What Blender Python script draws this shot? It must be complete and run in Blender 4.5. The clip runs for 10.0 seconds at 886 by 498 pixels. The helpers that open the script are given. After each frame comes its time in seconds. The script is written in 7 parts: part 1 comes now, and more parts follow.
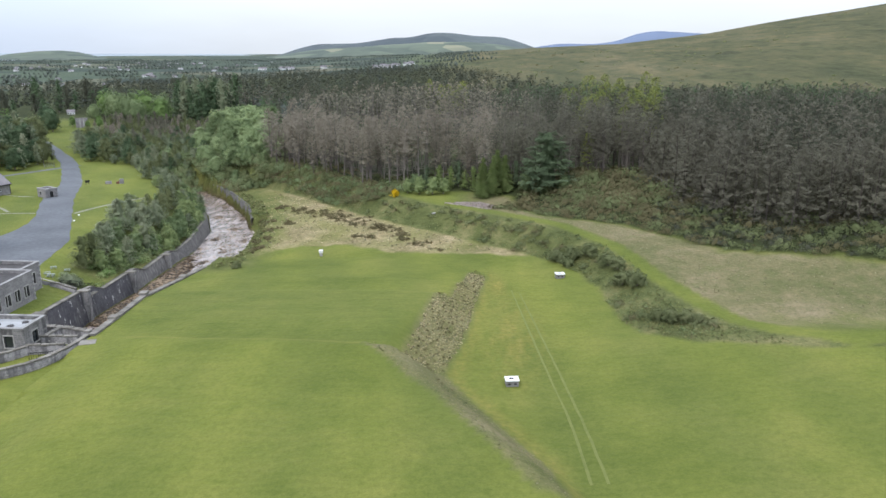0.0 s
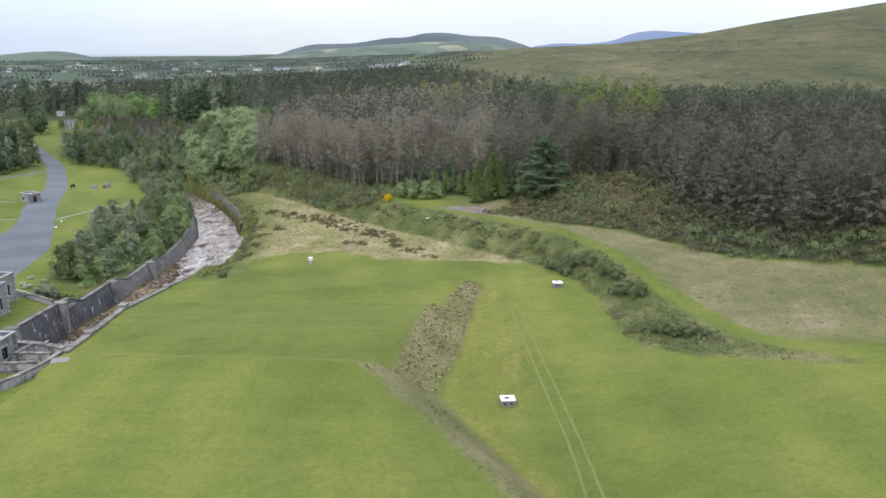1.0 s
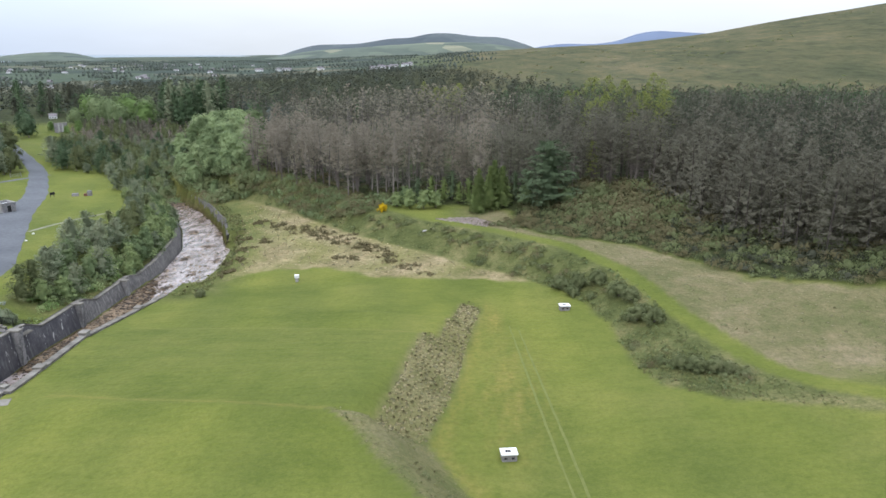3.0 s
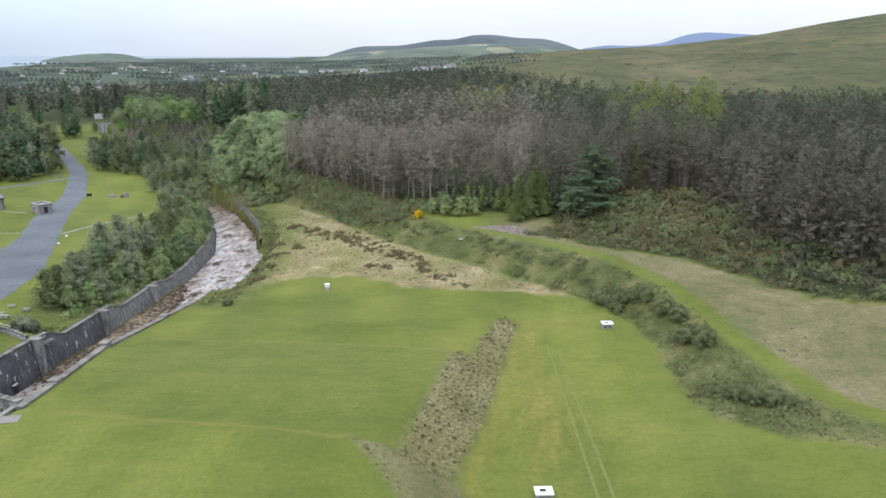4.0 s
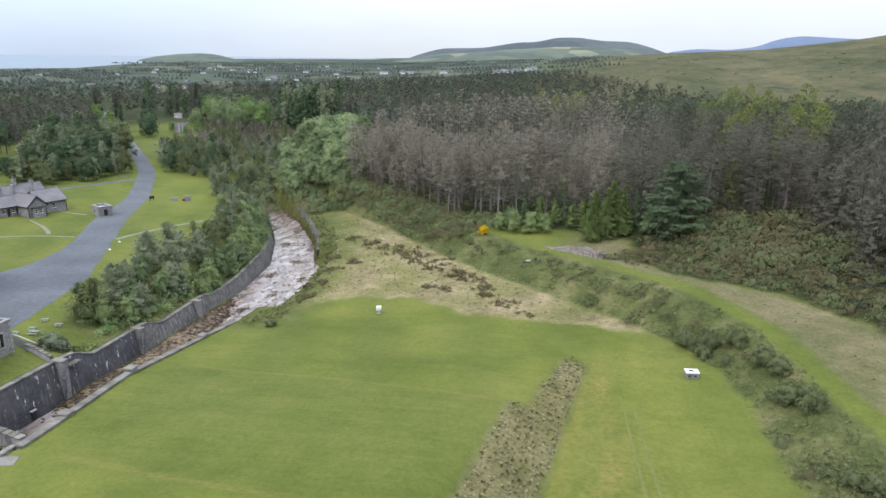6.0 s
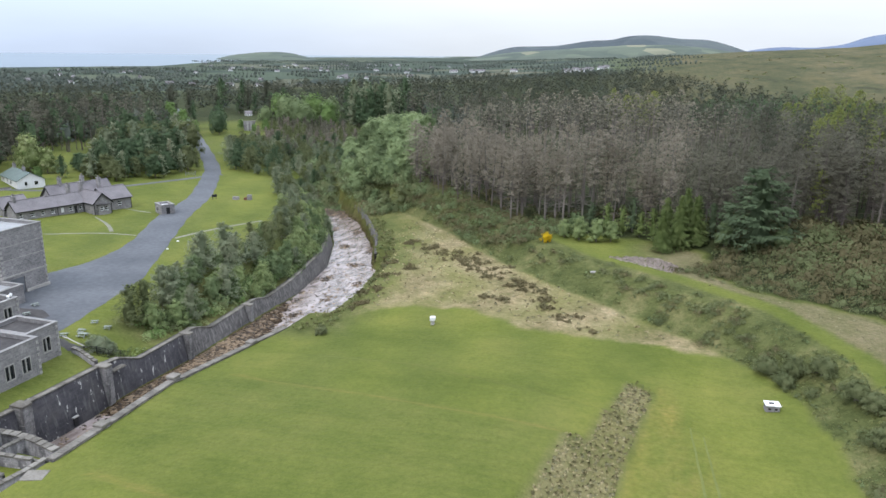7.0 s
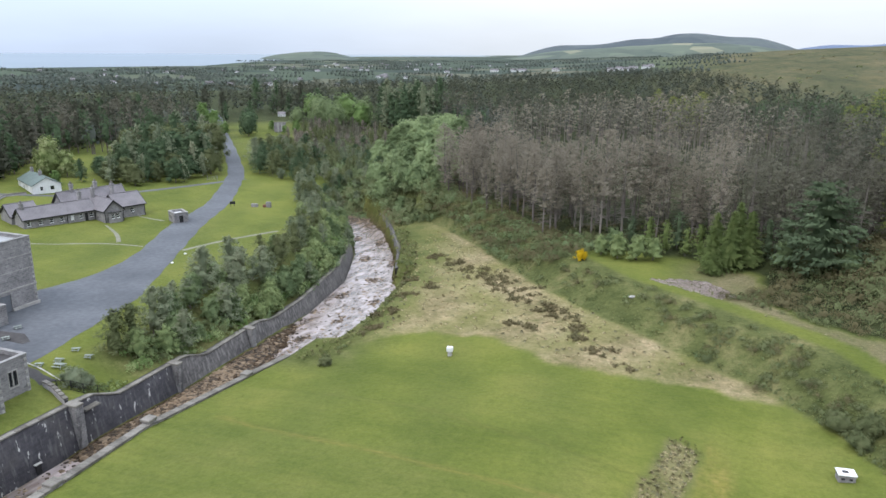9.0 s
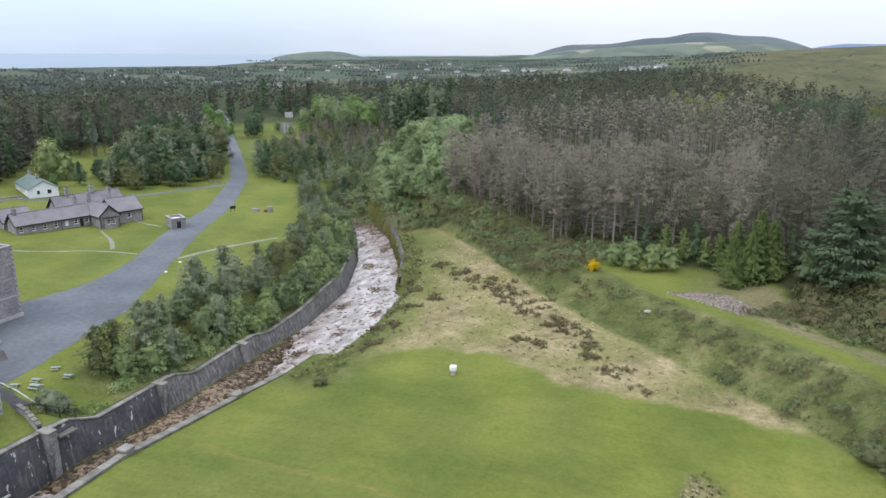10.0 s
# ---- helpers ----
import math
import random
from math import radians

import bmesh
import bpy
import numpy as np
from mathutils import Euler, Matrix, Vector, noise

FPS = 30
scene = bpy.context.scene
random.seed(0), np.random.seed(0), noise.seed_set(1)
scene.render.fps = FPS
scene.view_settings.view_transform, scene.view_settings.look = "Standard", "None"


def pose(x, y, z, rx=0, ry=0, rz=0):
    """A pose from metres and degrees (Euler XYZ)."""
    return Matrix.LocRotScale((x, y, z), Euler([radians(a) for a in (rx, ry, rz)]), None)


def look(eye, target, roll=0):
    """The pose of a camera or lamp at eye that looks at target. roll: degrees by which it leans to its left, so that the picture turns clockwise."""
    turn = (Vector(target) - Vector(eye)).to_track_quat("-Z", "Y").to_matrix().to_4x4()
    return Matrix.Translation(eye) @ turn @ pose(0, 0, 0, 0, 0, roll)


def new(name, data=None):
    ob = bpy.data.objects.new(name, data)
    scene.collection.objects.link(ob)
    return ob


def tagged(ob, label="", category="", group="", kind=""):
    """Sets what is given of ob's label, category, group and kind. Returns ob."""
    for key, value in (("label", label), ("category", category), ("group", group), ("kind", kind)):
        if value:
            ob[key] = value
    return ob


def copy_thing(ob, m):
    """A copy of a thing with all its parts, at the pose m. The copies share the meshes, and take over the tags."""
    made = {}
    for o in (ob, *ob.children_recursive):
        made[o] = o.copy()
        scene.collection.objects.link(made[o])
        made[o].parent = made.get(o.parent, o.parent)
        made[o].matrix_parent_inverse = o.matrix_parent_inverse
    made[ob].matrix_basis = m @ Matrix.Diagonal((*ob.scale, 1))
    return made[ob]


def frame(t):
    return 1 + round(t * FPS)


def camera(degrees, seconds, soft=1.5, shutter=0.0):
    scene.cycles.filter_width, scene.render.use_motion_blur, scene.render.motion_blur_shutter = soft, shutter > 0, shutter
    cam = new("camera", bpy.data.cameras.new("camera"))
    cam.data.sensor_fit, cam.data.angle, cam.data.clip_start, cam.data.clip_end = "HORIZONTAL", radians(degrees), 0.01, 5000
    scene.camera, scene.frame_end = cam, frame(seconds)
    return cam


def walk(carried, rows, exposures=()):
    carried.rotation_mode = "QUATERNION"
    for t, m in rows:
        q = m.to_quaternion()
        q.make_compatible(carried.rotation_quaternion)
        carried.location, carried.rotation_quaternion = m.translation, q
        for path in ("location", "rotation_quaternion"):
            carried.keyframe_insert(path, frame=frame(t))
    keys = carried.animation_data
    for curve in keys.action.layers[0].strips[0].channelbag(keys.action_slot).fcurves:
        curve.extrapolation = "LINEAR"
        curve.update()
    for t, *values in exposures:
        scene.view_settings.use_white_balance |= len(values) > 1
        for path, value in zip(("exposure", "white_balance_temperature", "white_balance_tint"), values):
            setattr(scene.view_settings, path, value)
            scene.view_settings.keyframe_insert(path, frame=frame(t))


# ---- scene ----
cam = camera(62.1, 10.0)
PATH = [
    (0, (-4.412, 0.956, 42.828), (-4.514, 2.884, 42.304), 0.2),
    (0.5, (-4.303, 3.512, 42.888), (-4.4, 5.439, 42.365), 0.2),
    (1, (-4.055, 6.407, 42.944), (-4.148, 8.335, 42.42), 0.1),
    (1.5, (-3.786, 9.395, 42.932), (-3.876, 11.323, 42.407), 0.1),
    (2, (-3.623, 12.484, 42.808), (-3.709, 14.412, 42.285), 0.1),
    (3.5, (-3.105, 22.35, 42.927), (-3.248, 24.275, 42.405), 0.0),
    (4, (-2.879, 25.691, 42.822), (-3.092, 27.611, 42.303), 0.1),
    (4.5, (-2.714, 29.141, 42.85), (-2.988, 31.053, 42.332), 0.2),
    (5, (-2.52, 32.656, 42.85), (-2.842, 34.561, 42.332), 0.2),
    (6.3, (-2.451, 41.71, 42.959), (-2.909, 43.587, 42.444), 0.5),
    (6.5, (-2.525, 43.065, 42.936), (-3.018, 44.932, 42.418), 0.4),
    (7, (-2.615, 46.55, 42.955), (-3.205, 48.389, 42.435), 0.5),
    (7.5, (-2.746, 50.012, 42.967), (-3.415, 51.824, 42.447), 0.6),
    (8, (-2.865, 53.599, 42.952), (-3.568, 55.397, 42.431), 0.5),
    (8.5, (-3.329, 56.984, 42.933), (-4.028, 58.784, 42.412), 0.4),
    (9, (-3.804, 60.461, 42.984), (-4.497, 62.263, 42.461), 0.3),
    (9.5, (-4.486, 63.817, 43.064), (-5.176, 65.62, 42.539), 0.2),
    (10, (-5.301, 67.344, 43.003), (-6.021, 69.135, 42.479), 0.2),
]
walk(cam, [(t, look(eye, target, roll)) for t, eye, target, roll in PATH], [(0, 0.12, 6450, 12), (10, 0.12, 6450, 12)])

# ---- light ----
world = bpy.data.worlds.new("overcast_sky")
scene.world = world
world.use_nodes = True
wn = world.node_tree
wn.nodes.clear()
w_out = wn.nodes.new("ShaderNodeOutputWorld")
w_bg = wn.nodes.new("ShaderNodeBackground")
w_sky = wn.nodes.new("ShaderNodeTexSky")
w_sky.sky_type = "NISHITA"
w_sky.sun_disc = False
SUN_HEIGHT, SUN_TURN = 52.0, 215.0
w_sky.sun_elevation, w_sky.sun_rotation = radians(SUN_HEIGHT), radians(SUN_TURN)
w_sky.altitude, w_sky.dust_density = 150, 2.0
w_tex = wn.nodes.new("ShaderNodeTexCoord")
w_map = wn.nodes.new("ShaderNodeMapping")
w_map.inputs["Scale"].default_value = (1.2, 1.2, 5.0)
w_noise = wn.nodes.new("ShaderNodeTexNoise")
w_noise.inputs["Scale"].default_value, w_noise.inputs["Detail"].default_value = 1.6, 6
w_ramp = wn.nodes.new("ShaderNodeValToRGB")
w_ramp.color_ramp.elements[0].position, w_ramp.color_ramp.elements[1].position = 0.3, 0.62
w_ramp.color_ramp.elements[0].color = (0.72, 0.72, 0.72, 1)
w_ramp.color_ramp.elements[1].color = (0.93, 0.93, 0.93, 1)
w_mix = wn.nodes.new("ShaderNodeMix")
w_mix.data_type = "RGBA"
wn.links.new(w_tex.outputs["Generated"], w_map.inputs["Vector"])
wn.links.new(w_map.outputs[0], w_noise.inputs["Vector"])
wn.links.new(w_noise.outputs["Fac"], w_ramp.inputs[0])
w_dot = wn.nodes.new("ShaderNodeVectorMath")
w_dot.operation = "DOT_PRODUCT"
w_dot.inputs[1].default_value = (-0.87, 0.5, 0.0)
w_open = wn.nodes.new("ShaderNodeMapRange")
w_open.interpolation_type = "SMOOTHSTEP"
for slot, amount in (("From Min", 0.70), ("From Max", 1.0), ("To Min", 0.0), ("To Max", 1.0)):
    w_open.inputs[slot].default_value = amount
w_cloud = wn.nodes.new("ShaderNodeMix")
w_cloud.data_type = "RGBA"
w_cloud.inputs[6].default_value, w_cloud.inputs[7].default_value = (7.15, 7.8, 8.5, 1), (5.9, 7.1, 9.0, 1)
wn.links.new(w_tex.outputs["Generated"], w_dot.inputs[0])
wn.links.new(w_dot.outputs["Value"], w_open.inputs["Value"])
wn.links.new(w_open.outputs[0], w_cloud.inputs[0])
wn.links.new(w_cloud.outputs[2], w_mix.inputs[7])
wn.links.new(w_ramp.outputs[0], w_mix.inputs[0])
wn.links.new(w_sky.outputs[0], w_mix.inputs[6])
w_sep = wn.nodes.new("ShaderNodeSeparateXYZ")
w_rise = wn.nodes.new("ShaderNodeMath")
w_rise.operation, w_rise.use_clamp = "MULTIPLY_ADD", False
w_rise.inputs[1].default_value, w_rise.inputs[2].default_value = 2.6, 1.02
w_lift = wn.nodes.new("ShaderNodeVectorMath")
w_lift.operation = "SCALE"
wn.links.new(w_tex.outputs["Generated"], w_sep.inputs[0])
wn.links.new(w_sep.outputs["Z"], w_rise.inputs[0])
wn.links.new(w_mix.outputs[2], w_lift.inputs[0])
wn.links.new(w_rise.outputs[0], w_lift.inputs["Scale"])
wn.links.new(w_lift.outputs[0], w_bg.inputs[0])
w_bg.inputs[1].default_value = 0.115
wn.links.new(w_bg.outputs[0], w_out.inputs[0])
sun = new("sun", bpy.data.lights.new("sun", "SUN"))
sun.data.energy, sun.data.angle, sun.data.color = 1.3, radians(14), (1.0, 0.96, 0.9)
a, e = radians(SUN_TURN), radians(SUN_HEIGHT)
sun.matrix_world = look((0, 0, 300), (-math.sin(a) * math.cos(e) * 10, -math.cos(a) * math.cos(e) * 10, 300 - math.sin(e) * 10))


# ---- materials ----
def grown(name, stops, fine=2.0, coarse=0.15, rough=0.9, bump=0.0, bump_scale=6.0, island=0.0, per_object=0.0, spec=0.25, metal=0.0, stretch=(1, 1, 1), thin=0.0, courses=None):
    """A surface whose colour wanders between stops by coarse and fine grain."""
    m = bpy.data.materials.new(name)
    m.use_nodes = True
    t = m.node_tree
    b = t.nodes["Principled BSDF"]
    b.inputs["Roughness"].default_value, b.inputs["Specular IOR Level"].default_value, b.inputs["Metallic"].default_value = rough, spec, metal
    geo = t.nodes.new("ShaderNodeNewGeometry")
    mp = t.nodes.new("ShaderNodeMapping")
    mp.inputs["Scale"].default_value = stretch
    t.links.new(geo.outputs["Position"], mp.inputs["Vector"])
    total = None
    for scale, weight in ((coarse, 0.55), (fine, 0.45)):
        n = t.nodes.new("ShaderNodeTexNoise")
        n.inputs["Scale"].default_value, n.inputs["Detail"].default_value = scale, 5
        t.links.new(mp.outputs[0], n.inputs["Vector"])
        k = t.nodes.new("ShaderNodeMath")
        k.operation = "MULTIPLY_ADD"
        k.inputs[1].default_value, k.inputs[2].default_value = weight, 0.0
        t.links.new(n.outputs["Fac"], k.inputs[0])
        if total:
            t.links.new(total.outputs[0], k.inputs[2])
        total = k
    for amount, source in ((island, ("ShaderNodeNewGeometry", "Random Per Island")), (per_object, ("ShaderNodeObjectInfo", "Random"))):
        if amount:
            n = t.nodes.new(source[0])
            k = t.nodes.new("ShaderNodeMath")
            k.operation, k.inputs[1].default_value = "MULTIPLY_ADD", amount
            t.links.new(n.outputs[source[1]], k.inputs[0])
            t.links.new(total.outputs[0], k.inputs[2])
            h = t.nodes.new("ShaderNodeMath")
            h.operation, h.inputs[1].default_value = "SUBTRACT", amount / 2
            t.links.new(k.outputs[0], h.inputs[0])
            total = h
    r = t.nodes.new("ShaderNodeValToRGB")
    r.color_ramp.elements[0].position, r.color_ramp.elements[1].position = 0.3, 0.7
    r.color_ramp.elements[0].color, r.color_ramp.elements[1].color = (*stops[0], 1), (*stops[-1], 1)
    for i, c in enumerate(stops[1:-1]):
        r.color_ramp.elements.new(0.3 + 0.4 * (i + 1) / (len(stops) - 1)).color = (*c, 1)
    t.links.new(total.outputs[0], r.inputs[0])
    tone = r.outputs[0]
    if courses:
        sx, add, cx = t.nodes.new("ShaderNodeSeparateXYZ"), t.nodes.new("ShaderNodeMath"), t.nodes.new("ShaderNodeCombineXYZ")
        t.links.new(geo.outputs["Position"], sx.inputs[0])
        t.links.new(sx.outputs[0], add.inputs[0])
        t.links.new(sx.outputs[1], add.inputs[1])
        t.links.new(add.outputs[0], cx.inputs[0])
        t.links.new(sx.outputs[2], cx.inputs[1])
        br, mul = t.nodes.new("ShaderNodeTexBrick"), t.nodes.new("ShaderNodeMix")
        br.inputs["Scale"].default_value, br.inputs["Mortar Size"].default_value, br.inputs["Bias"].default_value = 1.0, 0.025, -0.1
        br.inputs["Brick Width"].default_value, br.inputs["Row Height"].default_value = courses
        br.inputs["Color1"].default_value, br.inputs["Color2"].default_value, br.inputs["Mortar"].default_value = (0.80, 0.80, 0.81, 1), (1.14, 1.13, 1.12, 1), (1.18, 1.17, 1.16, 1)
        t.links.new(cx.outputs[0], br.inputs["Vector"])
        mul.data_type, mul.blend_type = "RGBA", "MULTIPLY"
        mul.inputs[0].default_value = 1.0
        t.links.new(tone, mul.inputs[6])
        t.links.new(br.outputs["Color"], mul.inputs[7])
        tone = mul.outputs[2]
    t.links.new(tone, b.inputs["Base Color"])
    if bump:
        n = t.nodes.new("ShaderNodeTexNoise")
        n.inputs["Scale"].default_value, n.inputs["Detail"].default_value = bump_scale, 4
        t.links.new(mp.outputs[0], n.inputs["Vector"])
        k = t.nodes.new("ShaderNodeBump")
        k.inputs["Distance"].default_value = bump
        t.links.new(n.outputs["Fac"], k.inputs["Height"])
        t.links.new(k.outputs[0], b.inputs["Normal"])
    if thin:
        glow, both = t.nodes.new("ShaderNodeBsdfTranslucent"), t.nodes.new("ShaderNodeMixShader")
        both.inputs[0].default_value = thin
        t.links.new(r.outputs[0], glow.inputs["Color"])
        t.links.new(b.outputs[0], both.inputs[1])
        t.links.new(glow.outputs[0], both.inputs[2])
        t.links.new(both.outputs[0], t.nodes["Material Output"].inputs["Surface"])
    return m


LEAF = dict(fine=1.1, coarse=0.12, island=0.08, rough=0.8, spec=0.12, thin=0.4)
NEEDLE = dict(LEAF, thin=0.45, island=0.05)
M_PINE = grown("pine_needles", [(0.172, 0.152, 0.12), (0.222, 0.199, 0.158), (0.276, 0.246, 0.196)], per_object=0.15, **NEEDLE)
M_PINE_MID = grown("grey_green_pine_needles", [(0.1, 0.096, 0.074), (0.14, 0.134, 0.102), (0.182, 0.172, 0.132)], per_object=0.08, **NEEDLE)
M_PINE_DARK = grown("dark_pine_needles", [(0.042, 0.048, 0.034), (0.068, 0.073, 0.051), (0.100, 0.102, 0.074)], **NEEDLE)
M_BANKPINE = grown("bank_pine_needles", [(0.108, 0.136, 0.084), (0.176, 0.204, 0.128), (0.25, 0.266, 0.178)], per_object=0.15, **LEAF)
M_SPRUCE = grown("spruce_needles", [(0.078, 0.112, 0.038), (0.13, 0.172, 0.058), (0.184, 0.222, 0.086)], **LEAF)
M_LIME = grown("fresh_conifer_needles", [(0.108, 0.134, 0.034), (0.172, 0.196, 0.054), (0.236, 0.254, 0.082)], **LEAF)
M_CEDAR = grown("cedar_needles", [(0.044, 0.078, 0.042), (0.074, 0.112, 0.058), (0.108, 0.146, 0.080)], **LEAF)
M_LEAF = grown("broad_leaves", [(0.090, 0.130, 0.062), (0.150, 0.198, 0.094), (0.210, 0.262, 0.134)], per_object=0.15, **LEAF)
M_BANKLEAF = grown("river_bank_leaves", [(0.138, 0.188, 0.080), (0.220, 0.274, 0.120), (0.300, 0.346, 0.170)], **LEAF)
M_FIR = grown("fir_needles", [(0.056, 0.084, 0.046), (0.092, 0.126, 0.070), (0.132, 0.168, 0.100)], **LEAF)
M_HUMP = grown("fresh_valley_leaves", [(0.15, 0.205, 0.1), (0.232, 0.296, 0.146), (0.31, 0.372, 0.198)], per_object=0.1, **LEAF)
M_LEAF2 = grown("light_broad_leaves", [(0.085, 0.142, 0.044), (0.138, 0.210, 0.070), (0.200, 0.268, 0.108)], **LEAF)
M_FLOWER = grown("creamy_flowering_leaves", [(0.12, 0.165, 0.055), (0.2, 0.245, 0.095), (0.36, 0.37, 0.21)], **dict(LEAF, island=0.3))
M_GORSE = grown("gorse_flowers", [(0.21, 0.14, 0.007), (0.434, 0.294, 0.007), (0.525, 0.385, 0.021)], **LEAF)
M_SCRUB = grown("scrub_leaves", [(0.078, 0.072, 0.036), (0.118, 0.107, 0.055), (0.164, 0.144, 0.078)], **LEAF)
M_SCRUB_GREEN = grown("green_scrub_leaves", [(0.078, 0.098, 0.044), (0.124, 0.146, 0.066), (0.174, 0.188, 0.096)], **LEAF)
M_SHRUB = grown("shrub_leaves", [(0.076, 0.095, 0.043), (0.12, 0.138, 0.064), (0.172, 0.184, 0.094)], **LEAF)
M_HEATHER = grown("heather", [(0.078, 0.067, 0.034), (0.12, 0.102, 0.052), (0.168, 0.142, 0.08)], **LEAF)
M_MAUVE = grown("grey_mauve_twigs", [(0.135, 0.118, 0.098), (0.195, 0.17, 0.142), (0.26, 0.228, 0.19)], **LEAF)
M_STRAW = grown("dry_grass", [(0.2662, 0.2317, 0.1331), (0.3747, 0.3254, 0.197), (0.493, 0.424, 0.2769)], **LEAF)
M_DULL = grown("grey_dead_grass", [(0.150, 0.146, 0.088), (0.205, 0.194, 0.122), (0.265, 0.244, 0.160)], **LEAF)
M_ROUGH = grown("rough_grass", [(0.112, 0.126, 0.052), (0.170, 0.182, 0.076), (0.244, 0.236, 0.120)], **LEAF)
M_BARK = grown("pine_bark", [(0.084, 0.072, 0.066), (0.142, 0.122, 0.111), (0.200, 0.176, 0.160)], fine=6, coarse=0.4, per_object=0.3)
M_DARKBARK = grown("dark_pine_bark", [(0.040, 0.035, 0.030), (0.068, 0.059, 0.052), (0.100, 0.088, 0.078)], fine=6, coarse=0.4, per_object=0.3)
M_STONE = grown("granite_masonry", [(0.118, 0.114, 0.118), (0.185, 0.180, 0.184), (0.262, 0.255, 0.256)], fine=3.2, coarse=0.5, rough=0.85, bump=0.05, bump_scale=3, courses=(0.62, 0.31))
M_QUOIN = grown("dressed_granite", [(0.205, 0.197, 0.188), (0.272, 0.263, 0.252), (0.350, 0.340, 0.324)], fine=5, coarse=0.7, rough=0.8, bump=0.02)
M_PARAPET = grown("parapet_stone", [(0.120, 0.117, 0.118), (0.190, 0.186, 0.186), (0.262, 0.256, 0.252)], fine=4, coarse=0.6, rough=0.85, bump=0.02)
M_COPING = grown("weathered_coping", [(0.074, 0.068, 0.059), (0.126, 0.117, 0.104), (0.186, 0.175, 0.157)], fine=4, coarse=0.6, rough=0.85, bump=0.03, per_object=0.25)
M_WETWALL = grown("damp_stained_render", [(0.018, 0.017, 0.0205), (0.032, 0.03, 0.035), (0.056, 0.053, 0.057)], fine=2.2, coarse=0.35, rough=0.7, bump=0.03, courses=(0.95, 0.42))


def stain(m, scale, stretch, lo, hi, colour, strength):
    """Lays pale lime stains of their own shape over a wall's colour."""
    t = m.node_tree
    b = t.nodes["Principled BSDF"]
    old = b.inputs["Base Color"].links[0].from_socket
    geo, mp, n, mr, mx = (t.nodes.new("ShaderNode" + k) for k in ("NewGeometry", "Mapping", "TexNoise", "MapRange", "Mix"))
    mp.inputs["Scale"].default_value = stretch
    n.inputs["Scale"].default_value, n.inputs["Detail"].default_value = scale, 4
    mr.inputs["From Min"].default_value, mr.inputs["From Max"].default_value, mr.inputs["To Max"].default_value = lo, hi, strength
    mx.data_type = "RGBA"
    mx.inputs[7].default_value = (*colour, 1)
    t.links.new(geo.outputs["Position"], mp.inputs["Vector"])
    t.links.new(mp.outputs[0], n.inputs["Vector"])
    t.links.new(n.outputs["Fac"], mr.inputs["Value"])
    t.links.new(mr.outputs[0], mx.inputs[0])
    t.links.new(old, mx.inputs[6])
    t.links.new(mx.outputs[2], b.inputs["Base Color"])


M_DRYWALL = grown("weathered_channel_render", [(0.036, 0.033, 0.034), (0.068, 0.063, 0.062), (0.108, 0.101, 0.097)], fine=2.2, coarse=0.3, rough=0.8, bump=0.03, courses=(0.95, 0.42))
stain(M_DRYWALL, 1.6, (1.6, 1.6, 0.12), 0.50, 0.68, (0.17, 0.160, 0.150), 0.6)
stain(M_WETWALL, 1.6, (1.6, 1.6, 0.12), 0.54, 0.70, (0.10, 0.098, 0.096), 0.5)
stain(M_WETWALL, 1.9, (1.0, 1.0, 0.35), 0.635, 0.68, (0.30, 0.29, 0.28), 0.9)
stain(M_WETWALL, 0.25, (1.0, 1.0, 1.0), 0.55, 0.7, (0.060, 0.055, 0.050), 0.4)
M_OLDSTONE = grown("old_stained_granite", [(0.098, 0.094, 0.094), (0.165, 0.160, 0.160), (0.245, 0.238, 0.234)], fine=3.2, coarse=0.5, rough=0.85, bump=0.05, bump_scale=3, courses=(0.62, 0.31))
stain(M_OLDSTONE, 1.0, (1.0, 1.0, 0.2), 0.46, 0.62, (0.040, 0.039, 0.040), 0.75)
stain(M_OLDSTONE, 2.6, (1.0, 1.0, 0.8), 0.60, 0.70, (0.30, 0.29, 0.27), 0.6)
M_SLATE = grown("roof_slate", [(0.088, 0.081, 0.09), (0.13, 0.121, 0.131), (0.17, 0.158, 0.17)], fine=4, coarse=0.4, rough=0.6)
M_FELT = grown("flat_roof_felt", [(0.026, 0.025, 0.026), (0.0442, 0.0416, 0.0426), (0.0676, 0.0624, 0.0624)], fine=1.5, coarse=0.25, rough=0.85)
M_PALEROOF = grown("pale_roof_membrane", [(0.165, 0.172, 0.182), (0.222, 0.230, 0.240), (0.282, 0.290, 0.300)], fine=2, coarse=0.3, rough=0.6)
M_ASPHALT = grown("old_asphalt", [(0.0458, 0.0504, 0.0588), (0.0702, 0.0755, 0.0868), (0.1007, 0.1069, 0.1201)], fine=1.2, coarse=0.10, rough=0.75)
M_GRAVEL = grown("path_gravel", [(0.104, 0.108, 0.078), (0.146, 0.146, 0.112), (0.190, 0.188, 0.152)], fine=3, coarse=0.4)
M_CONCRETE = grown("pale_concrete", [(0.1768, 0.1716, 0.1612), (0.2704, 0.2652, 0.2548), (0.3536, 0.3484, 0.338)], fine=5, coarse=0.8, rough=0.85, bump=0.01)
M_WHITE = grown("white_paint", [(0.4752, 0.4824, 0.4896), (0.5616, 0.5688, 0.576), (0.6048, 0.612, 0.6192)], fine=2, coarse=0.4, rough=0.6)
M_DARK = grown("dark_timber", [(0.0094, 0.0094, 0.0104), (0.0182, 0.0182, 0.0198), (0.0286, 0.0281, 0.0286)], fine=5, coarse=0.8, rough=0.6)
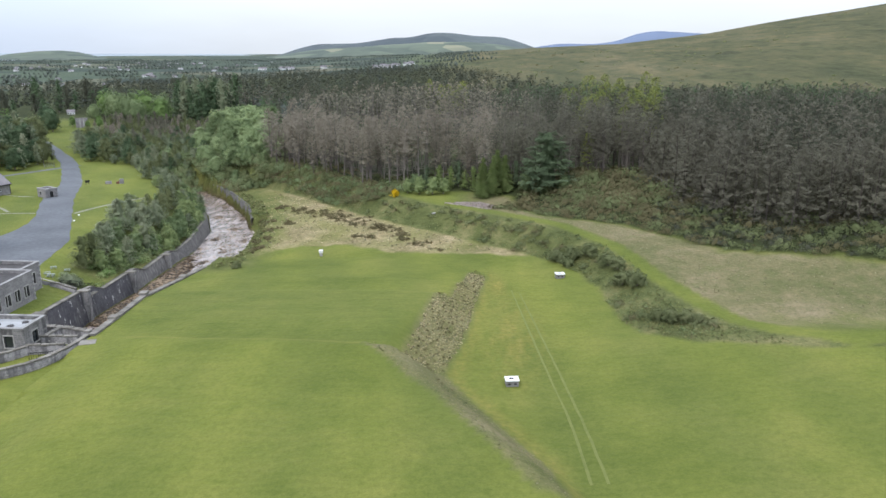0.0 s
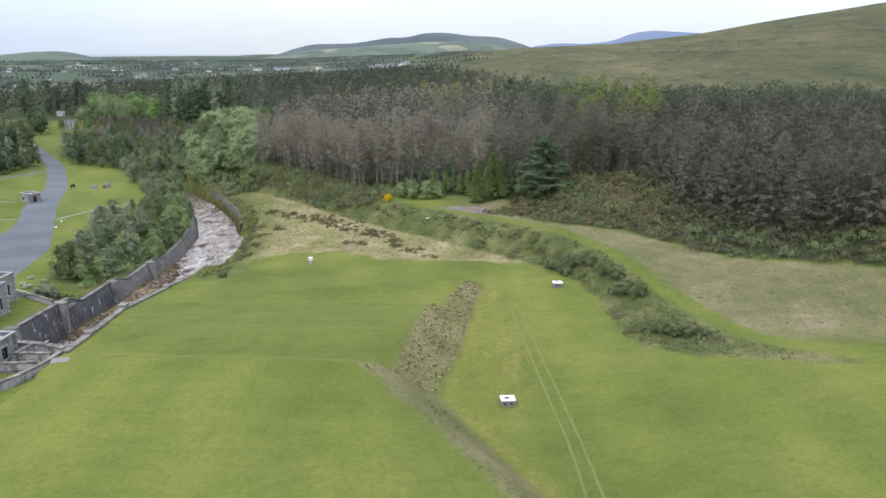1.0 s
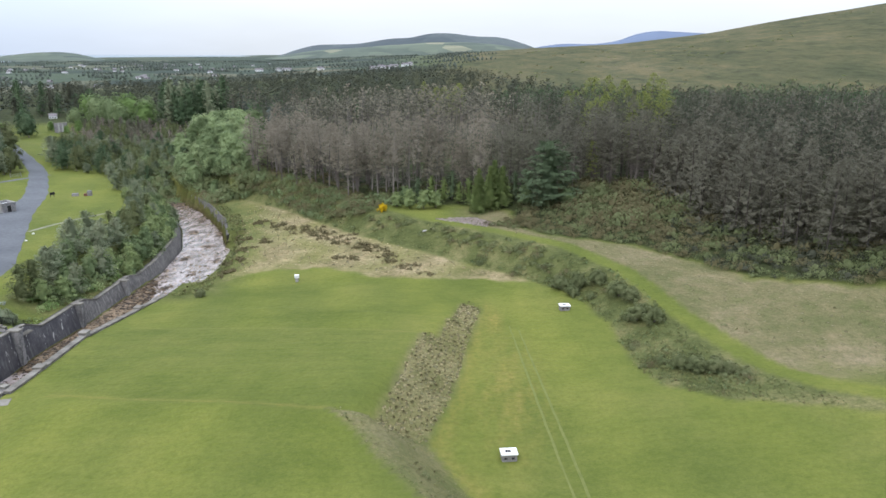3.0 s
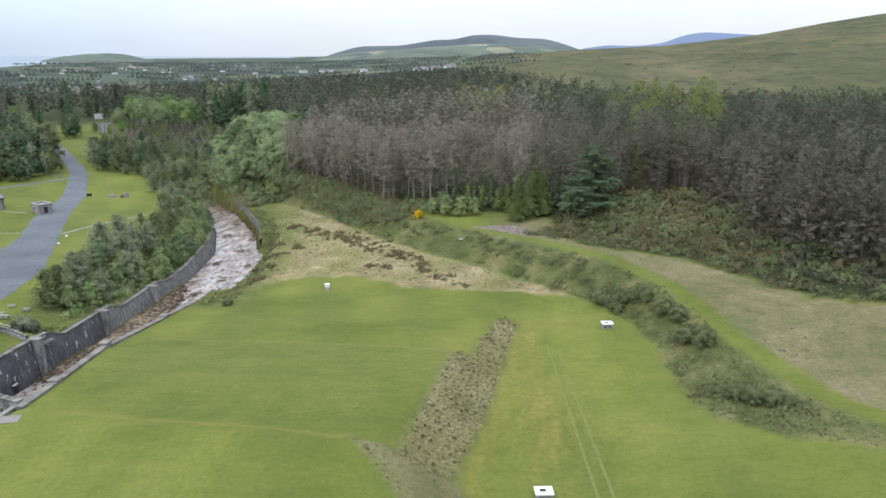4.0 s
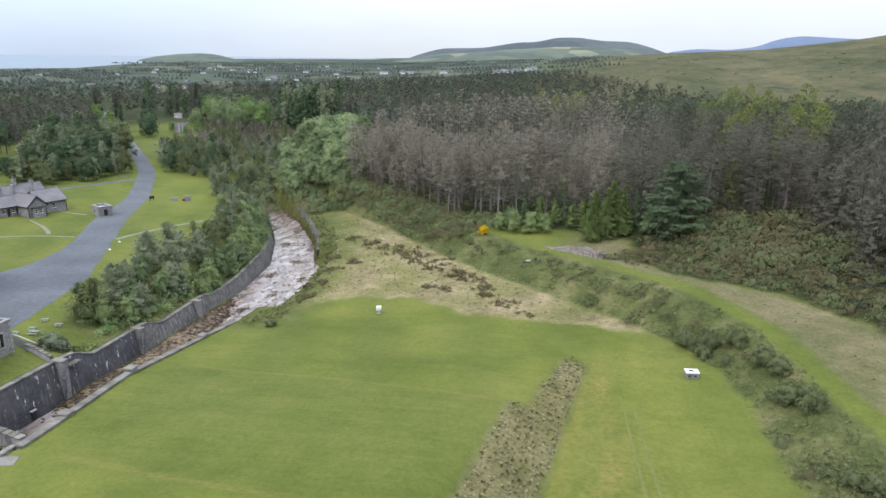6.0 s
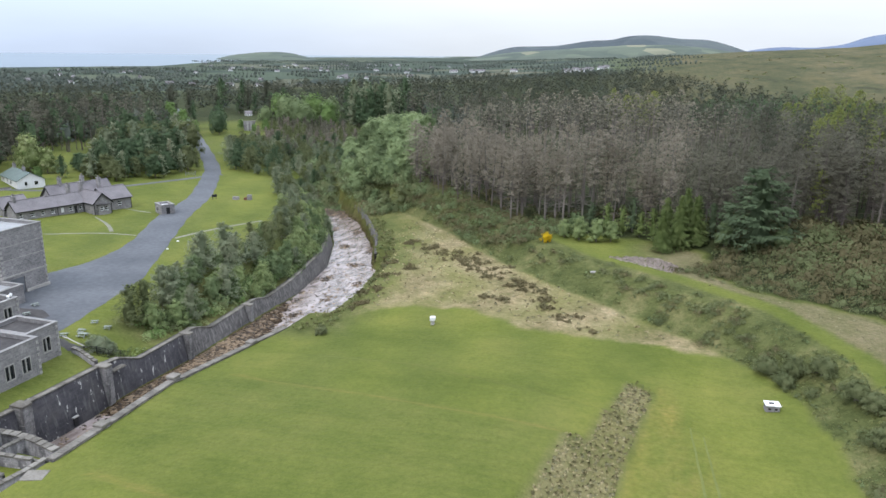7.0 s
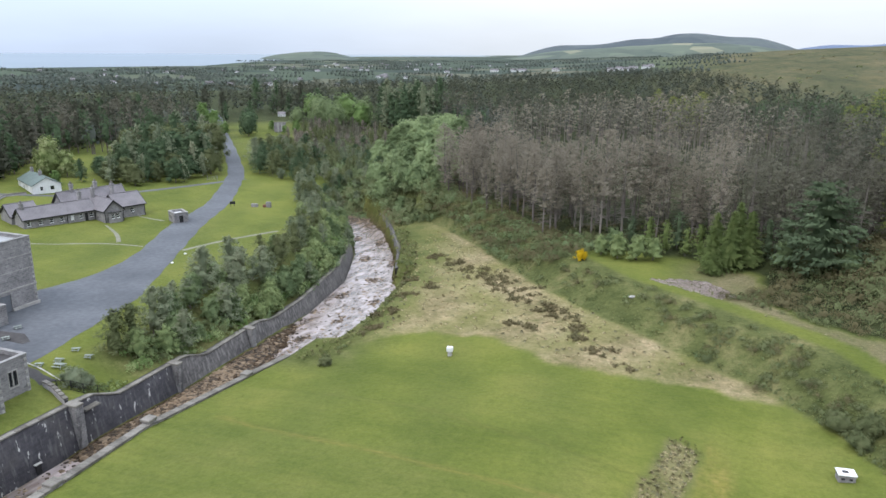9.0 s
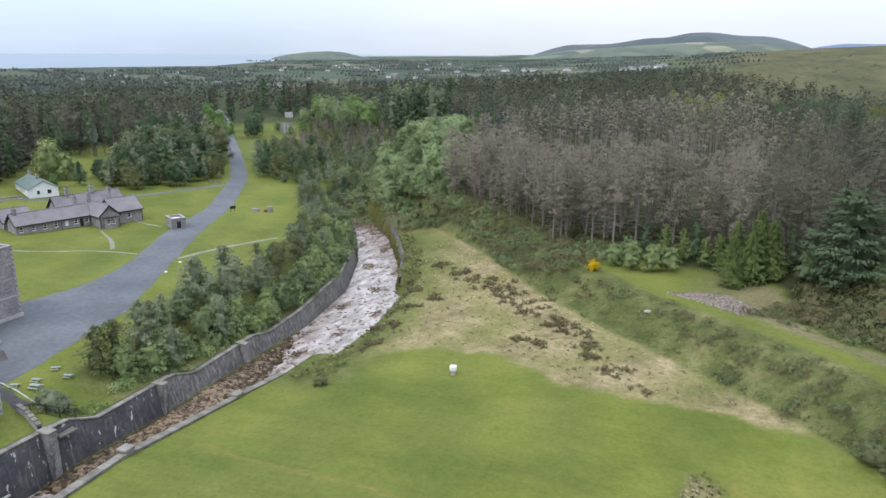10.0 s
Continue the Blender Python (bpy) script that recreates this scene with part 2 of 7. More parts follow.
M_GLASS = grown("window_glass", [(0.012, 0.014, 0.016), (0.020, 0.023, 0.026), (0.030, 0.034, 0.038)], rough=0.08, spec=0.6)
M_BLUEDOOR = grown("grey_blue_door_paint", [(0.085, 0.092, 0.105), (0.115, 0.124, 0.140), (0.145, 0.155, 0.172)], fine=4, coarse=0.7, rough=0.55)
M_GREENROOF = grown("green_roof_sheet", [(0.052, 0.076, 0.07), (0.08, 0.108, 0.098), (0.108, 0.136, 0.124)], fine=2, coarse=0.5, rough=0.5)
M_TABLE = grown("weathered_timber", [(0.1352, 0.156, 0.1456), (0.1872, 0.2132, 0.1976), (0.2392, 0.26, 0.2444)], fine=6, coarse=1, rough=0.8)
M_METAL = grown("galvanised_steel", [(0.1456, 0.1508, 0.156), (0.1976, 0.2028, 0.208), (0.2496, 0.2548, 0.26)], fine=4, coarse=0.7, rough=0.45, metal=0.7)
M_RUSTRED = grown("red_sandstone", [(0.0832, 0.0364, 0.026), (0.1248, 0.0572, 0.0416), (0.1664, 0.0884, 0.0676)], fine=4)
M_PEBBLE = grown("river_stones", [(0.022, 0.015, 0.009), (0.068, 0.045, 0.026), (0.165, 0.120, 0.078)], fine=0.8, coarse=0.12, island=0.5, rough=0.6)
M_PURPLE = grown("purple_scrub", [(0.275, 0.228, 0.215), (0.375, 0.318, 0.302), (0.48, 0.415, 0.395)], **LEAF)
# the blue of distance haze is mixed into these far base colours
M_FARGREEN = grown("far_hazed_fields", [(0.035, 0.051, 0.042), (0.051, 0.07, 0.056), (0.07, 0.09, 0.07)], fine=0.012, coarse=0.003)
M_FARHEATH = grown("far_hazed_heath", [(0.032, 0.044, 0.054), (0.048, 0.062, 0.072), (0.066, 0.082, 0.086)], fine=0.02, coarse=0.004)
M_FARHAZE = grown("far_hazed_mountain", [(0.080, 0.108, 0.172), (0.092, 0.122, 0.190), (0.106, 0.136, 0.204)], fine=0.01, coarse=0.002)
M_FARTREE = grown("far_tree_leaves", [(0.036, 0.046, 0.04), (0.052, 0.064, 0.053), (0.074, 0.086, 0.07)], fine=0.5, coarse=0.03, island=0.3)


def water_material(name, base, rough, ior):
    m = bpy.data.materials.new(name)
    m.use_nodes = True
    t = m.node_tree
    b = t.nodes["Principled BSDF"]
    b.inputs["Roughness"].default_value, b.inputs["IOR"].default_value = rough, ior
    geo = t.nodes.new("ShaderNodeNewGeometry")
    flow, streak, ramp = t.nodes.new("ShaderNodeMapping"), t.nodes.new("ShaderNodeTexNoise"), t.nodes.new("ShaderNodeValToRGB")
    flow.inputs["Scale"].default_value, flow.inputs["Rotation"].default_value = (1.0, 0.35, 1.0), (0, 0, radians(-12))
    streak.inputs["Scale"].default_value, streak.inputs["Detail"].default_value = 0.55, 7
    ramp.color_ramp.elements[0].position, ramp.color_ramp.elements[1].position = 0.38, 0.62
    ramp.color_ramp.elements[0].color = (base[0] * 0.55, base[1] * 0.50, base[2] * 0.44, 1)
    ramp.color_ramp.elements[1].color = (base[0] * 1.38, base[1] * 1.40, base[2] * 1.44, 1)
    t.links.new(geo.outputs["Position"], flow.inputs["Vector"])
    t.links.new(flow.outputs[0], streak.inputs["Vector"])
    t.links.new(streak.outputs["Fac"], ramp.inputs[0])
    t.links.new(ramp.outputs[0], b.inputs["Base Color"])
    n = t.nodes.new("ShaderNodeTexNoise")
    n.inputs["Scale"].default_value, n.inputs["Detail"].default_value = 0.8, 6
    k = t.nodes.new("ShaderNodeBump")
    k.inputs["Distance"].default_value = 0.16
    t.links.new(geo.outputs["Position"], n.inputs["Vector"])
    t.links.new(n.outputs["Fac"], k.inputs["Height"])
    t.links.new(k.outputs[0], b.inputs["Normal"])
    return m


M_WATER = water_material("river_water", (0.205, 0.172, 0.163), 0.22, 1.8)
M_SEA = grown("sea", [(0.096, 0.128, 0.160), (0.108, 0.142, 0.174), (0.122, 0.156, 0.188)], fine=0.004, coarse=0.001, rough=0.4)


def patchwork(m, scale, stretch, low, high):
    """Fields of their own tones, cut by straight borders."""
    t = m.node_tree
    b = t.nodes["Principled BSDF"]
    old = b.inputs["Base Color"].links[0].from_socket
    geo, mp, v, sep, ramp, mx = (t.nodes.new("ShaderNode" + k) for k in ("NewGeometry", "Mapping", "TexVoronoi", "SeparateColor", "ValToRGB", "Mix"))
    mp.inputs["Scale"].default_value = stretch
    v.inputs["Scale"].default_value = scale
    ramp.color_ramp.elements[0].color, ramp.color_ramp.elements[1].color = (*low, 1), (*high, 1)
    ramp.color_ramp.elements[1].position = 0.90
    ramp.color_ramp.elements.new(0.93).color = (high[0] * 2.0, high[1] * 1.6, high[2] * 1.5, 1)
    mx.data_type, mx.blend_type = "RGBA", "MULTIPLY"
    mx.inputs[0].default_value = 1.0
    t.links.new(geo.outputs["Position"], mp.inputs["Vector"])
    t.links.new(mp.outputs[0], v.inputs["Vector"])
    t.links.new(v.outputs["Color"], sep.inputs[0])
    t.links.new(sep.outputs[0], ramp.inputs[0])
    t.links.new(old, mx.inputs[6])
    t.links.new(ramp.outputs[0], mx.inputs[7])
    t.links.new(mx.outputs[2], b.inputs["Base Color"])


patchwork(M_FARGREEN, 0.010, (1, 0.5, 1), (0.62, 0.68, 0.72), (1.55, 1.4, 1.25))
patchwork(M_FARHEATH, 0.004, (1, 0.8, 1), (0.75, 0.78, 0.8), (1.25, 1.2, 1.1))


# ---- building blocks ----
def finish(name, V, F, mats, parent=None, mat_of=None, smooth_faces=False):
    """A mesh object from arrays of corners and four-sided faces."""
    me = bpy.data.meshes.new(name)
    V, F = np.asarray(V, np.float32), np.asarray(F, np.int32)
    me.vertices.add(len(V))
    me.vertices.foreach_set("co", np.ascontiguousarray(V[:, :3]).ravel())
    me.loops.add(F.size)
    me.loops.foreach_set("vertex_index", F.ravel())
    me.polygons.add(len(F))
    me.polygons.foreach_set("loop_start", np.arange(0, F.size, F.shape[1], dtype=np.int32))
    for m in mats if isinstance(mats, (list, tuple)) else [mats]:
        me.materials.append(m)
    if mat_of is not None:
        me.polygons.foreach_set("material_index", np.asarray(mat_of, np.int32))
    me.update(calc_edges=True)
    if smooth_faces:
        me.polygons.foreach_set("use_smooth", np.ones(len(F), bool))
    if V.shape[1] == 6:
        soft = me.attributes.new("custom_normal", "FLOAT_VECTOR", "POINT")
        soft.data.foreach_set("vector", np.ascontiguousarray(V[:, 3:]).ravel())
    ob = new(name, me)
    ob.parent = parent
    return ob


def part(name, bm, material, parent, label=""):
    """Links a bmesh as one mesh object under a thing or a part."""
    me = bpy.data.meshes.new(name)
    bmesh.ops.recalc_face_normals(bm, faces=bm.faces)
    bm.to_mesh(me)
    bm.free()
    me.materials.append(material)
    ob = new(name, me)
    ob.parent = parent
    return tagged(ob, label) if label else ob


def block(bm, x0, y0, z0, x1, y1, z1, bevel=0.0):
    made = bmesh.ops.create_cube(bm, size=1)["verts"]
    for v in made:
        v.co = Vector(((x0 + x1) / 2 + v.co.x * (x1 - x0), (y0 + y1) / 2 + v.co.y * (y1 - y0), (z0 + z1) / 2 + v.co.z * (z1 - z0)))
    if bevel:
        edges = list({e for v in made for e in v.link_edges})
        bmesh.ops.bevel(bm, geom=edges, offset=bevel, segments=1, affect="EDGES")
    return bm


def solid(bm, corners, faces):
    vs = [bm.verts.new(c) for c in corners]
    for f in faces:
        bm.faces.new([vs[i] for i in f])
    return bm


def thing(name, m, label, category, group=""):
    ob = new(name)
    ob.empty_display_size = 0.5
    ob.matrix_world = m
    return tagged(ob, label, category, group)


# ---- the lie of the land ----
def smooth(a, b, v):
    u = np.clip((np.asarray(v, float) - a) / (b - a), 0, 1)
    return u * u * (3 - 2 * u)
def along(line, x, y):
    """Distance from a plan line, its side (+ on the right of its way) and the share of the way."""
    x, y = np.asarray(x, float), np.asarray(y, float)
    best = np.full(np.broadcast(x, y).shape, 1e9); side = np.zeros_like(best); share = np.zeros_like(best)
    n = len(line) - 1
    for i in range(n):
        (ax, ay), (bx, by) = line[i][:2], line[i + 1][:2]
        dx, dy = bx - ax, by - ay
        s = np.clip(((x - ax) * dx + (y - ay) * dy) / (dx * dx + dy * dy), 0, 1)
        d = np.hypot(x - ax - s * dx, y - ay - s * dy)
        near = d < best
        best = np.where(near, d, best)
        side = np.where(near, np.sign((x - ax) * dy - (y - ay) * dx), side)
        share = np.where(near, (i + s) / n, share)
    return best, side, share
# left and right faces of the river's channel
LEFT = [(-73.5, 60), (-72.6, 100), (-72.2, 118), (-72.2, 136), (-73.4, 155), (-75.5, 175), (-80.5, 199), (-89, 220), (-103, 245), (-122, 270)]
RIGHT = [(-58, 60), (-60.8, 100), (-61.2, 105), (-63.4, 120), (-65.2, 141), (-63.5, 160), (-65, 180), (-69, 200), (-75.4, 216), (-84, 231), (-93, 246), (-110, 268)]
TOE = [(-78, 243), (-56, 219), (-41, 199), (-25, 181), (-6, 166), (5, 157), (11, 149), (15, 141), (17.5, 128), (18, 116), (20, 107.4), (27, 101.0), (39, 95.2), (60, 90)]
TERRACES = [[(-58, 126), (-53, 124.5), (-38, 123.5), (-12.5, 120)], [(-60, 97.5), (-45, 94.4), (-31, 92.8), (-20.4, 90.6)], [(-50, 137), (-36, 137), (-18, 131.5)]]


def bed(y): return np.interp(y, [60, 117, 155, 199, 245, 300], [-2.6, -3.5, -5.0, -7.4, -8.4, -8.6])
def height(x, y):
    x, y = np.broadcast_arrays(np.asarray(x, float), np.asarray(y, float))
    # the plain left of the river, with the road and the house
    zl = 2.5 - 0.013 * np.clip(y - 120, 0, 250) + 0.045 * np.clip(-138 - x, 0, 80)
    ld, ls, lu = along(LEFT, x, y)
    ltop = np.interp(y, [100, 119, 122, 126, 136, 139, 143.5, 155, 164, 199, 245], [2.0, 1.6, 1.4, -0.3, -0.3, -0.4, -2.0, -2.1, -3.5, -4.0, -5.8])
    zl = ltop + (zl - ltop) * smooth(2.2, 12, ld)
    # the lawn terrace, and the lower lawn on its right
    zt = 5.2 - 0.085 * (np.minimum(y, 156) - 91) - 0.052 * np.clip(-20 - x, 0, 60) + 0.03 * np.clip(y - 158, 0, 25)
    zt = np.where(y < 91, zt - 0.07 * (91 - y), zt)
    for line in TERRACES:
        d, side, _ = along(line, x, y)
        zt = zt - 0.65 * (smooth(-1.5, 1.5, np.where(side < 0, d, -d)) - 0.5) * (1 - smooth(30, 40, d))
    zr = 0.2 - 0.4 * smooth(92, 120, y) + np.interp(y, [98, 114], [0.13, 0.085]) * np.clip(x - np.interp(y, [98, 114], [6, 8]), 0, np.interp(y, [98, 114], [45, 22])) + 0.035 * np.clip(88 - y, 0, 60)
    edge = np.interp(y, [40, 60, 83, 92, 118, 128, 138, 160], [13, 5, -8.5, -13, -8.8, -6, -5, -4])
    half = np.interp(y, [40, 92, 118, 138, 160], [4.5, 5.5, 3.8, 3, 10])
    k = smooth(-1, 1, (x - edge) / half)
    z = zt * (1 - k) + zr * k
    # the bank with the mown path, the meadow and the wood's floor
    td, ts, tu = along(TOE, x, y)
    d = np.where(ts > 0, -td, td)
    top = 3.6 + 0.4 * smooth(110, 190, y) - 1.3 * smooth(150, 105, y) + 0.03 * np.clip(x - 30, 0, 200) + 0.02 * np.clip(y - 200, 0, 60) 
    top = top + 4.5 * smooth(22, 60, d) * smooth(90, 150, y)
    z = z + (np.maximum(top, z) - z) * smooth(0, 9, d)
    rd, rs, ru = along(RIGHT, x, y)
    rtop = np.interp(y, [96, 104, 106, 119, 122, 140, 146, 160, 200, 216, 246], [2.85, 2.45, 2.3, 1.15, 0.55, -2.2, -2.6, -2.9, -3.2, -3.0, -3.6])
    z = rtop + (z - rtop) * smooth(0.9, 10, rd)
    open_bank = smooth(158, 166, y) * (1 - smooth(199, 206, y))
    z = z + (bed(y) + (z - bed(y)) * smooth(0.0, 6.0, rd) - z) * open_bank
    z = z + (1.0 + (z - 1.0) * smooth(0, 45, rd) - z) * smooth(240, 275, y)
    across = ld / (ld + rd + 1e-6)
    shelf = 0.55 * smooth(112, 122, y) * smooth(0.22, -0.22, across - (170 - y) / 46 + 0.05 * np.sin(y * 0.9) + 0.04 * np.sin(y * 2.3 + x)) * (1 - smooth(176, 184, y)) - 0.12 - 0.25 * (1 - smooth(112, 122, y))
    channel = np.where(y < 99.6, 1.7, bed(y) + shelf * (1 - smooth(200, 230, y)) + 0.75 * smooth(210, 232, y - 12 * across + 2 * np.sin(y * 0.7 + x)) + (1.0 - bed(y)) * smooth(262, 285, y))
    lside = (ls < 0) & ((ld > 1.5) | (y < 99))
    rside = (rs > 0) & ((rd > 0.1 * (1 - open_bank)) | (y < 99))
    # the valley floor beyond the bend
    valley = smooth(0, 16, -(x + 108) - 0.35 * (y - 290)) * smooth(262, 285, y)
    z = z + (1.2 - z) * valley
    return np.where(lside, zl, np.where(rside, z, channel))


CREST = ([-90, -20, -5, 3.5, 10, 16, 21, 27, 35, 50, 90], [-1.3, -1.3, -0.5, 0.12, 0.42, 1.1, 1.95, 2.8, 3.6, 4.4, 5.0])


def land(x, y):
    """Height of the ground anywhere, out to the coast and up the moor."""
    x, y = np.broadcast_arrays(np.asarray(x, float), np.asarray(y, float))
    r = np.hypot(x, y - 30)
    turn = np.degrees(np.arctan2(x, y - 30))
    plain = 3.5 + 2.5 * smooth(900, 1500, r)
    crest = 43 + 1900 * np.tan(np.radians(np.interp(turn, *CREST)))
    moor = plain + np.maximum(crest - plain, 0) * smooth(330, 1900, r) ** 0.8
    moor = moor - 60 * smooth(2000, 3600, r) * smooth(-10, 4, turn)
    k = smooth(260, 480, r)
    return height(x, y) * (1 - k) + moor * k


def spot(x, y):
    return float(land(x, y))


def inside(poly, x, y):
    hit = False
    for (ax, ay), (bx, by) in zip(poly, poly[1:] + poly[:1]):
        if (ay > y) != (by > y) and x < (bx - ax) * (y - ay) / (by - ay) + ax:
            hit = not hit
    return hit


def strip_mask(line, half, x, y, soft=0.6):
    d, _, _ = along(line, x, y)
    return 1 - smooth(half - soft, half + soft, d)


HEATH_EDGE = [(-64, 146), (-57, 150), (-57, 158), (-50, 164), (-38, 166), (-22, 158), (-3, 157), (9, 153)]
CREST_PATH = [(-40, 218), (-28, 203), (-16, 190), (0, 178.5), (14, 167), (23, 150), (28, 129), (33, 115), (39, 103), (46, 96), (60, 96)]
ROUGH = [(-14.7, 89.2), (-11.8, 119.3), (-9.4, 120.6), (-6.5, 139.9), (-3.4, 138.6), (-5.4, 120), (-6.8, 106), (-9.3, 92.3)]
GRASS_BANK = [(-19.6, 90.4), (-14.7, 89.6), (-9.0, 92.3), (-6.3, 86.4), (-3.2, 80.3), (-0.2, 74), (2.9, 67.6), (4.0, 58), (0.9, 58), (-2, 63.6), (-8.8, 75.3), (-12.1, 79.6), (-16, 86)]
ROAD_MID = [(-99, 112), (-101, 125), (-103, 140), (-103.5, 150), (-105.5, 160), (-109, 170), (-113, 178.5), (-124.5, 200), (-134.5, 225.5), (-149, 251), (-160, 269), (-185, 300), (-236.5, 361), (-284, 420), (-330, 472)]
ROAD_HALF = [12.0, 13.5, 11.5, 9.8, 6.5, 4.8, 4.2, 4.1, 3.2, 2.9, 2.8, 2.6, 2.6, 2.5, 2.5]
SCRUB_FRONT = [(-40, 206), (-30, 203), (-18, 205), (-6, 202), (3, 196), (3, 184), (11, 175), (28, 166.5), (37, 154), (43.5, 143), (53, 138), (60, 134), (68, 130), (110, 117), (200, 80)]

# ---- ground ----
def graded(lo, hi, step):
    mid = list(np.arange(lo, hi + step, step))
    out, s = [], step
    while mid[-1] + sum(out) < 4950:
        s = min(s * 1.13, 170)
        out.append(s)
    up = mid[-1] + np.cumsum(out)
    out, s = [], step
    while mid[0] - sum(out) > -4950:
        s = min(s * 1.16, 260)
        out.append(s)
    down = mid[0] - np.cumsum(out)
    return np.concatenate([down[::-1], mid, up])


FAR_LAWN = [(-156, 282), (-166, 300), (-178, 320), (-194, 344), (-212, 366), (-232, 392), (-205, 240), (-216, 256), (-228, 272), (-237, 290)]


def build_ground():
    gx, gy = graded(-112, 62, 0.85), graded(52, 232, 0.85)
    X, Y = np.meshgrid(gx, gy)
    Z = land(X, Y)
    rng = np.random.RandomState(3)
    nx, ny = len(gx), len(gy)
    idx = np.arange(nx * ny).reshape(ny, nx)
    F = np.stack([idx[:-1, :-1], idx[:-1, 1:], idx[1:, 1:], idx[1:, :-1]], -1).reshape(-1, 4)
    ob = finish("ground", np.stack([X, Y, Z], -1).reshape(-1, 3), F, M_GROUND, smooth_faces=True)
    x, y = X.ravel(), Y.ravel()
    # wobble of the borders between the kinds of grass
    wob = np.sin(x * 0.61 + 1.3) * np.cos(y * 0.53) * 0.7 + np.sin(x * 1.7 + y * 1.3) * 0.3
    ld, ls, _ = along(LEFT, x, y)
    rd, rs, _ = along(RIGHT, x, y)
    td, ts, _ = along(TOE, x, y)
    d = np.where(ts > 0, -td, td)
    r = np.hypot(x, y - 30)
    right = (rs > 0) & (ls > 0)
    hd, hs, _ = along(HEATH_EDGE, x, y)
    beyond = np.where(hs < 0, hd, -hd) + wob
    near = (1 - smooth(230, 300, r))
    heath = right * smooth(-0.8, 0.8, beyond) * (1 - smooth(-1, 2, d)) * smooth(4, 15, rd + 2.5 * wob) * near
    edge = np.interp(y, [40, 60, 83, 92, 118, 128, 138, 160], [13, 5, -8.5, -13, -8.8, -6, -5, -4])
    near_strip = np.nonzero((x > -22) & (x < 6) & (y > 56) & (y < 143))[0]

    def patch_of(poly):
        out = np.zeros(len(x))
        dist, _, _ = along(poly + poly[:1], x[near_strip], y[near_strip])
        sign = np.array([1.0 if inside(poly, x[i], y[i]) else -1.0 for i in near_strip])
        out[near_strip] = smooth(-0.35, 0.35, dist * sign)
        return out

    rim = np.zeros(len(x))
    rim[near_strip] = np.exp(-(along(ROUGH + ROUGH[:1], x[near_strip], y[near_strip])[0] / 0.55) ** 2)
    strip, low_bank = patch_of(ROUGH), patch_of(GRASS_BANK)
    k_right = (x > edge + 3) * 1.0
    pd, ps, _ = along(CREST_PATH, x, y)
    inland = np.where(ps < 0, pd, -pd)
    bank = right * smooth(-0.6, 0.8, d + wob * 0.6) * (1 - smooth(-2.0, -1.0, inland)) * smooth(94, 98, y + 0.4 * (x - 30)) * near
    path = right * strip_mask(CREST_PATH, 1.8, x, y) * near
    fdist, fside, _ = along(SCRUB_FRONT, x, y)
    deep = np.where(fside < 0, fdist, -fdist)
    meadow = right * smooth(1.2, 2.6, inland + 0.5 * wob) * smooth(-14, -2, x) * (1 - smooth(-0.6, 1.6, deep + wob)) * near * smooth(99, 114, y - 0.15 * (x - 40) + 2.5 * wob)
    margin = right * smooth(1.5, 3.0, inland) * smooth(96, 101, y - 0.15 * (x - 40)) * (1 - smooth(103, 112, y - 0.15 * (x - 40) + 2.5 * wob)) * (x > 34)
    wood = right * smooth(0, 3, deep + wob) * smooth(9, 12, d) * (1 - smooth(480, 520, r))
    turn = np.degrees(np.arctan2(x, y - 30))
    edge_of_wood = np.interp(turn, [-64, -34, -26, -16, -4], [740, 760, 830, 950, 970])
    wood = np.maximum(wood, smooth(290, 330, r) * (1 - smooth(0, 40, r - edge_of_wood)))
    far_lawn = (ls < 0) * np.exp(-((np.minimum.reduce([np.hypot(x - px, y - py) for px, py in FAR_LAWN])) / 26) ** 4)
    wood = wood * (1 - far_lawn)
    riverside = right * (1 - smooth(5, 14, rd + 2.5 * wob)) * smooth(142, 150, y) * near
    river_side_left = (ls < 0) * (1 - smooth(9, 14, ld)) * smooth(127, 133, y) * near * 0.8
    bedm = ((ls > 0) & (rs < 0) & (y > 99)) * near
    moor = smooth(330, 420, r) * smooth(-8, 0, turn)
    fields = smooth(0, 40, r - edge_of_wood) * (1 - smooth(-8, 0, turn))
    lay = np.zeros((len(x), 4), np.float32)
    lay2 = np.zeros((len(x), 4), np.float32)
    lay[:, 0] = np.clip(np.maximum(heath * (0.78 + 0.22 * np.sin(x * 0.31 + 2 * np.sin(y * 0.17))), strip * 0.62), 0, 1)
    lay[:, 1] = np.clip(np.maximum.reduce([bank, riverside * 0.8, strip * 0.30, rim * 0.6, margin * 0.45, low_bank * (0.20 + 0.15 * wob), river_side_left]), 0, 1) * (1 - path)
    lay[:, 2] = np.clip(np.maximum(meadow, low_bank * 0.8), 0, 1) * (1 - path)
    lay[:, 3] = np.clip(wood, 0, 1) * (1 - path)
    lay2[:, 0] = bedm
    lay2[:, 1] = np.clip(moor, 0, 1)
    lay2[:, 2] = np.clip(fields, 0, 1)
    dry = (np.exp(-((x - 0.5) / 4.2) ** 2 - ((y - 108) / 17) ** 2) * (0.42 + 0.42 * np.sin(x * 2.3 + 1.2 * np.sin(y * 0.5)) * np.sin(y * 0.45 + x)) + np.exp(-((x + 1.0) / 1.0) ** 2 - ((y - 133) / 4.5) ** 2) * 0.9) * (k_right > 0.5)
    ed, es, _ = along([(-3.2, 139), (-4.6, 128), (-6.7, 106), (-9.0, 92.3), (-6.3, 86.4), (-3.2, 80.3), (2.9, 67.6), (4, 58)], x, y)
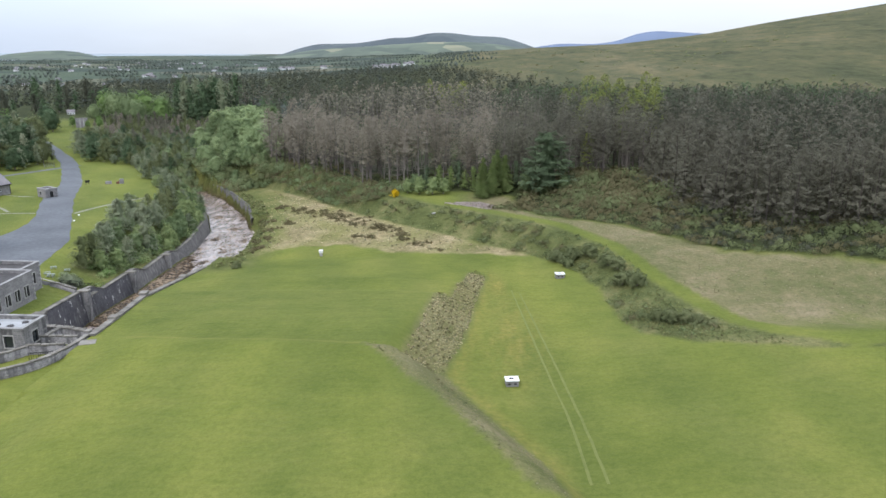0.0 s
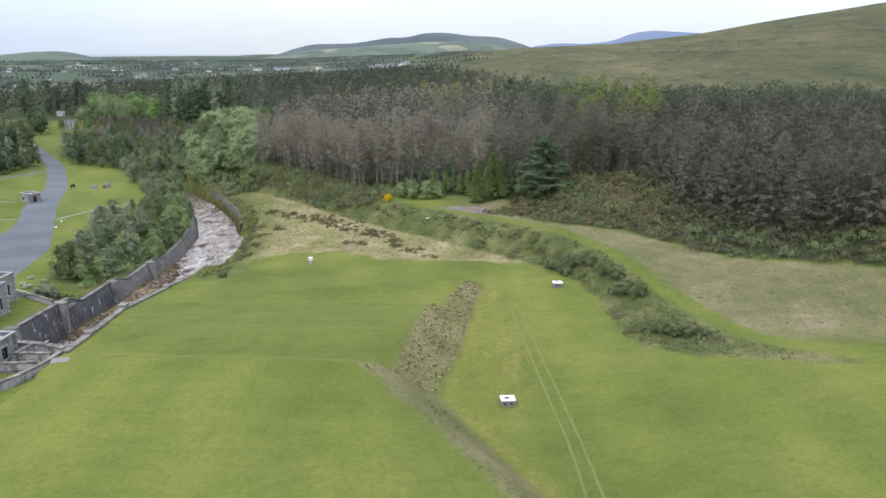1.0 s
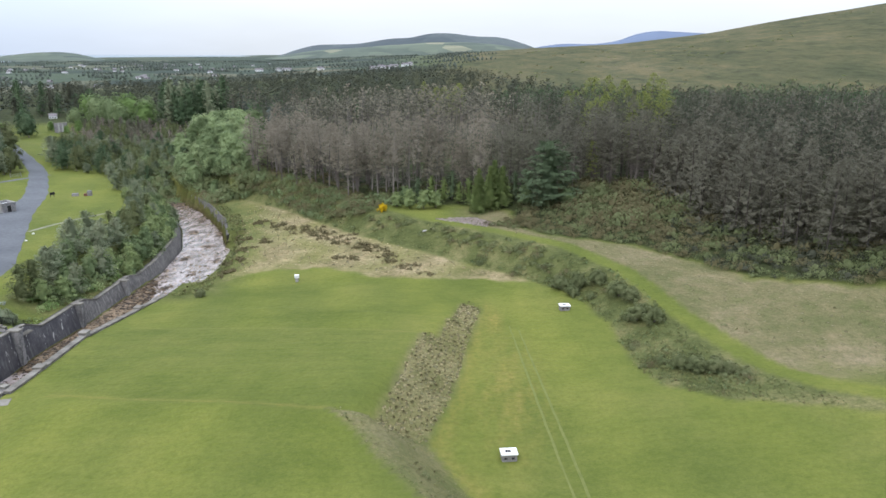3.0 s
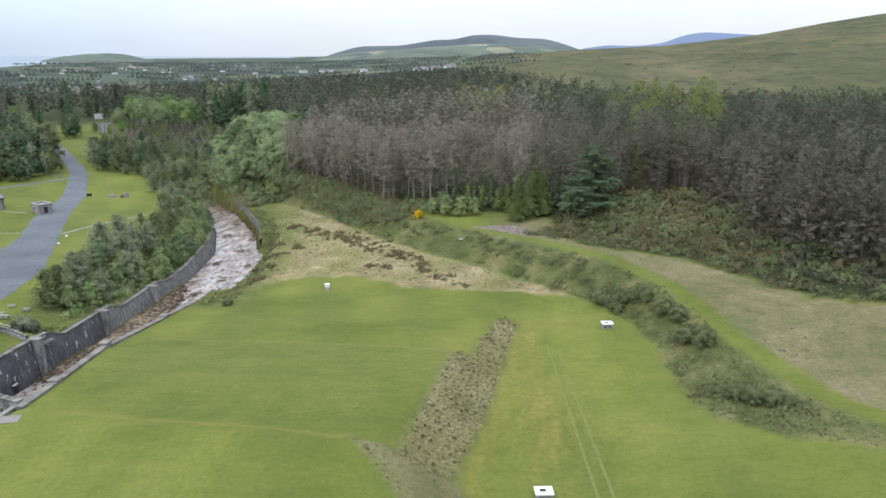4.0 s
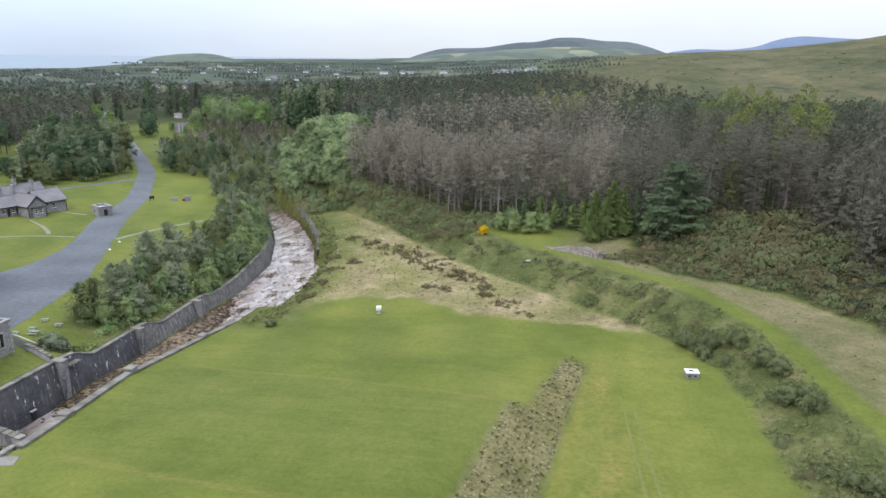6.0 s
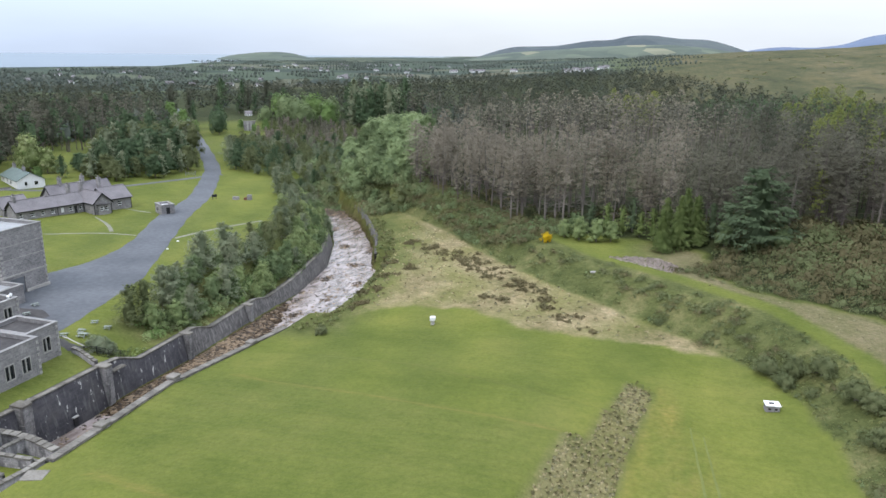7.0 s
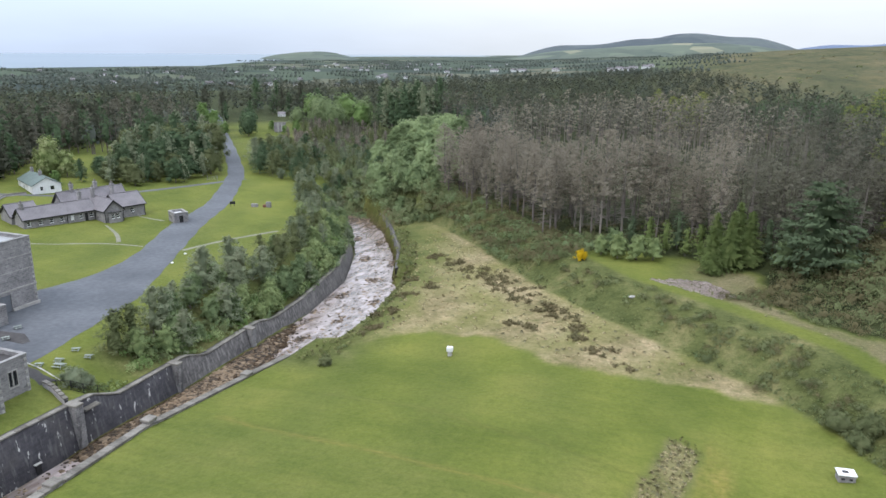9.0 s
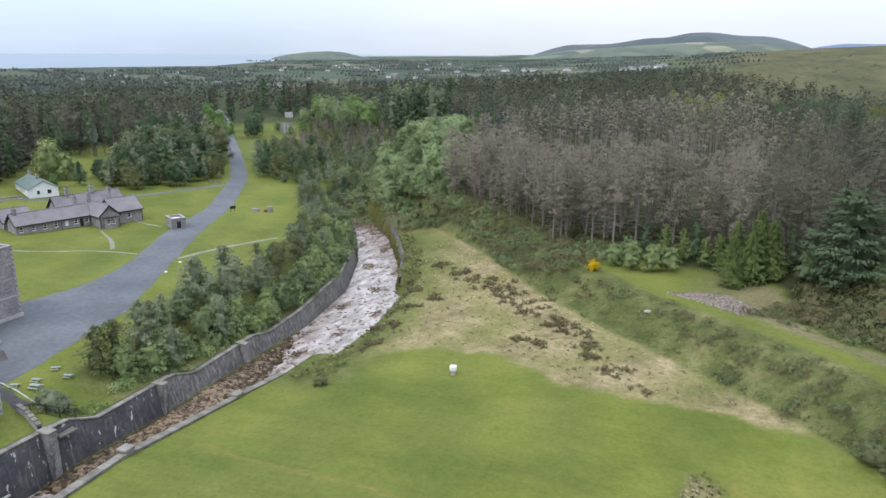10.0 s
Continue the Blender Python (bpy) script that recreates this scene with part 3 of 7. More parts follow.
    dry = np.maximum(dry, 0.42 * (es < 0) * smooth(0.1, 0.7, ed) * (1 - smooth(1.2, 3.4, ed + 0.5 * wob)) * right)
    for line, pale in zip(TERRACES, (0.5, 0.5, 0.12)):
        td2, _, _ = along(line, x, y)
        dry = np.maximum(dry, (1 - smooth(0.2, 1.0, td2)) * pale * (rd > 6) * right)
    lay2[:, 3] = np.clip(dry, 0, 1)
    # how the lawn is mown: closely striped between the terraces, in broad swathes elsewhere
    between = smooth(0, 3, y - np.interp(x, [-60, -45, -31, -20], [97.5, 94.4, 92.8, 90.6])) * smooth(0, 3, np.interp(x, [-58, -53, -38, -12], [126, 124.5, 123.5, 120]) - y) * (1 - smooth(-17, -13, x))
    swathe = np.sin((x * 0.97 + y * 0.24) * 0.42 + 1.5 * np.sin(y * 0.035)) * (1 - between)
    mown = np.zeros((len(x), 4), np.float32)
    mown[:, 0] = between
    mown[:, 1] = np.clip(0.5 + 0.16 * swathe - 0.22 * between + 0.22 * smooth(8, 2, rd) * right + 0.18 * np.sin(x * 0.05 + 1) * np.sin(y * 0.06), 0, 1)
    mown[:, 3] = 1
    for name, data in (("cover", lay), ("reach", lay2), ("mown", mown)):
        at = ob.data.attributes.new(name, "FLOAT_COLOR", "POINT")
        at.data.foreach_set("color", data.ravel())
    return tagged(ob, kind="structure")


def ground_material():
    m = bpy.data.materials.new("ground_cover")
    m.use_nodes = True
    t = m.node_tree
    b = t.nodes["Principled BSDF"]
    b.inputs["Roughness"].default_value, b.inputs["Specular IOR Level"].default_value = 0.95, 0.1
    geo = t.nodes.new("ShaderNodeNewGeometry")

    def blotch(scale, stops, detail=6, stretch=(1, 1, 1), turn=0):
        mp = t.nodes.new("ShaderNodeMapping")
        mp.inputs["Scale"].default_value, mp.inputs["Rotation"].default_value = stretch, (0, 0, radians(turn))
        t.links.new(geo.outputs["Position"], mp.inputs["Vector"])
        n = t.nodes.new("ShaderNodeTexNoise")
        n.inputs["Scale"].default_value, n.inputs["Detail"].default_value, n.inputs["Roughness"].default_value = scale, detail, 0.65
        t.links.new(mp.outputs[0], n.inputs["Vector"])
        r = t.nodes.new("ShaderNodeValToRGB")
        while len(r.color_ramp.elements) < len(stops):
            r.color_ramp.elements.new(0.5)
        for i, c in enumerate(stops):
            r.color_ramp.elements[i].position = 0.32 + 0.36 * i / (len(stops) - 1)
            r.color_ramp.elements[i].color = (*c, 1)
        t.links.new(n.outputs["Fac"], r.inputs[0])
        return r.outputs[0]

    def mix(a, b_, fac, kind="MIX"):
        x = t.nodes.new("ShaderNodeMix")
        x.data_type, x.blend_type = "RGBA", kind
        for s, v in ((0, fac), (6, a), (7, b_)):
            if isinstance(v, (int, float)):
                x.inputs[s].default_value = v
            elif isinstance(v, tuple):
                x.inputs[s].default_value = v
            else:
                t.links.new(v, x.inputs[s])
        return x.outputs[2]

    lawn = blotch(0.055, [(0.069, 0.087, 0.0178), (0.091, 0.107, 0.0235), (0.114, 0.122, 0.0310)])
    grain = blotch(1.6, [(0.70, 0.74, 0.68), (1.0, 1.0, 1.0), (1.25, 1.2, 1.25)], 8)
    stripe = blotch(0.55, [(0.82, 0.87, 0.80), (1.0, 1.0, 1.0), (1.12, 1.08, 1.10)], 4, (0.07, 1.0, 1.0), -7)
    fine = blotch(5.0, [(0.72, 0.76, 0.66), (1.0, 1.0, 1.0), (1.22, 1.18, 1.2)], 4)
    patch = blotch(0.28, [(0.84, 0.89, 0.80), (1.0, 1.0, 1.0), (1.12, 1.07, 1.08)], 5, (1, 1.3, 1), 20)
    lawn = mix(mix(mix(mix(lawn, grain, 0.5, "MULTIPLY"), stripe, 0.25, "MULTIPLY"), patch, 0.6, "MULTIPLY"), fine, 0.45, "MULTIPLY")
    a3, s3, swathe = t.nodes.new("ShaderNodeAttribute"), t.nodes.new("ShaderNodeSeparateColor"), t.nodes.new("ShaderNodeValToRGB")
    a3.attribute_name = "mown"
    t.links.new(a3.outputs["Color"], s3.inputs[0])
    t.links.new(s3.outputs[1], swathe.inputs[0])
    swathe.color_ramp.elements[0].color, swathe.color_ramp.elements[1].color = (0.78, 0.83, 0.90, 1), (1.22, 1.17, 1.10, 1)
    close = blotch(0.62, [(0.90, 0.92, 0.91), (1.0, 1.0, 1.0), (1.06, 1.05, 1.05)], 2, (0.05, 1.0, 1.0), -5)
    lawn = mix(mix(lawn, swathe.outputs[0], 1.0, "MULTIPLY"), close, s3.outputs[0], "MULTIPLY")
    heath = mix(mix(mix(blotch(0.12, [(0.104, 0.093, 0.045), (0.178, 0.147, 0.084), (0.250, 0.204, 0.128)]), blotch(0.55, [(0.72, 0.78, 0.66), (1.0, 1.0, 1.0), (1.22, 1.18, 1.16)], 5), 1.0, "MULTIPLY"), grain, 1.0, "MULTIPLY"), fine, 1.0, "MULTIPLY")
    bank = mix(mix(blotch(0.16, [(0.042, 0.052, 0.017), (0.072, 0.081, 0.029), (0.132, 0.122, 0.056)]), grain, 1.0, "MULTIPLY"), fine, 1.0, "MULTIPLY")
    meadow = mix(mix(mix(blotch(0.07, [(0.068, 0.076, 0.030), (0.112, 0.102, 0.053), (0.156, 0.131, 0.082)]), blotch(0.35, [(0.80, 0.90, 0.74), (1.0, 1.0, 1.0), (1.18, 1.12, 1.14)], 6), 0.9, "MULTIPLY"), grain, 0.8, "MULTIPLY"), fine, 1.0, "MULTIPLY")
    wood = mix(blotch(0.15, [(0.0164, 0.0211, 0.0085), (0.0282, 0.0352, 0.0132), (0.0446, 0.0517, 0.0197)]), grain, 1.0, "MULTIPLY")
    stones = blotch(1.1, [(0.0120, 0.0085, 0.0058), (0.0340, 0.0225, 0.0135), (0.0850, 0.0600, 0.0400)])
    moor = mix(blotch(0.006, [(0.034, 0.040, 0.018), (0.062, 0.061, 0.029), (0.088, 0.079, 0.044)], 8, (1.5, 0.6, 1)), grain, 0.3, "MULTIPLY")
    moor = mix(moor, blotch(0.028, [(0.42, 0.50, 0.46), (0.84, 0.90, 0.84), (1.08, 1.04, 1.02), (1.32, 1.2, 1.14)], 10, (1.3, 0.45, 1)), 1.0, "MULTIPLY")
    moor = mix(moor, blotch(0.12, [(0.62, 0.68, 0.62), (1.0, 1.0, 1.0), (1.2, 1.14, 1.1)], 6, (1.2, 0.4, 1)), 0.9, "MULTIPLY")
    vor = t.nodes.new("ShaderNodeTexVoronoi")
    vor.inputs["Scale"].default_value = 0.007
    t.links.new(geo.outputs["Position"], vor.inputs["Vector"])
    sep = t.nodes.new("ShaderNodeSeparateColor")
    t.links.new(vor.outputs["Color"], sep.inputs[0])
    fr = t.nodes.new("ShaderNodeValToRGB")
    # field tones hold extra blue that stands in for haze over the plain
    tones = ((0.0, (0.024, 0.034, 0.030)), (0.4, (0.034, 0.048, 0.037)), (0.8, (0.050, 0.068, 0.044)), (1.0, (0.088, 0.088, 0.060)))
    while len(fr.color_ramp.elements) < len(tones):
        fr.color_ramp.elements.new(0.5)
    for i, (p, c) in enumerate(tones):
        fr.color_ramp.elements[i].position, fr.color_ramp.elements[i].color = p, (*c, 1)
    t.links.new(sep.outputs[0], fr.inputs[0])
    parched = mix(blotch(0.9, [(0.095, 0.105, 0.024), (0.150, 0.132, 0.034), (0.205, 0.160, 0.058)]), grain, 0.8, "MULTIPLY")
    out = lawn
    a1 = t.nodes.new("ShaderNodeAttribute")
    a1.attribute_name = "cover"
    a2 = t.nodes.new("ShaderNodeAttribute")
    a2.attribute_name = "reach"
    s1, s2 = t.nodes.new("ShaderNodeSeparateColor"), t.nodes.new("ShaderNodeSeparateColor")
    t.links.new(a1.outputs["Color"], s1.inputs[0])
    t.links.new(a2.outputs["Color"], s2.inputs[0])
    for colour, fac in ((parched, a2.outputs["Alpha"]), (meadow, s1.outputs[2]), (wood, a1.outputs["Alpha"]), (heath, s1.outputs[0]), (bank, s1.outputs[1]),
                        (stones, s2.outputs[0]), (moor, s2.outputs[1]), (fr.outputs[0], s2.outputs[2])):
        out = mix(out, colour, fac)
    t.links.new(out, b.inputs["Base Color"])
    n = t.nodes.new("ShaderNodeTexNoise")
    n.inputs["Scale"].default_value, n.inputs["Detail"].default_value = 1.2, 6
    t.links.new(geo.outputs["Position"], n.inputs["Vector"])
    k = t.nodes.new("ShaderNodeBump")
    k.inputs["Distance"].default_value = 0.25
    t.links.new(n.outputs["Fac"], k.inputs["Height"])
    t.links.new(k.outputs[0], b.inputs["Normal"])
    return m


M_GROUND = ground_material()
build_ground()


def ribbon(name, line, halves, material, lift=0.06, across=6, step=2.5):
    """A road or path laid over the ground along a plan line."""
    pts, hw = [], []
    for i in range(len(line) - 1):
        (ax, ay), (bx, by) = line[i], line[i + 1]
        n = max(1, int(math.hypot(bx - ax, by - ay) / step))
        for k in range(n):
            pts.append((ax + (bx - ax) * k / n, ay + (by - ay) * k / n))
            hw.append(halves[i] + (halves[i + 1] - halves[i]) * k / n)
    pts.append(line[-1])
    hw.append(halves[-1])
    p = np.array(pts)
    for _ in range(6):
        p[1:-1] = (p[:-2] + 2 * p[1:-1] + p[2:]) / 4
    tang = np.gradient(p, axis=0)
    tang /= np.linalg.norm(tang, axis=1)[:, None]
    side = np.stack([tang[:, 1], -tang[:, 0]], 1)
    rows = []
    for k in range(across + 1):
        q = p + side * (np.array(hw) * (2 * k / across - 1))[:, None]
        q = q + (np.sin(q[:, :1] * 0.9 + q[:, 1:] * 1.1) * min(0.12, 0.2 * max(hw)) if k in (0, across) else 0)
        rows.append(np.stack([q[:, 0], q[:, 1], land(q[:, 0], q[:, 1]) + lift - (min(0.10, lift) if k in (0, across) else 0)], 1))
    V = np.stack(rows, 1)
    idx = np.arange(V.shape[0] * V.shape[1]).reshape(V.shape[:2])
    F = np.stack([idx[:-1, :-1], idx[:-1, 1:], idx[1:, 1:], idx[1:, :-1]], -1).reshape(-1, 4)
    return tagged(finish(name, V.reshape(-1, 3), F, material, smooth_faces=True), kind="structure")


ribbon("road", ROAD_MID, ROAD_HALF, M_ASPHALT, 0.12, 12)
ribbon("side_road", [(-152, 262), (-158, 243), (-163, 228), (-171, 213), (-195, 201), (-230, 195)], [1.1] * 6, M_ASPHALT, 0.10, 4)
M_TRACK = grown("worn_grass", [(0.076, 0.092, 0.022), (0.099, 0.112, 0.030), (0.124, 0.130, 0.042)], fine=1.5, coarse=0.2)
ribbon("wheel_track", [(1.4, 131), (3.1, 114.6), (4.9, 95.3), (6.6, 80.2), (7.0, 66)], [0.10, 0.15, 0.16, 0.16, 0.16], M_TRACK, 0.03, 2)
ribbon("wheel_track", [(2.9, 129.2), (4.8, 112.1), (6.6, 94.3), (7.9, 80.7), (8.7, 66)], [0.10, 0.15, 0.16, 0.16, 0.16], M_TRACK, 0.03, 2)
ribbon("footpath", [(-109.2, 180.7), (-107.2, 191), (-101, 204)], [0.6] * 3, M_GRAVEL, 0.10, 2)
ribbon("footpath", [(-150, 169), (-143.9, 170.9), (-126.3, 180.6), (-119, 180.2)], [0.32] * 4, M_GRAVEL, 0.10, 2)
ribbon("footpath", [(-126.6, 181.0), (-132, 186.8), (-138.7, 190.9), (-141.6, 192.2)], [0.55, 0.5, 0.4, 0.3], M_GRAVEL, 0.13, 2)
ribbon("footpath", [(-132.9, 202.4), (-138, 203.2), (-143.3, 203.9)], [0.35] * 3, M_GRAVEL, 0.10, 2)
ribbon("yard_path", [(-88.5, 123.6), (-84.5, 122.9), (-80.6, 122.2)], [0.9, 1.1, 1.1], M_FELT, 0.12, 4)
ribbon("kerb", [(-88, 125.0), (-84.3, 124.2), (-80.3, 123.5)], [0.12] * 3, M_CONCRETE, 0.20, 2)
# a darker patch with tapered ends, laid over the asphalt
ribbon("dark_road_patch", [(-101.5, 131.6), (-97.6, 131.2), (-93.9, 130.0)], [0.6, 1.9, 0.7], M_FELT, 0.16, 6, 0.8)

# ---- the sea and the far hills ----
def arc_sheet(name, turns, near_r, far_r, zs, material, rows=14):
    V = []
    for i in range(rows):
        u = i / (rows - 1)
        for b, r0, r1, z in zip(turns, near_r, far_r, zs):
            r = r0 + (r1 - r0) * u
            h = z(u) if callable(z) else z
            V.append((math.sin(radians(b)) * r, 30 + math.cos(radians(b)) * r, h))
    n = len(turns)
    idx = np.arange(rows * n).reshape(rows, n)
    F = np.stack([idx[:-1, :-1], idx[:-1, 1:], idx[1:, 1:], idx[1:, :-1]], -1).reshape(-1, 4)
    return tagged(finish(name, V, F, material, smooth_faces=True), kind="structure")


bs = np.linspace(-80, -13.5, 60)
arc_sheet("water_sea", bs, np.interp(bs, [-80, -52, -38, -33, -28, -22, -15, -13], [1500, 1604, 1760, 2600, 3900, 4200, 4300, 4400]), [30000] * 60, [6.25] * 60, M_SEA, 12)


def far_hill(name, stops, r, depth, material, wild=0.0, seed=1):
    """A hill on the skyline: bearing and height angle of its crest, at the distance r."""
    turns = np.linspace(stops[0][0], stops[-1][0], 90)
    rng = np.random.RandomState(seed)
    rough = np.convolve(rng.normal(0, wild, 96), np.ones(7) / 7, "valid")
    ang = np.interp(turns, [s[0] for s in stops], [s[1] for s in stops]) + rough
    ang = np.convolve(np.pad(ang, 2, "edge"), np.ones(5) / 5, "valid")
    tops = 43 + r * np.tan(np.radians(ang))
    zs = [(lambda u, h=h: 2 + max(h - 2, 0) * (math.sin(u * math.pi * 0.625) if u < 0.8 else 1.0 - (u - 0.8) * 2)) for h in tops]
    return arc_sheet(name, turns, [r - depth * 0.8] * 90, [r + depth * 0.2] * 90, zs, material)


# the mountain's blue is haze painted into its colour
far_hill("backdrop_hazed_mountain", [(2.0, -0.3), (3.8, 0.2), (5.8, 0.46), (8.0, 0.40), (9.8, 0.62), (11.0, 1.12), (12.4, 1.33), (14.0, 1.25), (16.2, 1.1), (19, 1.0), (24, 0.4)], 4700, 600, M_FARHAZE, 0.02, 5)
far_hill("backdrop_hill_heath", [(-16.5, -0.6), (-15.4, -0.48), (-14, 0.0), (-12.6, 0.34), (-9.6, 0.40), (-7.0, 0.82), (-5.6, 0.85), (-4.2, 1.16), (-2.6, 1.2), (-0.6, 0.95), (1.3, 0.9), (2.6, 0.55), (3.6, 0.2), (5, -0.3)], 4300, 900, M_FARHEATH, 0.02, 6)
far_hill("backdrop_hill_fields", [(-16.5, -0.65), (-13, -0.08), (-9, 0.2), (-4, 0.52), (-1, 0.55), (1.5, 0.3), (3.5, -0.02), (6, -0.4)], 3400, 900, M_FARGREEN, 0.03, 7)
far_hill("backdrop_hill_coast", [(-37.5, -1.05), (-36, -0.95), (-35.05, -0.80), (-33.1, -0.38), (-31.6, -0.22), (-30.15, -0.15), (-29.03, -0.26), (-27.7, -0.57), (-26.5, -0.81), (-24.5, -1.0)], 3200, 700, M_FARGREEN, 0.015, 8)


# ---- the river ----
def level(y):
    return float(np.interp(y, [100, 117, 150, 199, 245, 300], [-3.35, -3.55, -4.85, -7.1, -7.15, -7.15]))


def build_river():
    V, ys = [], np.arange(100.5, 268, 2.0)
    lx = np.interp(ys, [p[1] for p in LEFT], [p[0] for p in LEFT])
    rx = np.interp(ys, [p[1] for p in RIGHT], [p[0] for p in RIGHT])
    for y, a, b in zip(ys, lx, rx):
        for k in range(5):
            V.append((a + 0.02 + (b + 0.8 - a) * k / 4, y, level(y)))
    idx = np.arange(len(V)).reshape(-1, 5)
    F = np.stack([idx[:-1, :-1], idx[:-1, 1:], idx[1:, 1:], idx[1:, :-1]], -1).reshape(-1, 4)
    tagged(finish("water", V, F, M_WATER, smooth_faces=True), kind="structure")
    # stones on the bed, thick where it lies dry
    rng = np.random.RandomState(11)
    base = np.array([(-1, -1, -0.5), (1, -1, -0.5), (1, 1, -0.5), (-1, 1, -0.5), (-0.6, -0.6, 0.5), (0.6, -0.6, 0.5), (0.6, 0.6, 0.5), (-0.6, 0.6, 0.5)])
    faces = np.array([(4, 5, 6, 7), (0, 1, 5, 4), (1, 2, 6, 5), (2, 3, 7, 6), (3, 0, 4, 7)])
    Vs, Fs = [], []
    n = 0
    many = 20500
    ways, shares = rng.uniform(100.5, 264, many), rng.uniform(0, 1, many)
    lefts, rights = np.interp(ways, [p[1] for p in LEFT], [p[0] for p in LEFT]), np.interp(ways, [p[1] for p in RIGHT], [p[0] for p in RIGHT])
    beds = height(lefts + 0.4 + (rights - lefts - 0.6) * shares, ways)
    for y, u, a, b, foot in zip(ways, shares, lefts, rights, beds):
        dry = (1 - smooth(138, 182, y + 34 * u)) * (0.07 + 0.93 * smooth(113, 125, y)) if y < 190 else smooth(246, 258, y) * 0.9
        shoal = math.sin(a * 0.3 + u * 5 + y * 0.21) * math.sin(y * 0.33 - u * 4) - 0.6
        dry = max(dry, min(1, max(0, shoal * 1.5)))
        if rng.rand() > 0.06 + 0.94 * dry:
            continue
        s = rng.uniform(0.09, 0.34) * (1.0 if dry > 0.3 else 0.8)
        turn = rng.uniform(0, 6.28)
        c, d = math.cos(turn), math.sin(turn)
        v = base * rng.uniform(0.7, 1.3, (8, 3)) * (s * rng.uniform(0.8, 1.7), s, s * 0.7)
        v = np.stack([v[:, 0] * c - v[:, 1] * d, v[:, 0] * d + v[:, 1] * c, v[:, 2]], 1)
        Vs.append(v + (a + 0.4 + (b - a - 0.6) * u, y, max(level(y), min(foot, level(y) + 0.6)) + rng.uniform(-0.06, 0.10) * (0.4 + dry)))
        Fs.append(faces + n)
        n += 8
    tagged(finish("river_stones", np.concatenate(Vs), np.concatenate(Fs), M_PEBBLE), "brown rounded stones strewn over a shallow river bed", "stones", kind="stuff")


build_river()


# ---- channel walls ----
WALL_TOP = ([60, 98, 105, 119, 122, 126, 136, 139, 143.5, 155, 159, 164, 176, 199, 220, 245, 270], [2.4, 2.2, 2.1, 2.0, 1.8, 0.1, 0.15, 0.1, -1.6, -1.65, -1.8, -3.1, -3.3, -3.6, -4.6, -5.4, -6])
CURB_TOP = ([96, 104, 106, 119, 122, 140, 146, 160, 172], [2.9, 2.5, 2.35, 1.2, 0.6, -2.2, -2.6, -3.4, -4.6])


def wall_run(name, line, y0, y1, top, foot, thick, side, material, step=1.0, label="", lean=0.12):
    """A wall that follows a plan line; side -1 thickens it to the left of its way."""
    ys = np.arange(y0, y1 + step, step)
    xs = np.interp(ys, [p[1] for p in line], [p[0] for p in line])
    tx, ty = np.gradient(xs), np.gradient(ys)
    ln = np.hypot(tx, ty)
    nx, ny = ty / ln * side, -tx / ln * side
    V = []
    for x, y, a, b in zip(xs, ys, nx, ny):
        t, f = float(np.interp(y, *top)), foot(y)
        V += [(x, y, f), (x + a * lean, y + b * lean, t), (x + a * thick, y + b * thick, t), (x + a * thick, y + b * thick, f)]
    n = len(ys)
    idx = np.arange(4 * n).reshape(n, 4)
    F = []
    for i in range(n - 1):
        for k in range(3):
            F.append((idx[i, k], idx[i, k + 1], idx[i + 1, k + 1], idx[i + 1, k]))
    F += [tuple(idx[0]), tuple(idx[-1][::-1])]
    return tagged(finish(name, V, F, material), label, kind="structure"), (xs, ys, nx, ny)


def stone_mesh(length, width, high):
    bm = block(bmesh.new(), -length / 2, -width / 2, 0, length / 2, width / 2, high, 0.035)
    me = bpy.data.meshes.new("coping_stone")
    bm.to_mesh(me)
    bm.free()
    me.materials.append(M_COPING)
    return me


def coping(parent, line, y0, y1, top, offset, length, width, high):
    """Coping stones laid end to end on a wall, each tipped with its slope."""
    me = stone_mesh(length - 0.03, width, high)
    y = y0
    while y < y1:
        x = np.interp(y, [p[1] for p in line], [p[0] for p in line])
        y2 = y + length
        for _ in range(3):
            x2 = np.interp(y2, [p[1] for p in line], [p[0] for p in line])
            z, z2 = np.interp(y, *top), np.interp(y2, *top)
            y2 = y + (y2 - y) * length / math.sqrt((x2 - x) ** 2 + (y2 - y) ** 2 + (z2 - z) ** 2)
        way = Vector((x2 - x, y2 - y, z2 - z)).normalized()
        right = way.cross(Vector((0, 0, 1))).normalized()
        up = right.cross(way)
        ob = new("coping_stone", me)
        m = Matrix((way, -right, up)).transposed().to_4x4()
        c = (Vector((x, y, z)) + Vector((x2, y2, z2))) / 2 + right * offset
        ob.matrix_world = Matrix.Translation(c) @ m
        ob.parent = parent
        y = y2


def pilaster(parent, x, y, foot, top, wide, deep, face):
    bm = bmesh.new()
    z, i = foot, 0
    while z < top - 0.3:
        h = min(0.45, top - 0.3 - z)
        inset = 0.03 if i % 2 else 0.0
        block(bm, -wide / 2 + inset, -deep + inset, z + 0.015, wide / 2 - inset, deep, z + h, 0.02)
        z += h
        i += 1
    p = part("pilaster", bm, M_OLDSTONE, parent)
    p.matrix_world = pose(x, y, 0, 0, 0, face)
    bm = block(bmesh.new(), -wide / 2 - 0.05, -deep - 0.05, top - 0.3, wide / 2 + 0.05, deep + 0.3, top, 0.06)
    cap = part("cap", bm, M_COPING, p, "weathered granite cap")
    return p


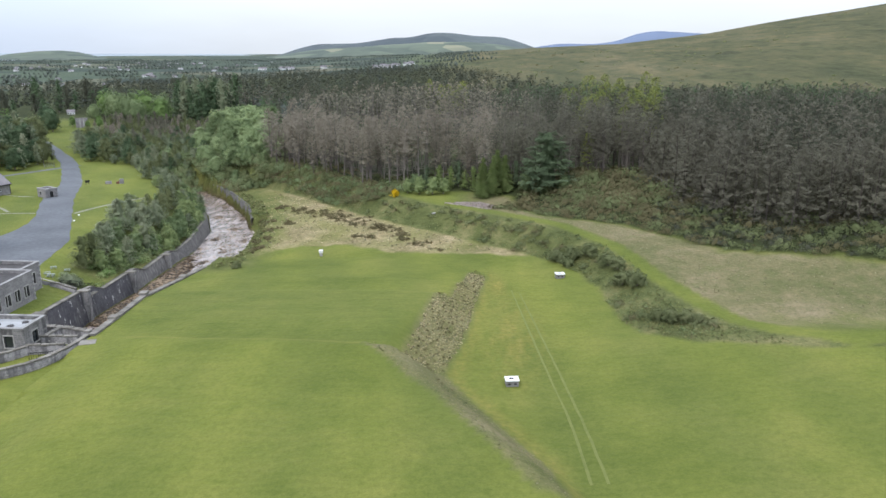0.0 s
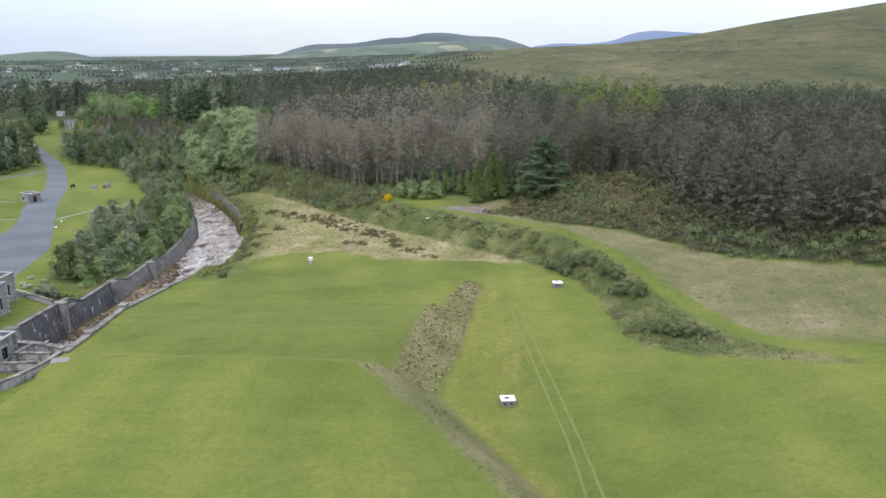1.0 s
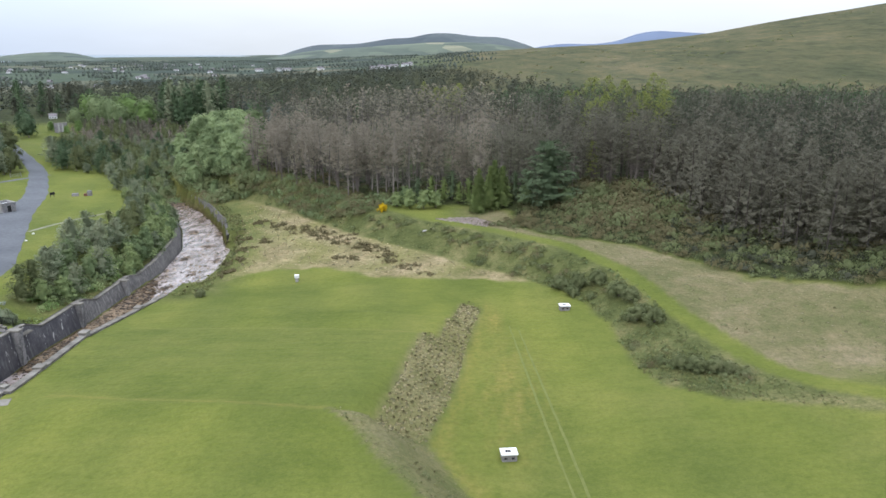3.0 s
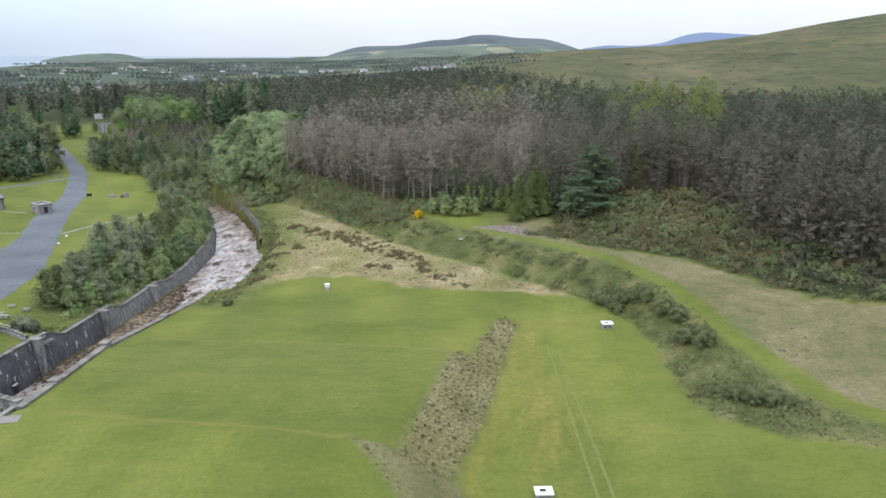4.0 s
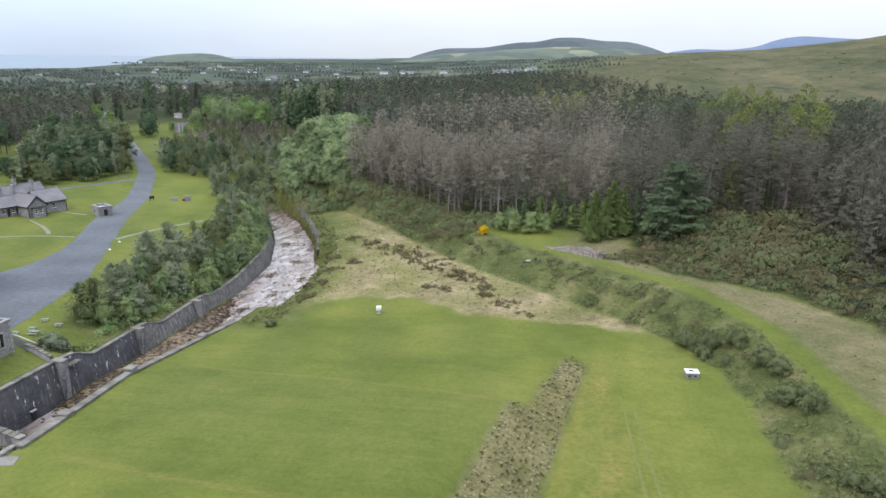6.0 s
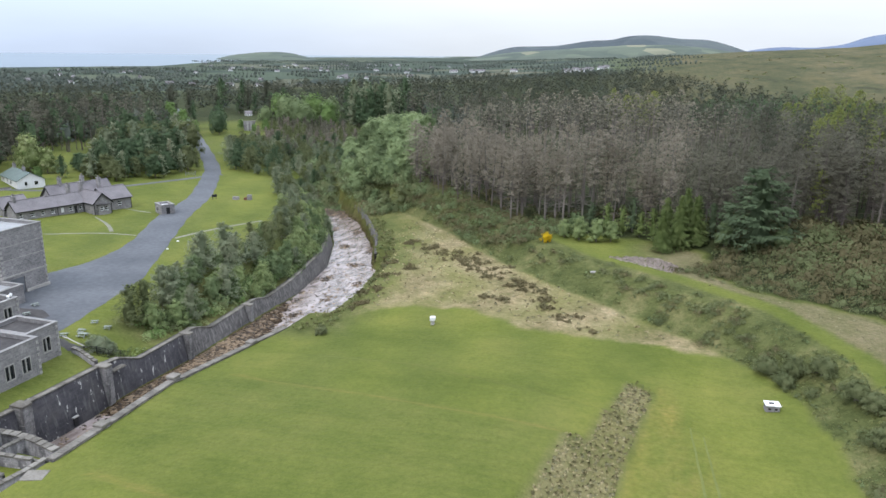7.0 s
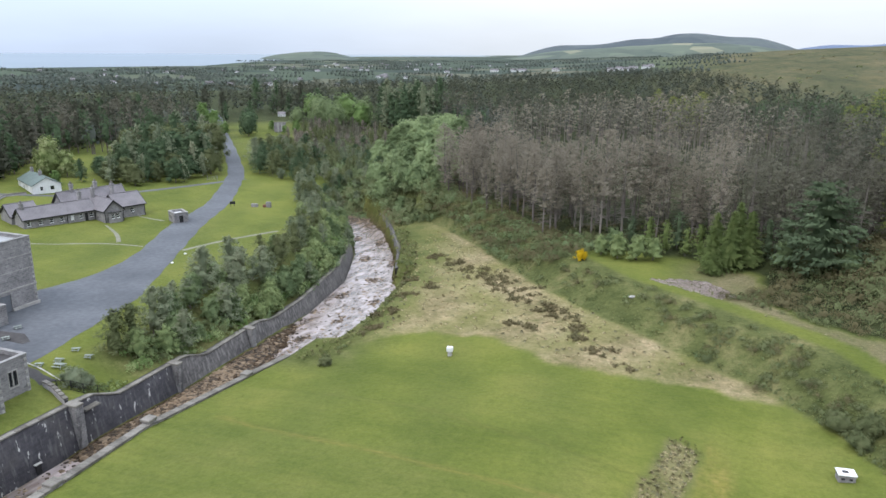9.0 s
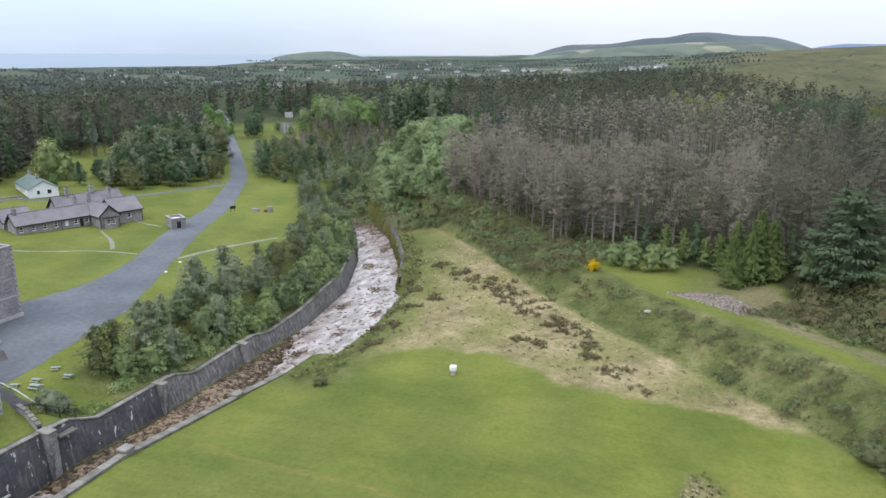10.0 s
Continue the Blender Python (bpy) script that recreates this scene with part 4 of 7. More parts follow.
left_wall, _ = wall_run("retaining_wall_left", LEFT, 99, 136, WALL_TOP, lambda y: float(bed(y)) - 1.0, 2.4, -1, M_WETWALL, lean=1.2)
wall_run("retaining_wall_bend", LEFT, 136, 262, WALL_TOP, lambda y: float(bed(y)) - 1.0, 2.4, -1, M_DRYWALL, lean=1.2)
right_wall, _ = wall_run("retaining_wall_right", RIGHT, 97, 151, CURB_TOP, lambda y: float(bed(y)) - 1.0, 0.95, 1, M_OLDSTONE)
FAR_TOP = ([200, 208, 216, 246, 262], [-4.6, -3.0, -2.7, -3.2, -4.5])
far_wall, _ = wall_run("retaining_wall_far", RIGHT, 203, 262, FAR_TOP, lambda y: float(bed(y)) - 1.0, 0.8, 1, M_DRYWALL)
for y, top, wide in ((106, 2.75, 1.4), (118.8, 2.35, 1.15), (136, 0.55, 1.0), (155, -1.25, 1.0)):
    pilaster(left_wall, np.interp(y, [p[1] for p in LEFT], [p[0] for p in LEFT]) - 0.75, y, float(bed(y)) - 0.5, top, wide, 0.8, 90)
for y, top in ((105.0, 3.0), (120.0, 1.85), (141.0, -1.7)):
    bm = block(bmesh.new(), -0.55, -0.6, top - 1.4, 0.55, 0.6, top - 0.35, 0.04)
    p = part("pier", bm, M_STONE, right_wall)
    p.matrix_world = pose(np.interp(y, [q[1] for q in RIGHT], [q[0] for q in RIGHT]) + 0.4, y, 0)
    part("cap", block(bmesh.new(), -0.68, -0.72, top - 0.35, 0.68, 0.72, top, 0.07), M_COPING, p)
face = np.interp(112.8, [p[1] for p in LEFT], [p[0] for p in LEFT]) - 0.18
part("outlet", block(bmesh.new(), face - 0.8, 112.4, -3.5, face + 0.05, 113.1, -2.3, 0.03), M_DARK, left_wall, "dark drain outlet")
part("outlet_lip", block(bmesh.new(), face - 0.8, 112.3, -2.297, face + 0.12, 113.2, -2.15, 0.02), M_QUOIN, left_wall, "pale stone lip over a drain")
grating = bmesh.new()
for k in range(9):
    block(grating, face - 1.2, 119.9 + k * 0.25, 0.95, face + 0.1, 120.08 + k * 0.25, 1.03)
for x in (-0.9, 0.02):
    block(grating, face + x, 119.8, 0.85, face + x + 0.08, 122.2, 0.947)
part("grating", grating, M_COPING, left_wall, "grey steel grating on brackets")
coping(left_wall, LEFT, 99.5, 214, WALL_TOP, -1.5, 1.5, 0.72, 0.2)
coping(right_wall, RIGHT, 97.2, 150, CURB_TOP, 0.47, 1.25, 1.02, 0.26)


# ---- stone works at the head of the channel ----
def curved_wall(name, pts, top0, top1, foot, thick, material, label):
    """A low wall along a rounded plan line, with a coping of its own."""
    p = np.array(pts, float)
    for _ in range(3):
        q = [p[0]]
        for a, b in zip(p[:-1], p[1:]):
            q += [a * 0.75 + b * 0.25, a * 0.25 + b * 0.75]
        p = np.array(q + [p[-1]])
    tang = np.gradient(p, axis=0)
    tang /= np.linalg.norm(tang, axis=1)[:, None]
    side = np.stack([tang[:, 1], -tang[:, 0]], 1)
    root = thing(name, pose(0, 0, 0), label, "wall")
    n = len(p)
    u = np.linspace(0, 1, n)
    V = []
    for i in range(n):
        t = top0 + (top1 - top0) * u[i] - 0.22
        a, b = p[i] - side[i] * thick / 2, p[i] + side[i] * thick / 2
        V += [(*a, foot), (*a, t), (*b, t), (*b, foot)]
    idx = np.arange(4 * n).reshape(n, 4)
    F = [(idx[i, k], idx[i, (k + 1) % 4], idx[i + 1, (k + 1) % 4], idx[i + 1, k]) for i in range(n - 1) for k in range(4)]
    F += [tuple(idx[0]), tuple(idx[-1][::-1])]
    finish("body", V, F, material, root)
    run = np.concatenate([[0], np.cumsum(np.linalg.norm(np.diff(p, axis=0), axis=1))])
    pieces = max(1, int(run[-1] / 0.95))
    step = run[-1] / pieces
    me = stone_mesh(step - 0.07, thick + 0.12, 0.22)
    for k in range(pieces):
        c = (k + 0.5) * step
        x, y = np.interp(c, run, p[:, 0]), np.interp(c, run, p[:, 1])
        tx, ty = np.interp(c, run, tang[:, 0]), np.interp(c, run, tang[:, 1])
        ob = new("coping_stone", me)
        ob.matrix_world = pose(x, y, top0 + (top1 - top0) * c / run[-1] - 0.22 + 0.02 * math.sin(k * 2.1), 0, 0, math.degrees(math.atan2(ty, tx)))
        ob.parent = root
    return root


curved_wall("curved_wall", [(-84, 79), (-72, 81.5), (-65.6, 84.5), (-62.6, 88), (-61.2, 93), (-61.0, 97.5)], 3.5, 2.9, 0.0, 0.5, M_OLDSTONE, "curved granite parapet wall at the edge of the lawn")
curved_wall("curved_wall", [(-84, 84.5), (-74, 86.5), (-69, 89.0), (-66.8, 92.5)], 3.5, 3.1, 0.0, 0.42, M_OLDSTONE, "curved granite wall behind a sunken passage")
curved_wall("cross_wall", [(-67.2, 92.6), (-62.0, 93.4)], 3.2, 3.2, -1.0, 0.42, M_OLDSTONE, "short granite wall across a sunken passage")
curved_wall("cross_wall", [(-69.0, 96.0), (-62.0, 96.8)], 3.2, 3.0, -1.0, 0.42, M_OLDSTONE, "short granite wall across a sunken passage")
curved_wall("cross_wall", [(-72.0, 99.4), (-66.5, 100.3), (-61.4, 99.2)], 3.3, 2.8, -4.5, 0.8, M_OLDSTONE, "granite head wall above the river channel")
curved_wall("cross_wall", [(-66.5, 96.3), (-66.3, 100.2)], 3.2, 3.0, -1.0, 0.42, M_OLDSTONE, "short granite wall beside stone steps")
railing = thing("iron_railing", pose(-65.6, 90.7, 1.2, 0, 0, 15), "dark iron railing between granite walls", "railing")
for k in range(11):
    part("bar", block(bmesh.new(), k * 0.3 - 0.03, -0.03, 0, k * 0.3 + 0.03, 0.03, 1.5), M_DARK, railing)
part("rail", block(bmesh.new(), -0.06, -0.04, 1.5, 3.06, 0.04, 1.58), M_DARK, railing)
slab = thing("stone_slab", pose(-59.4, 94.6, spot(-59.4, 94.6), 0, 0, 20), "pale flat stone slab in the grass", "slab")
part("slab", block(bmesh.new(), -1.1, -0.9, -0.2, 1.1, 0.9, 0.08, 0.03), M_COPING, slab)
steps = thing("stone_steps", pose(-64.2, 98, 0), "grey stone steps between granite walls", "steps")
for i in range(6):
    part("step", block(bmesh.new(), -1.8, -0.9 + i * 0.3, 1.0, 1.8, -0.6 + i * 0.3, 2.4 - i * 0.18, 0.02), M_COPING, steps)


# ---- buildings ----
def panel(bm, length, z0, z1, thick, openings):
    """A wall along +x from 0, its outer face at y = 0, with openings (x0, z0, x1, z1) cut through."""
    xs = sorted({0.0, length, *(v for o in openings for v in (o[0], o[2]))})
    for a, b in zip(xs[:-1], xs[1:]):
        holes = sorted((o[1], o[3]) for o in openings if o[0] <= a + 1e-6 and o[2] >= b - 1e-6)
        z = z0
        for lo, hi in [*holes, (z1, z1)]:
            if lo > z + 1e-6:
                block(bm, a, 0, z, b, thick, lo)
            z = max(z, hi)
    return bm


def wall_at(root, m, length, z0, z1, openings=(), lights=1, material=None, frame_mat=None, thick=0.4, doors=(), sash=False, door_mat=None):
    """A stone wall with windows (and doors) as parts of a building; m: its left foot, seen from outside."""
    w = part("wall", panel(bmesh.new(), length, z0, z1, thick, [*openings, *doors]), material or M_STONE, root)
    w.matrix_world = root.matrix_world @ m
    for x0, a, x1, b in openings:
        f = bmesh.new()
        block(f, x0 - 0.14, -0.05, a - 0.16, x1 + 0.14, 0.14, a, 0.015)
        block(f, x0 - 0.14, -0.04, b, x1 + 0.14, 0.14, b + 0.2, 0.015)
        block(f, x0 - 0.14, -0.03, a, x0, 0.14, b)
        block(f, x1, -0.03, a, x1 + 0.14, 0.14, b)
        for k in range(1, lights):
            c = x0 + (x1 - x0) * k / lights
            block(f, c - 0.08, 0.02, a, c + 0.08, 0.16, b)
        win = part("window", f, frame_mat or M_QUOIN, root, "dressed stone window surround")
        win.matrix_world = root.matrix_world @ m
        g = part("pane", block(bmesh.new(), x0, 0.2, a, x1, 0.24, b), M_GLASS, win, "dark window glass")
        if sash:
            f = bmesh.new()
            for p, q, r0, r1 in ((x0, x0 + 0.09, a, b), (x1 - 0.09, x1, a, b), (x0 + 0.09, x1 - 0.09, a, a + 0.12), (x0 + 0.09, x1 - 0.09, b - 0.09, b), (x0 + 0.09, x1 - 0.09, (a + b) / 2 - 0.05, (a + b) / 2 + 0.05)):
                block(f, p, 0.13, r0, q, 0.197, r1)
            block(f, x0 - 0.1, -0.08, a + 0.003, x1 + 0.1, 0.127, a + 0.07)
            part("sash", f, M_WHITE, win, "white painted sash")
    for x0, a, x1, b in doors:
        d = part("door", block(bmesh.new(), x0, 0.18, a, x1, 0.26, b), door_mat or M_DARK, root, "" if door_mat else "dark painted door")
        d.matrix_world = root.matrix_world @ m
    return w


def quoins(root, x, y, z0, z1, size=0.5):
    z, i = z0, 0
    while z < z1:
        a = size * (1.0 if i % 2 else 0.6)
        b = size * (0.6 if i % 2 else 1.0)
        part("quoin", block(bmesh.new(), x - a, y - b, z + 0.015, x + a, y + b, min(z + 0.42, z1), 0.015), M_QUOIN, root)
        z += 0.42
        i += 1


def flat_block(root, x0, y0, x1, y1, z0, z1, roof, east=(), north=(), south=(), lights=2, doors=(), walls=None, door_mat=None):
    """A flat-roofed stone block: four walls, parapet coping, roof sheet."""
    wall_at(root, pose(x1, y0, 0, 0, 0, 90), y1 - y0, z0, z1, east, lights, material=walls, doors=doors, door_mat=door_mat)
    wall_at(root, pose(x1 - 0.4, y1, 0, 0, 0, 180), x1 - x0 - 0.8, z0, z1, north, lights, material=walls)
    wall_at(root, pose(x0, y1, 0, 0, 0, 270), y1 - y0, z0, z1, (), lights)
    wall_at(root, pose(x0 + 0.4, y0, 0, 0, 0, 0), x1 - x0 - 0.8, z0, z1, south, lights, material=walls)
    part("roof", block(bmesh.new(), x0 + 0.42, y0 + 0.42, z1 - 0.6, x1 - 0.42, y1 - 0.42, z1 - 0.4), roof, root, "flat roof sheet")
    c = bmesh.new()
    for a, b, p, q in ((x0 - 0.08, y0 - 0.08, x0 + 0.45, y1 + 0.08), (x1 - 0.45, y0 - 0.08, x1 + 0.08, y1 + 0.08), (x0 + 0.45, y0 - 0.08, x1 - 0.45, y0 + 0.45), (x0 + 0.45, y1 - 0.45, x1 - 0.45, y1 + 0.08)):
        block(c, a, b, z1 + 0.003, p, q, z1 + 0.2, 0.03)
    part("parapet_coping", c, M_PARAPET, root, "dressed stone parapet coping")


annex = thing("works_building", pose(0, 0, 0), "single-storey granite works building with flat felt roof", "building")
ew = [(y - 95.0 - 0.6, 3.1, y - 95.0 + 0.6, 4.95) for y in (99.8, 102.4, 105.0, 107.5, 109.95, 112.4)]
flat_block(annex, -88, 95, -79, 114.6, 1.6, 6.95, M_FELT, ew)
flat_block(annex, -88, 114.62, -81, 119.8, 1.6, 6.95, M_FELT, [(2.5, 3.6, 3.6, 5.5)])
for x, y in ((-79.25, 114.35), (-81.25, 119.55)):
    quoins(annex, x, y, 1.6, 6.9, 0.34)
annex2 = thing("works_building", pose(0, 0, 0), "taller granite works block with flat roof", "building")
flat_block(annex2, -101, 118.9, -90.8, 122.8, 1.8, 8.4, M_FELT, [(1.4, 5.8, 2.6, 7.4)])
quoins(annex2, -91.05, 122.55, 1.8, 8.35, 0.34)
for i, (x, y) in enumerate(((-91.2, 121.6), (-91.6, 122.4))):
    lamp = thing("roof_vent", pose(x, y, 8.6), "small white vent standing on a stone parapet", "vent", "vents on the works roof")
    bm = bmesh.new()
    bmesh.ops.create_cone(bm, cap_ends=True, segments=10, radius1=0.16, radius2=0.16, depth=0.35, matrix=pose(0, 0, 0.175))
    bmesh.ops.create_cone(bm, cap_ends=True, segments=10, radius1=0.28, radius2=0.05, depth=0.18, matrix=pose(0, 0, 0.44))
    part("cowl", bm, M_WHITE, lamp)

tower = thing("valve_tower", pose(0, 0, 0), "square granite tower with pale flat roof", "tower")
flat_block(tower, -116.6, 134.9, -107.4, 143.8, 2.0, 13.6, M_PALEROOF, doors=[(1.3, 2.0, 4.2, 5.2)], door_mat=M_BLUEDOOR)
for x, y in ((-107.65, 135.15), (-107.65, 143.55), (-116.35, 135.15)):
    quoins(tower, x, y, 2.0, 13.5, 0.36)
for z, h, o in ((5.7, 0.25, 0.12), (8.6, 0.12, 0.04), (10.9, 0.12, 0.04)):
    bm = bmesh.new()
    block(bm, -107.4, 134.9 - o, z, -107.4 + o, 143.8 + o, z + h)
    block(bm, -116.6, 134.9 - o, z, -107.4 - 0.003, 134.9, z + h)
    part("string_course", bm, M_QUOIN, tower, "dressed stone band")
for y0, y1 in ((134.7, 136.19), (139.11, 144.0)):
    part("plinth", block(bmesh.new(), -107.4, y0, 1.6, -107.15, y1, 2.85, 0.03), M_QUOIN, tower, "dressed stone plinth")
bm = bmesh.new()
for x in (-110.6, -110.2):
    bmesh.ops.create_cone(bm, cap_ends=True, segments=8, radius1=0.05, radius2=0.05, depth=11.5, matrix=pose(x, 134.6, 8.2))
for k in range(28):
    bmesh.ops.create_cone(bm, cap_ends=True, segments=6, radius1=0.025, radius2=0.025, depth=0.4, matrix=pose(-110.4, 134.6, 2.8 + k * 0.4, 0, 90, 0))
part("ladder", bm, M_METAL, tower, "dark steel wall ladder")
low = thing("works_building", pose(0, 0, 0), "low flat-roofed granite lean-to beside the tower", "building")
flat_block(low, -112, 126.4, -103.0, 134.7, 2.0, 5.4, M_PALEROOF)

hut = thing("stone_hut", pose(0, 0, 0), "small granite hut with pale flat roof", "hut")
flat_block(hut, -75.4, 92.6, -67.2, 98.0, 1.2, 5.35, M_PALEROOF, [(1.9, 2.6, 3.2, 4.3)], south=[(4.9, 2.6, 6.2, 4.3)], lights=1, walls=M_OLDSTONE)
for x, y in ((-72.6, 95.2), (-70.4, 94.8), (-69.2, 96.4)):
    lid = thing("roof_hatch", pose(x, y, 4.952), "round dark hatch lid on a flat roof", "hatch", "hatches on the hut roof")
    bm = bmesh.new()
    bmesh.ops.create_cone(bm, cap_ends=True, segments=20, radius1=0.5, radius2=0.46, depth=0.1, matrix=pose(0, 0, 0.05))
    part("lid", bm, M_FELT, lid)

kiosk = thing("roadside_kiosk", pose(-129.4, 203.6, spot(-129, 203) - 0.6, 0, 0, -32), "small granite roadside building with flat white roof", "kiosk")
flat_block(kiosk, -2.3, -1.7, 2.3, 1.7, 0, 3.0, M_WHITE, doors=[(1.2, 0.5, 2.2, 2.4)], south=[(0.9, 1.3, 1.7, 2.2)], lights=1, walls=M_STONE)
part("plinth", block(bmesh.new(), -3.0, -2.3, -0.5, 3.1, 2.3, 0.58, 0.03), M_CONCRETE, kiosk, "pale concrete apron")


# the long slate-roofed house
def gable_wing(root, u0, u1, v0, v1, eave, ridge, along_u, ends, front=(), doors=(), lights=2):
    """A wing with a pitched slate roof. u runs along the house, v to its back."""
    if v1 > v0:
        wall_at(root, pose(u0, v0, 0), u1 - u0, -0.8, eave, front, lights, frame_mat=M_STONE, doors=doors, sash=True)
    bm = bmesh.new()
    solid(bm, [(u0, v1, -0.8), (u1, v1, -0.8), (u1, v1, eave), (u0, v1, eave), (u0, v1 - 0.4, -0.8), (u1, v1 - 0.4, -0.8), (u1, v1 - 0.4, eave), (u0, v1 - 0.4, eave)],
          [(0, 1, 2, 3), (4, 5, 6, 7), (0, 1, 5, 4), (3, 2, 6, 7), (0, 3, 7, 4), (1, 2, 6, 5)])
    part("wall", bm, M_STONE, root)
    um, vm = (u0 + u1) / 2, (v0 + v1) / 2
    for k, c in enumerate((u0, u1 - 0.4)):
        bm = bmesh.new()
        if along_u:
            prof = [(v0 + 0.4, -0.8), (v1 - 0.4, -0.8), (v1 - 0.4, eave), (vm, ridge - 0.15), (v0 + 0.4, eave)]
        else:
            prof = [(v0 + 0.4, -0.8), (v1 - 0.4, -0.8), (v1 - 0.4, eave), (v0 + 0.4, eave)]
        n = len(prof)
        solid(bm, [(c, a, b) for a, b in prof] + [(c + 0.4, a, b) for a, b in prof], [tuple(range(n)), tuple(range(2 * n - 1, n - 1, -1))] + [(i, (i + 1) % n, n + (i + 1) % n, n + i) for i in range(n)])
        part("wall", bm, M_STONE, root)
    o, t = 0.35, 0.14
    if along_u:
        slopes = [[(u0 - o, v0 - o, eave - 0.1), (u1 + o, v0 - o, eave - 0.1), (u1 + o, vm, ridge), (u0 - o, vm, ridge)],
                  [(u1 + o, v1 + o, eave - 0.1), (u0 - o, v1 + o, eave - 0.1), (u0 - o, vm, ridge), (u1 + o, vm, ridge)]]
    else:
        slopes = [[(u0 - o, v1 + o, eave - 0.1), (u0 - o, v0 - o, eave - 0.1), (um, v0 - o, ridge), (um, v1 + o, ridge)],
                  [(u1 + o, v0 - o, eave - 0.1), (u1 + o, v1 + o, eave - 0.1), (um, v1 + o, ridge), (um, v0 - o, ridge)]]
    for s in slopes:
        bm = solid(bmesh.new(), s + [(x, y, z + t) for x, y, z in s], [(0, 1, 2, 3), (7, 6, 5, 4), (0, 1, 5, 4), (1, 2, 6, 5), (2, 3, 7, 6), (3, 0, 4, 7)])
        part("roof", bm, M_SLATE, root, "grey slate roof slope")
    bm = bmesh.new()
    if along_u:
        block(bm, u0 - o, vm - 0.12, ridge + t - 0.02, u1 + o, vm + 0.12, ridge + t + 0.1, 0.03)
    else:
        block(bm, um - 0.12, v0 - o, ridge + t - 0.02, um + 0.12, v1 + o, ridge + t + 0.1, 0.03)
    part("ridge_tiles", bm, M_SLATE, root)
    # dark barge boards on the free gables
    for where in ends:
        if along_u:
            c = u0 - o - 0.06 if where == "lo" else u1 + o - 0.04
            tri = [(c, v0 - o, eave - 0.32), (c, vm, ridge - 0.25), (c, v1 + o, eave - 0.32), (c, v1 + o, eave + 0.06), (c, vm, ridge + 0.16), (c, v0 - o, eave + 0.06)]
            far = [(x + 0.1, y, z) for x, y, z in tri]
        else:
            c = v0 - o - 0.06
            tri = [(u0 - o, c, eave - 0.32), (um, c, ridge - 0.25), (u1 + o, c, eave - 0.32), (u1 + o, c, eave + 0.06), (um, c, ridge + 0.16), (u0 - o, c, eave + 0.06)]
            far = [(x, y + 0.1, z) for x, y, z in tri]
        bm = solid(bmesh.new(), tri + far, [(0, 1, 4, 5), (1, 2, 3, 4), (6, 7, 10, 11), (7, 8, 9, 10), (0, 1, 7, 6), (1, 2, 8, 7), (5, 4, 10, 11), (4, 3, 9, 10), (0, 5, 11, 6), (2, 3, 9, 8)])
        part("barge_board", bm, M_DARK, root, "dark painted barge boards")
        if not along_u:
            bm = solid(bmesh.new(), [(u0, v0, eave), (u1, v0, eave), (um, v0, ridge - 0.15), (u0, v0 + 0.4, eave), (u1, v0 + 0.4, eave), (um, v0 + 0.4, ridge - 0.15)], [(0, 1, 2), (5, 4, 3), (0, 1, 4, 3), (1, 2, 5, 4), (2, 0, 3, 5)])
            part("gable", bm, M_STONE, root)
    bm = block(bmesh.new(), u0, v0 - o - 0.09, eave - 0.24, u1, v0 - o + 0.02, eave - 0.02) if along_u else block(bmesh.new(), u0 - o - 0.09, v0, eave - 0.24, u0 - o + 0.02, v1, eave - 0.02)
    part("gutter", bm, M_DARK, root, "dark gutter board")


def chimney(root, u, v, z0, z1, n=2):
    bm = bmesh.new()
    block(bm, u - 0.34, v - 0.58, z0, u + 0.34, v + 0.58, z1 - 0.22, 0.02)
    block(bm, u - 0.42, v - 0.66, z1 - 0.22, u + 0.42, v + 0.66, z1, 0.04)
    c = part("chimney", bm, M_STONE, root, "granite chimney stack")
    for k in range(n):
        bm = bmesh.new()
        bmesh.ops.create_cone(bm, cap_ends=True, segments=10, radius1=0.16, radius2=0.12, depth=0.6, matrix=pose(u, v - 0.3 + 0.6 * k / max(1, n - 1), z1 + 0.28))
        part("pot", bm, M_COPING, c, "weathered chimney pot")


HOUSE_TURN = 90 - 20
house = thing("stone_house", pose(-153.5, 180.0, 2.0, 0, 0, HOUSE_TURN), "long granite house with grey slate roofs and chimneys", "house")
fw = [(u - 0.42, 0.8, u + 0.42, 1.95) for u in (1.1, 3.7, 6.2, 8.6, 13.1, 15.6)]
gable_wing(house, 0, 16.4, 0, 5.6, 2.45, 4.7, True, ("lo",), fw, [(13.95, -0.2, 14.75, 1.95)], 1)
part("panel", block(bmesh.new(), 10.6, -0.05, 0.7, 11.3, 0.0, 1.9, 0.01), M_WHITE, house, "white painted blind window")
for u, v, top in ((9.75, -0.1, 2.3), (16.4, -0.1, 2.3), (16.62, -5.1, 2.4), (21.1, -5.1, 2.4), (28.1, -2.3, 2.4)):
    part("downpipe", block(bmesh.new(), u - 0.06, v - 0.06, -0.8, u + 0.06, v + 0.06, top, 0.02), M_DARK, house, "dark downpipe")
yard = bmesh.new()
block(yard, 5.62, 5.62, -0.8, 11.48, 11.0, 2.3)
for a, b, c, d in ((5.62, 10.7, 11.48, 11.0), (5.62, 5.62, 5.9, 10.7), (11.2, 5.62, 11.48, 10.7)):
    block(yard, a, b, 2.303, c, d, 2.75)
part("flat_roof", yard, M_FELT, house, "dark flat roof with a low upstand")
wall_at(house, pose(17.4, -5.8, 0), 2.9, -0.8, 2.15, [(0.5, 0.75, 1.25, 1.9), (1.65, 0.75, 2.4, 1.9)], 1, frame_mat=M_STONE, sash=True)
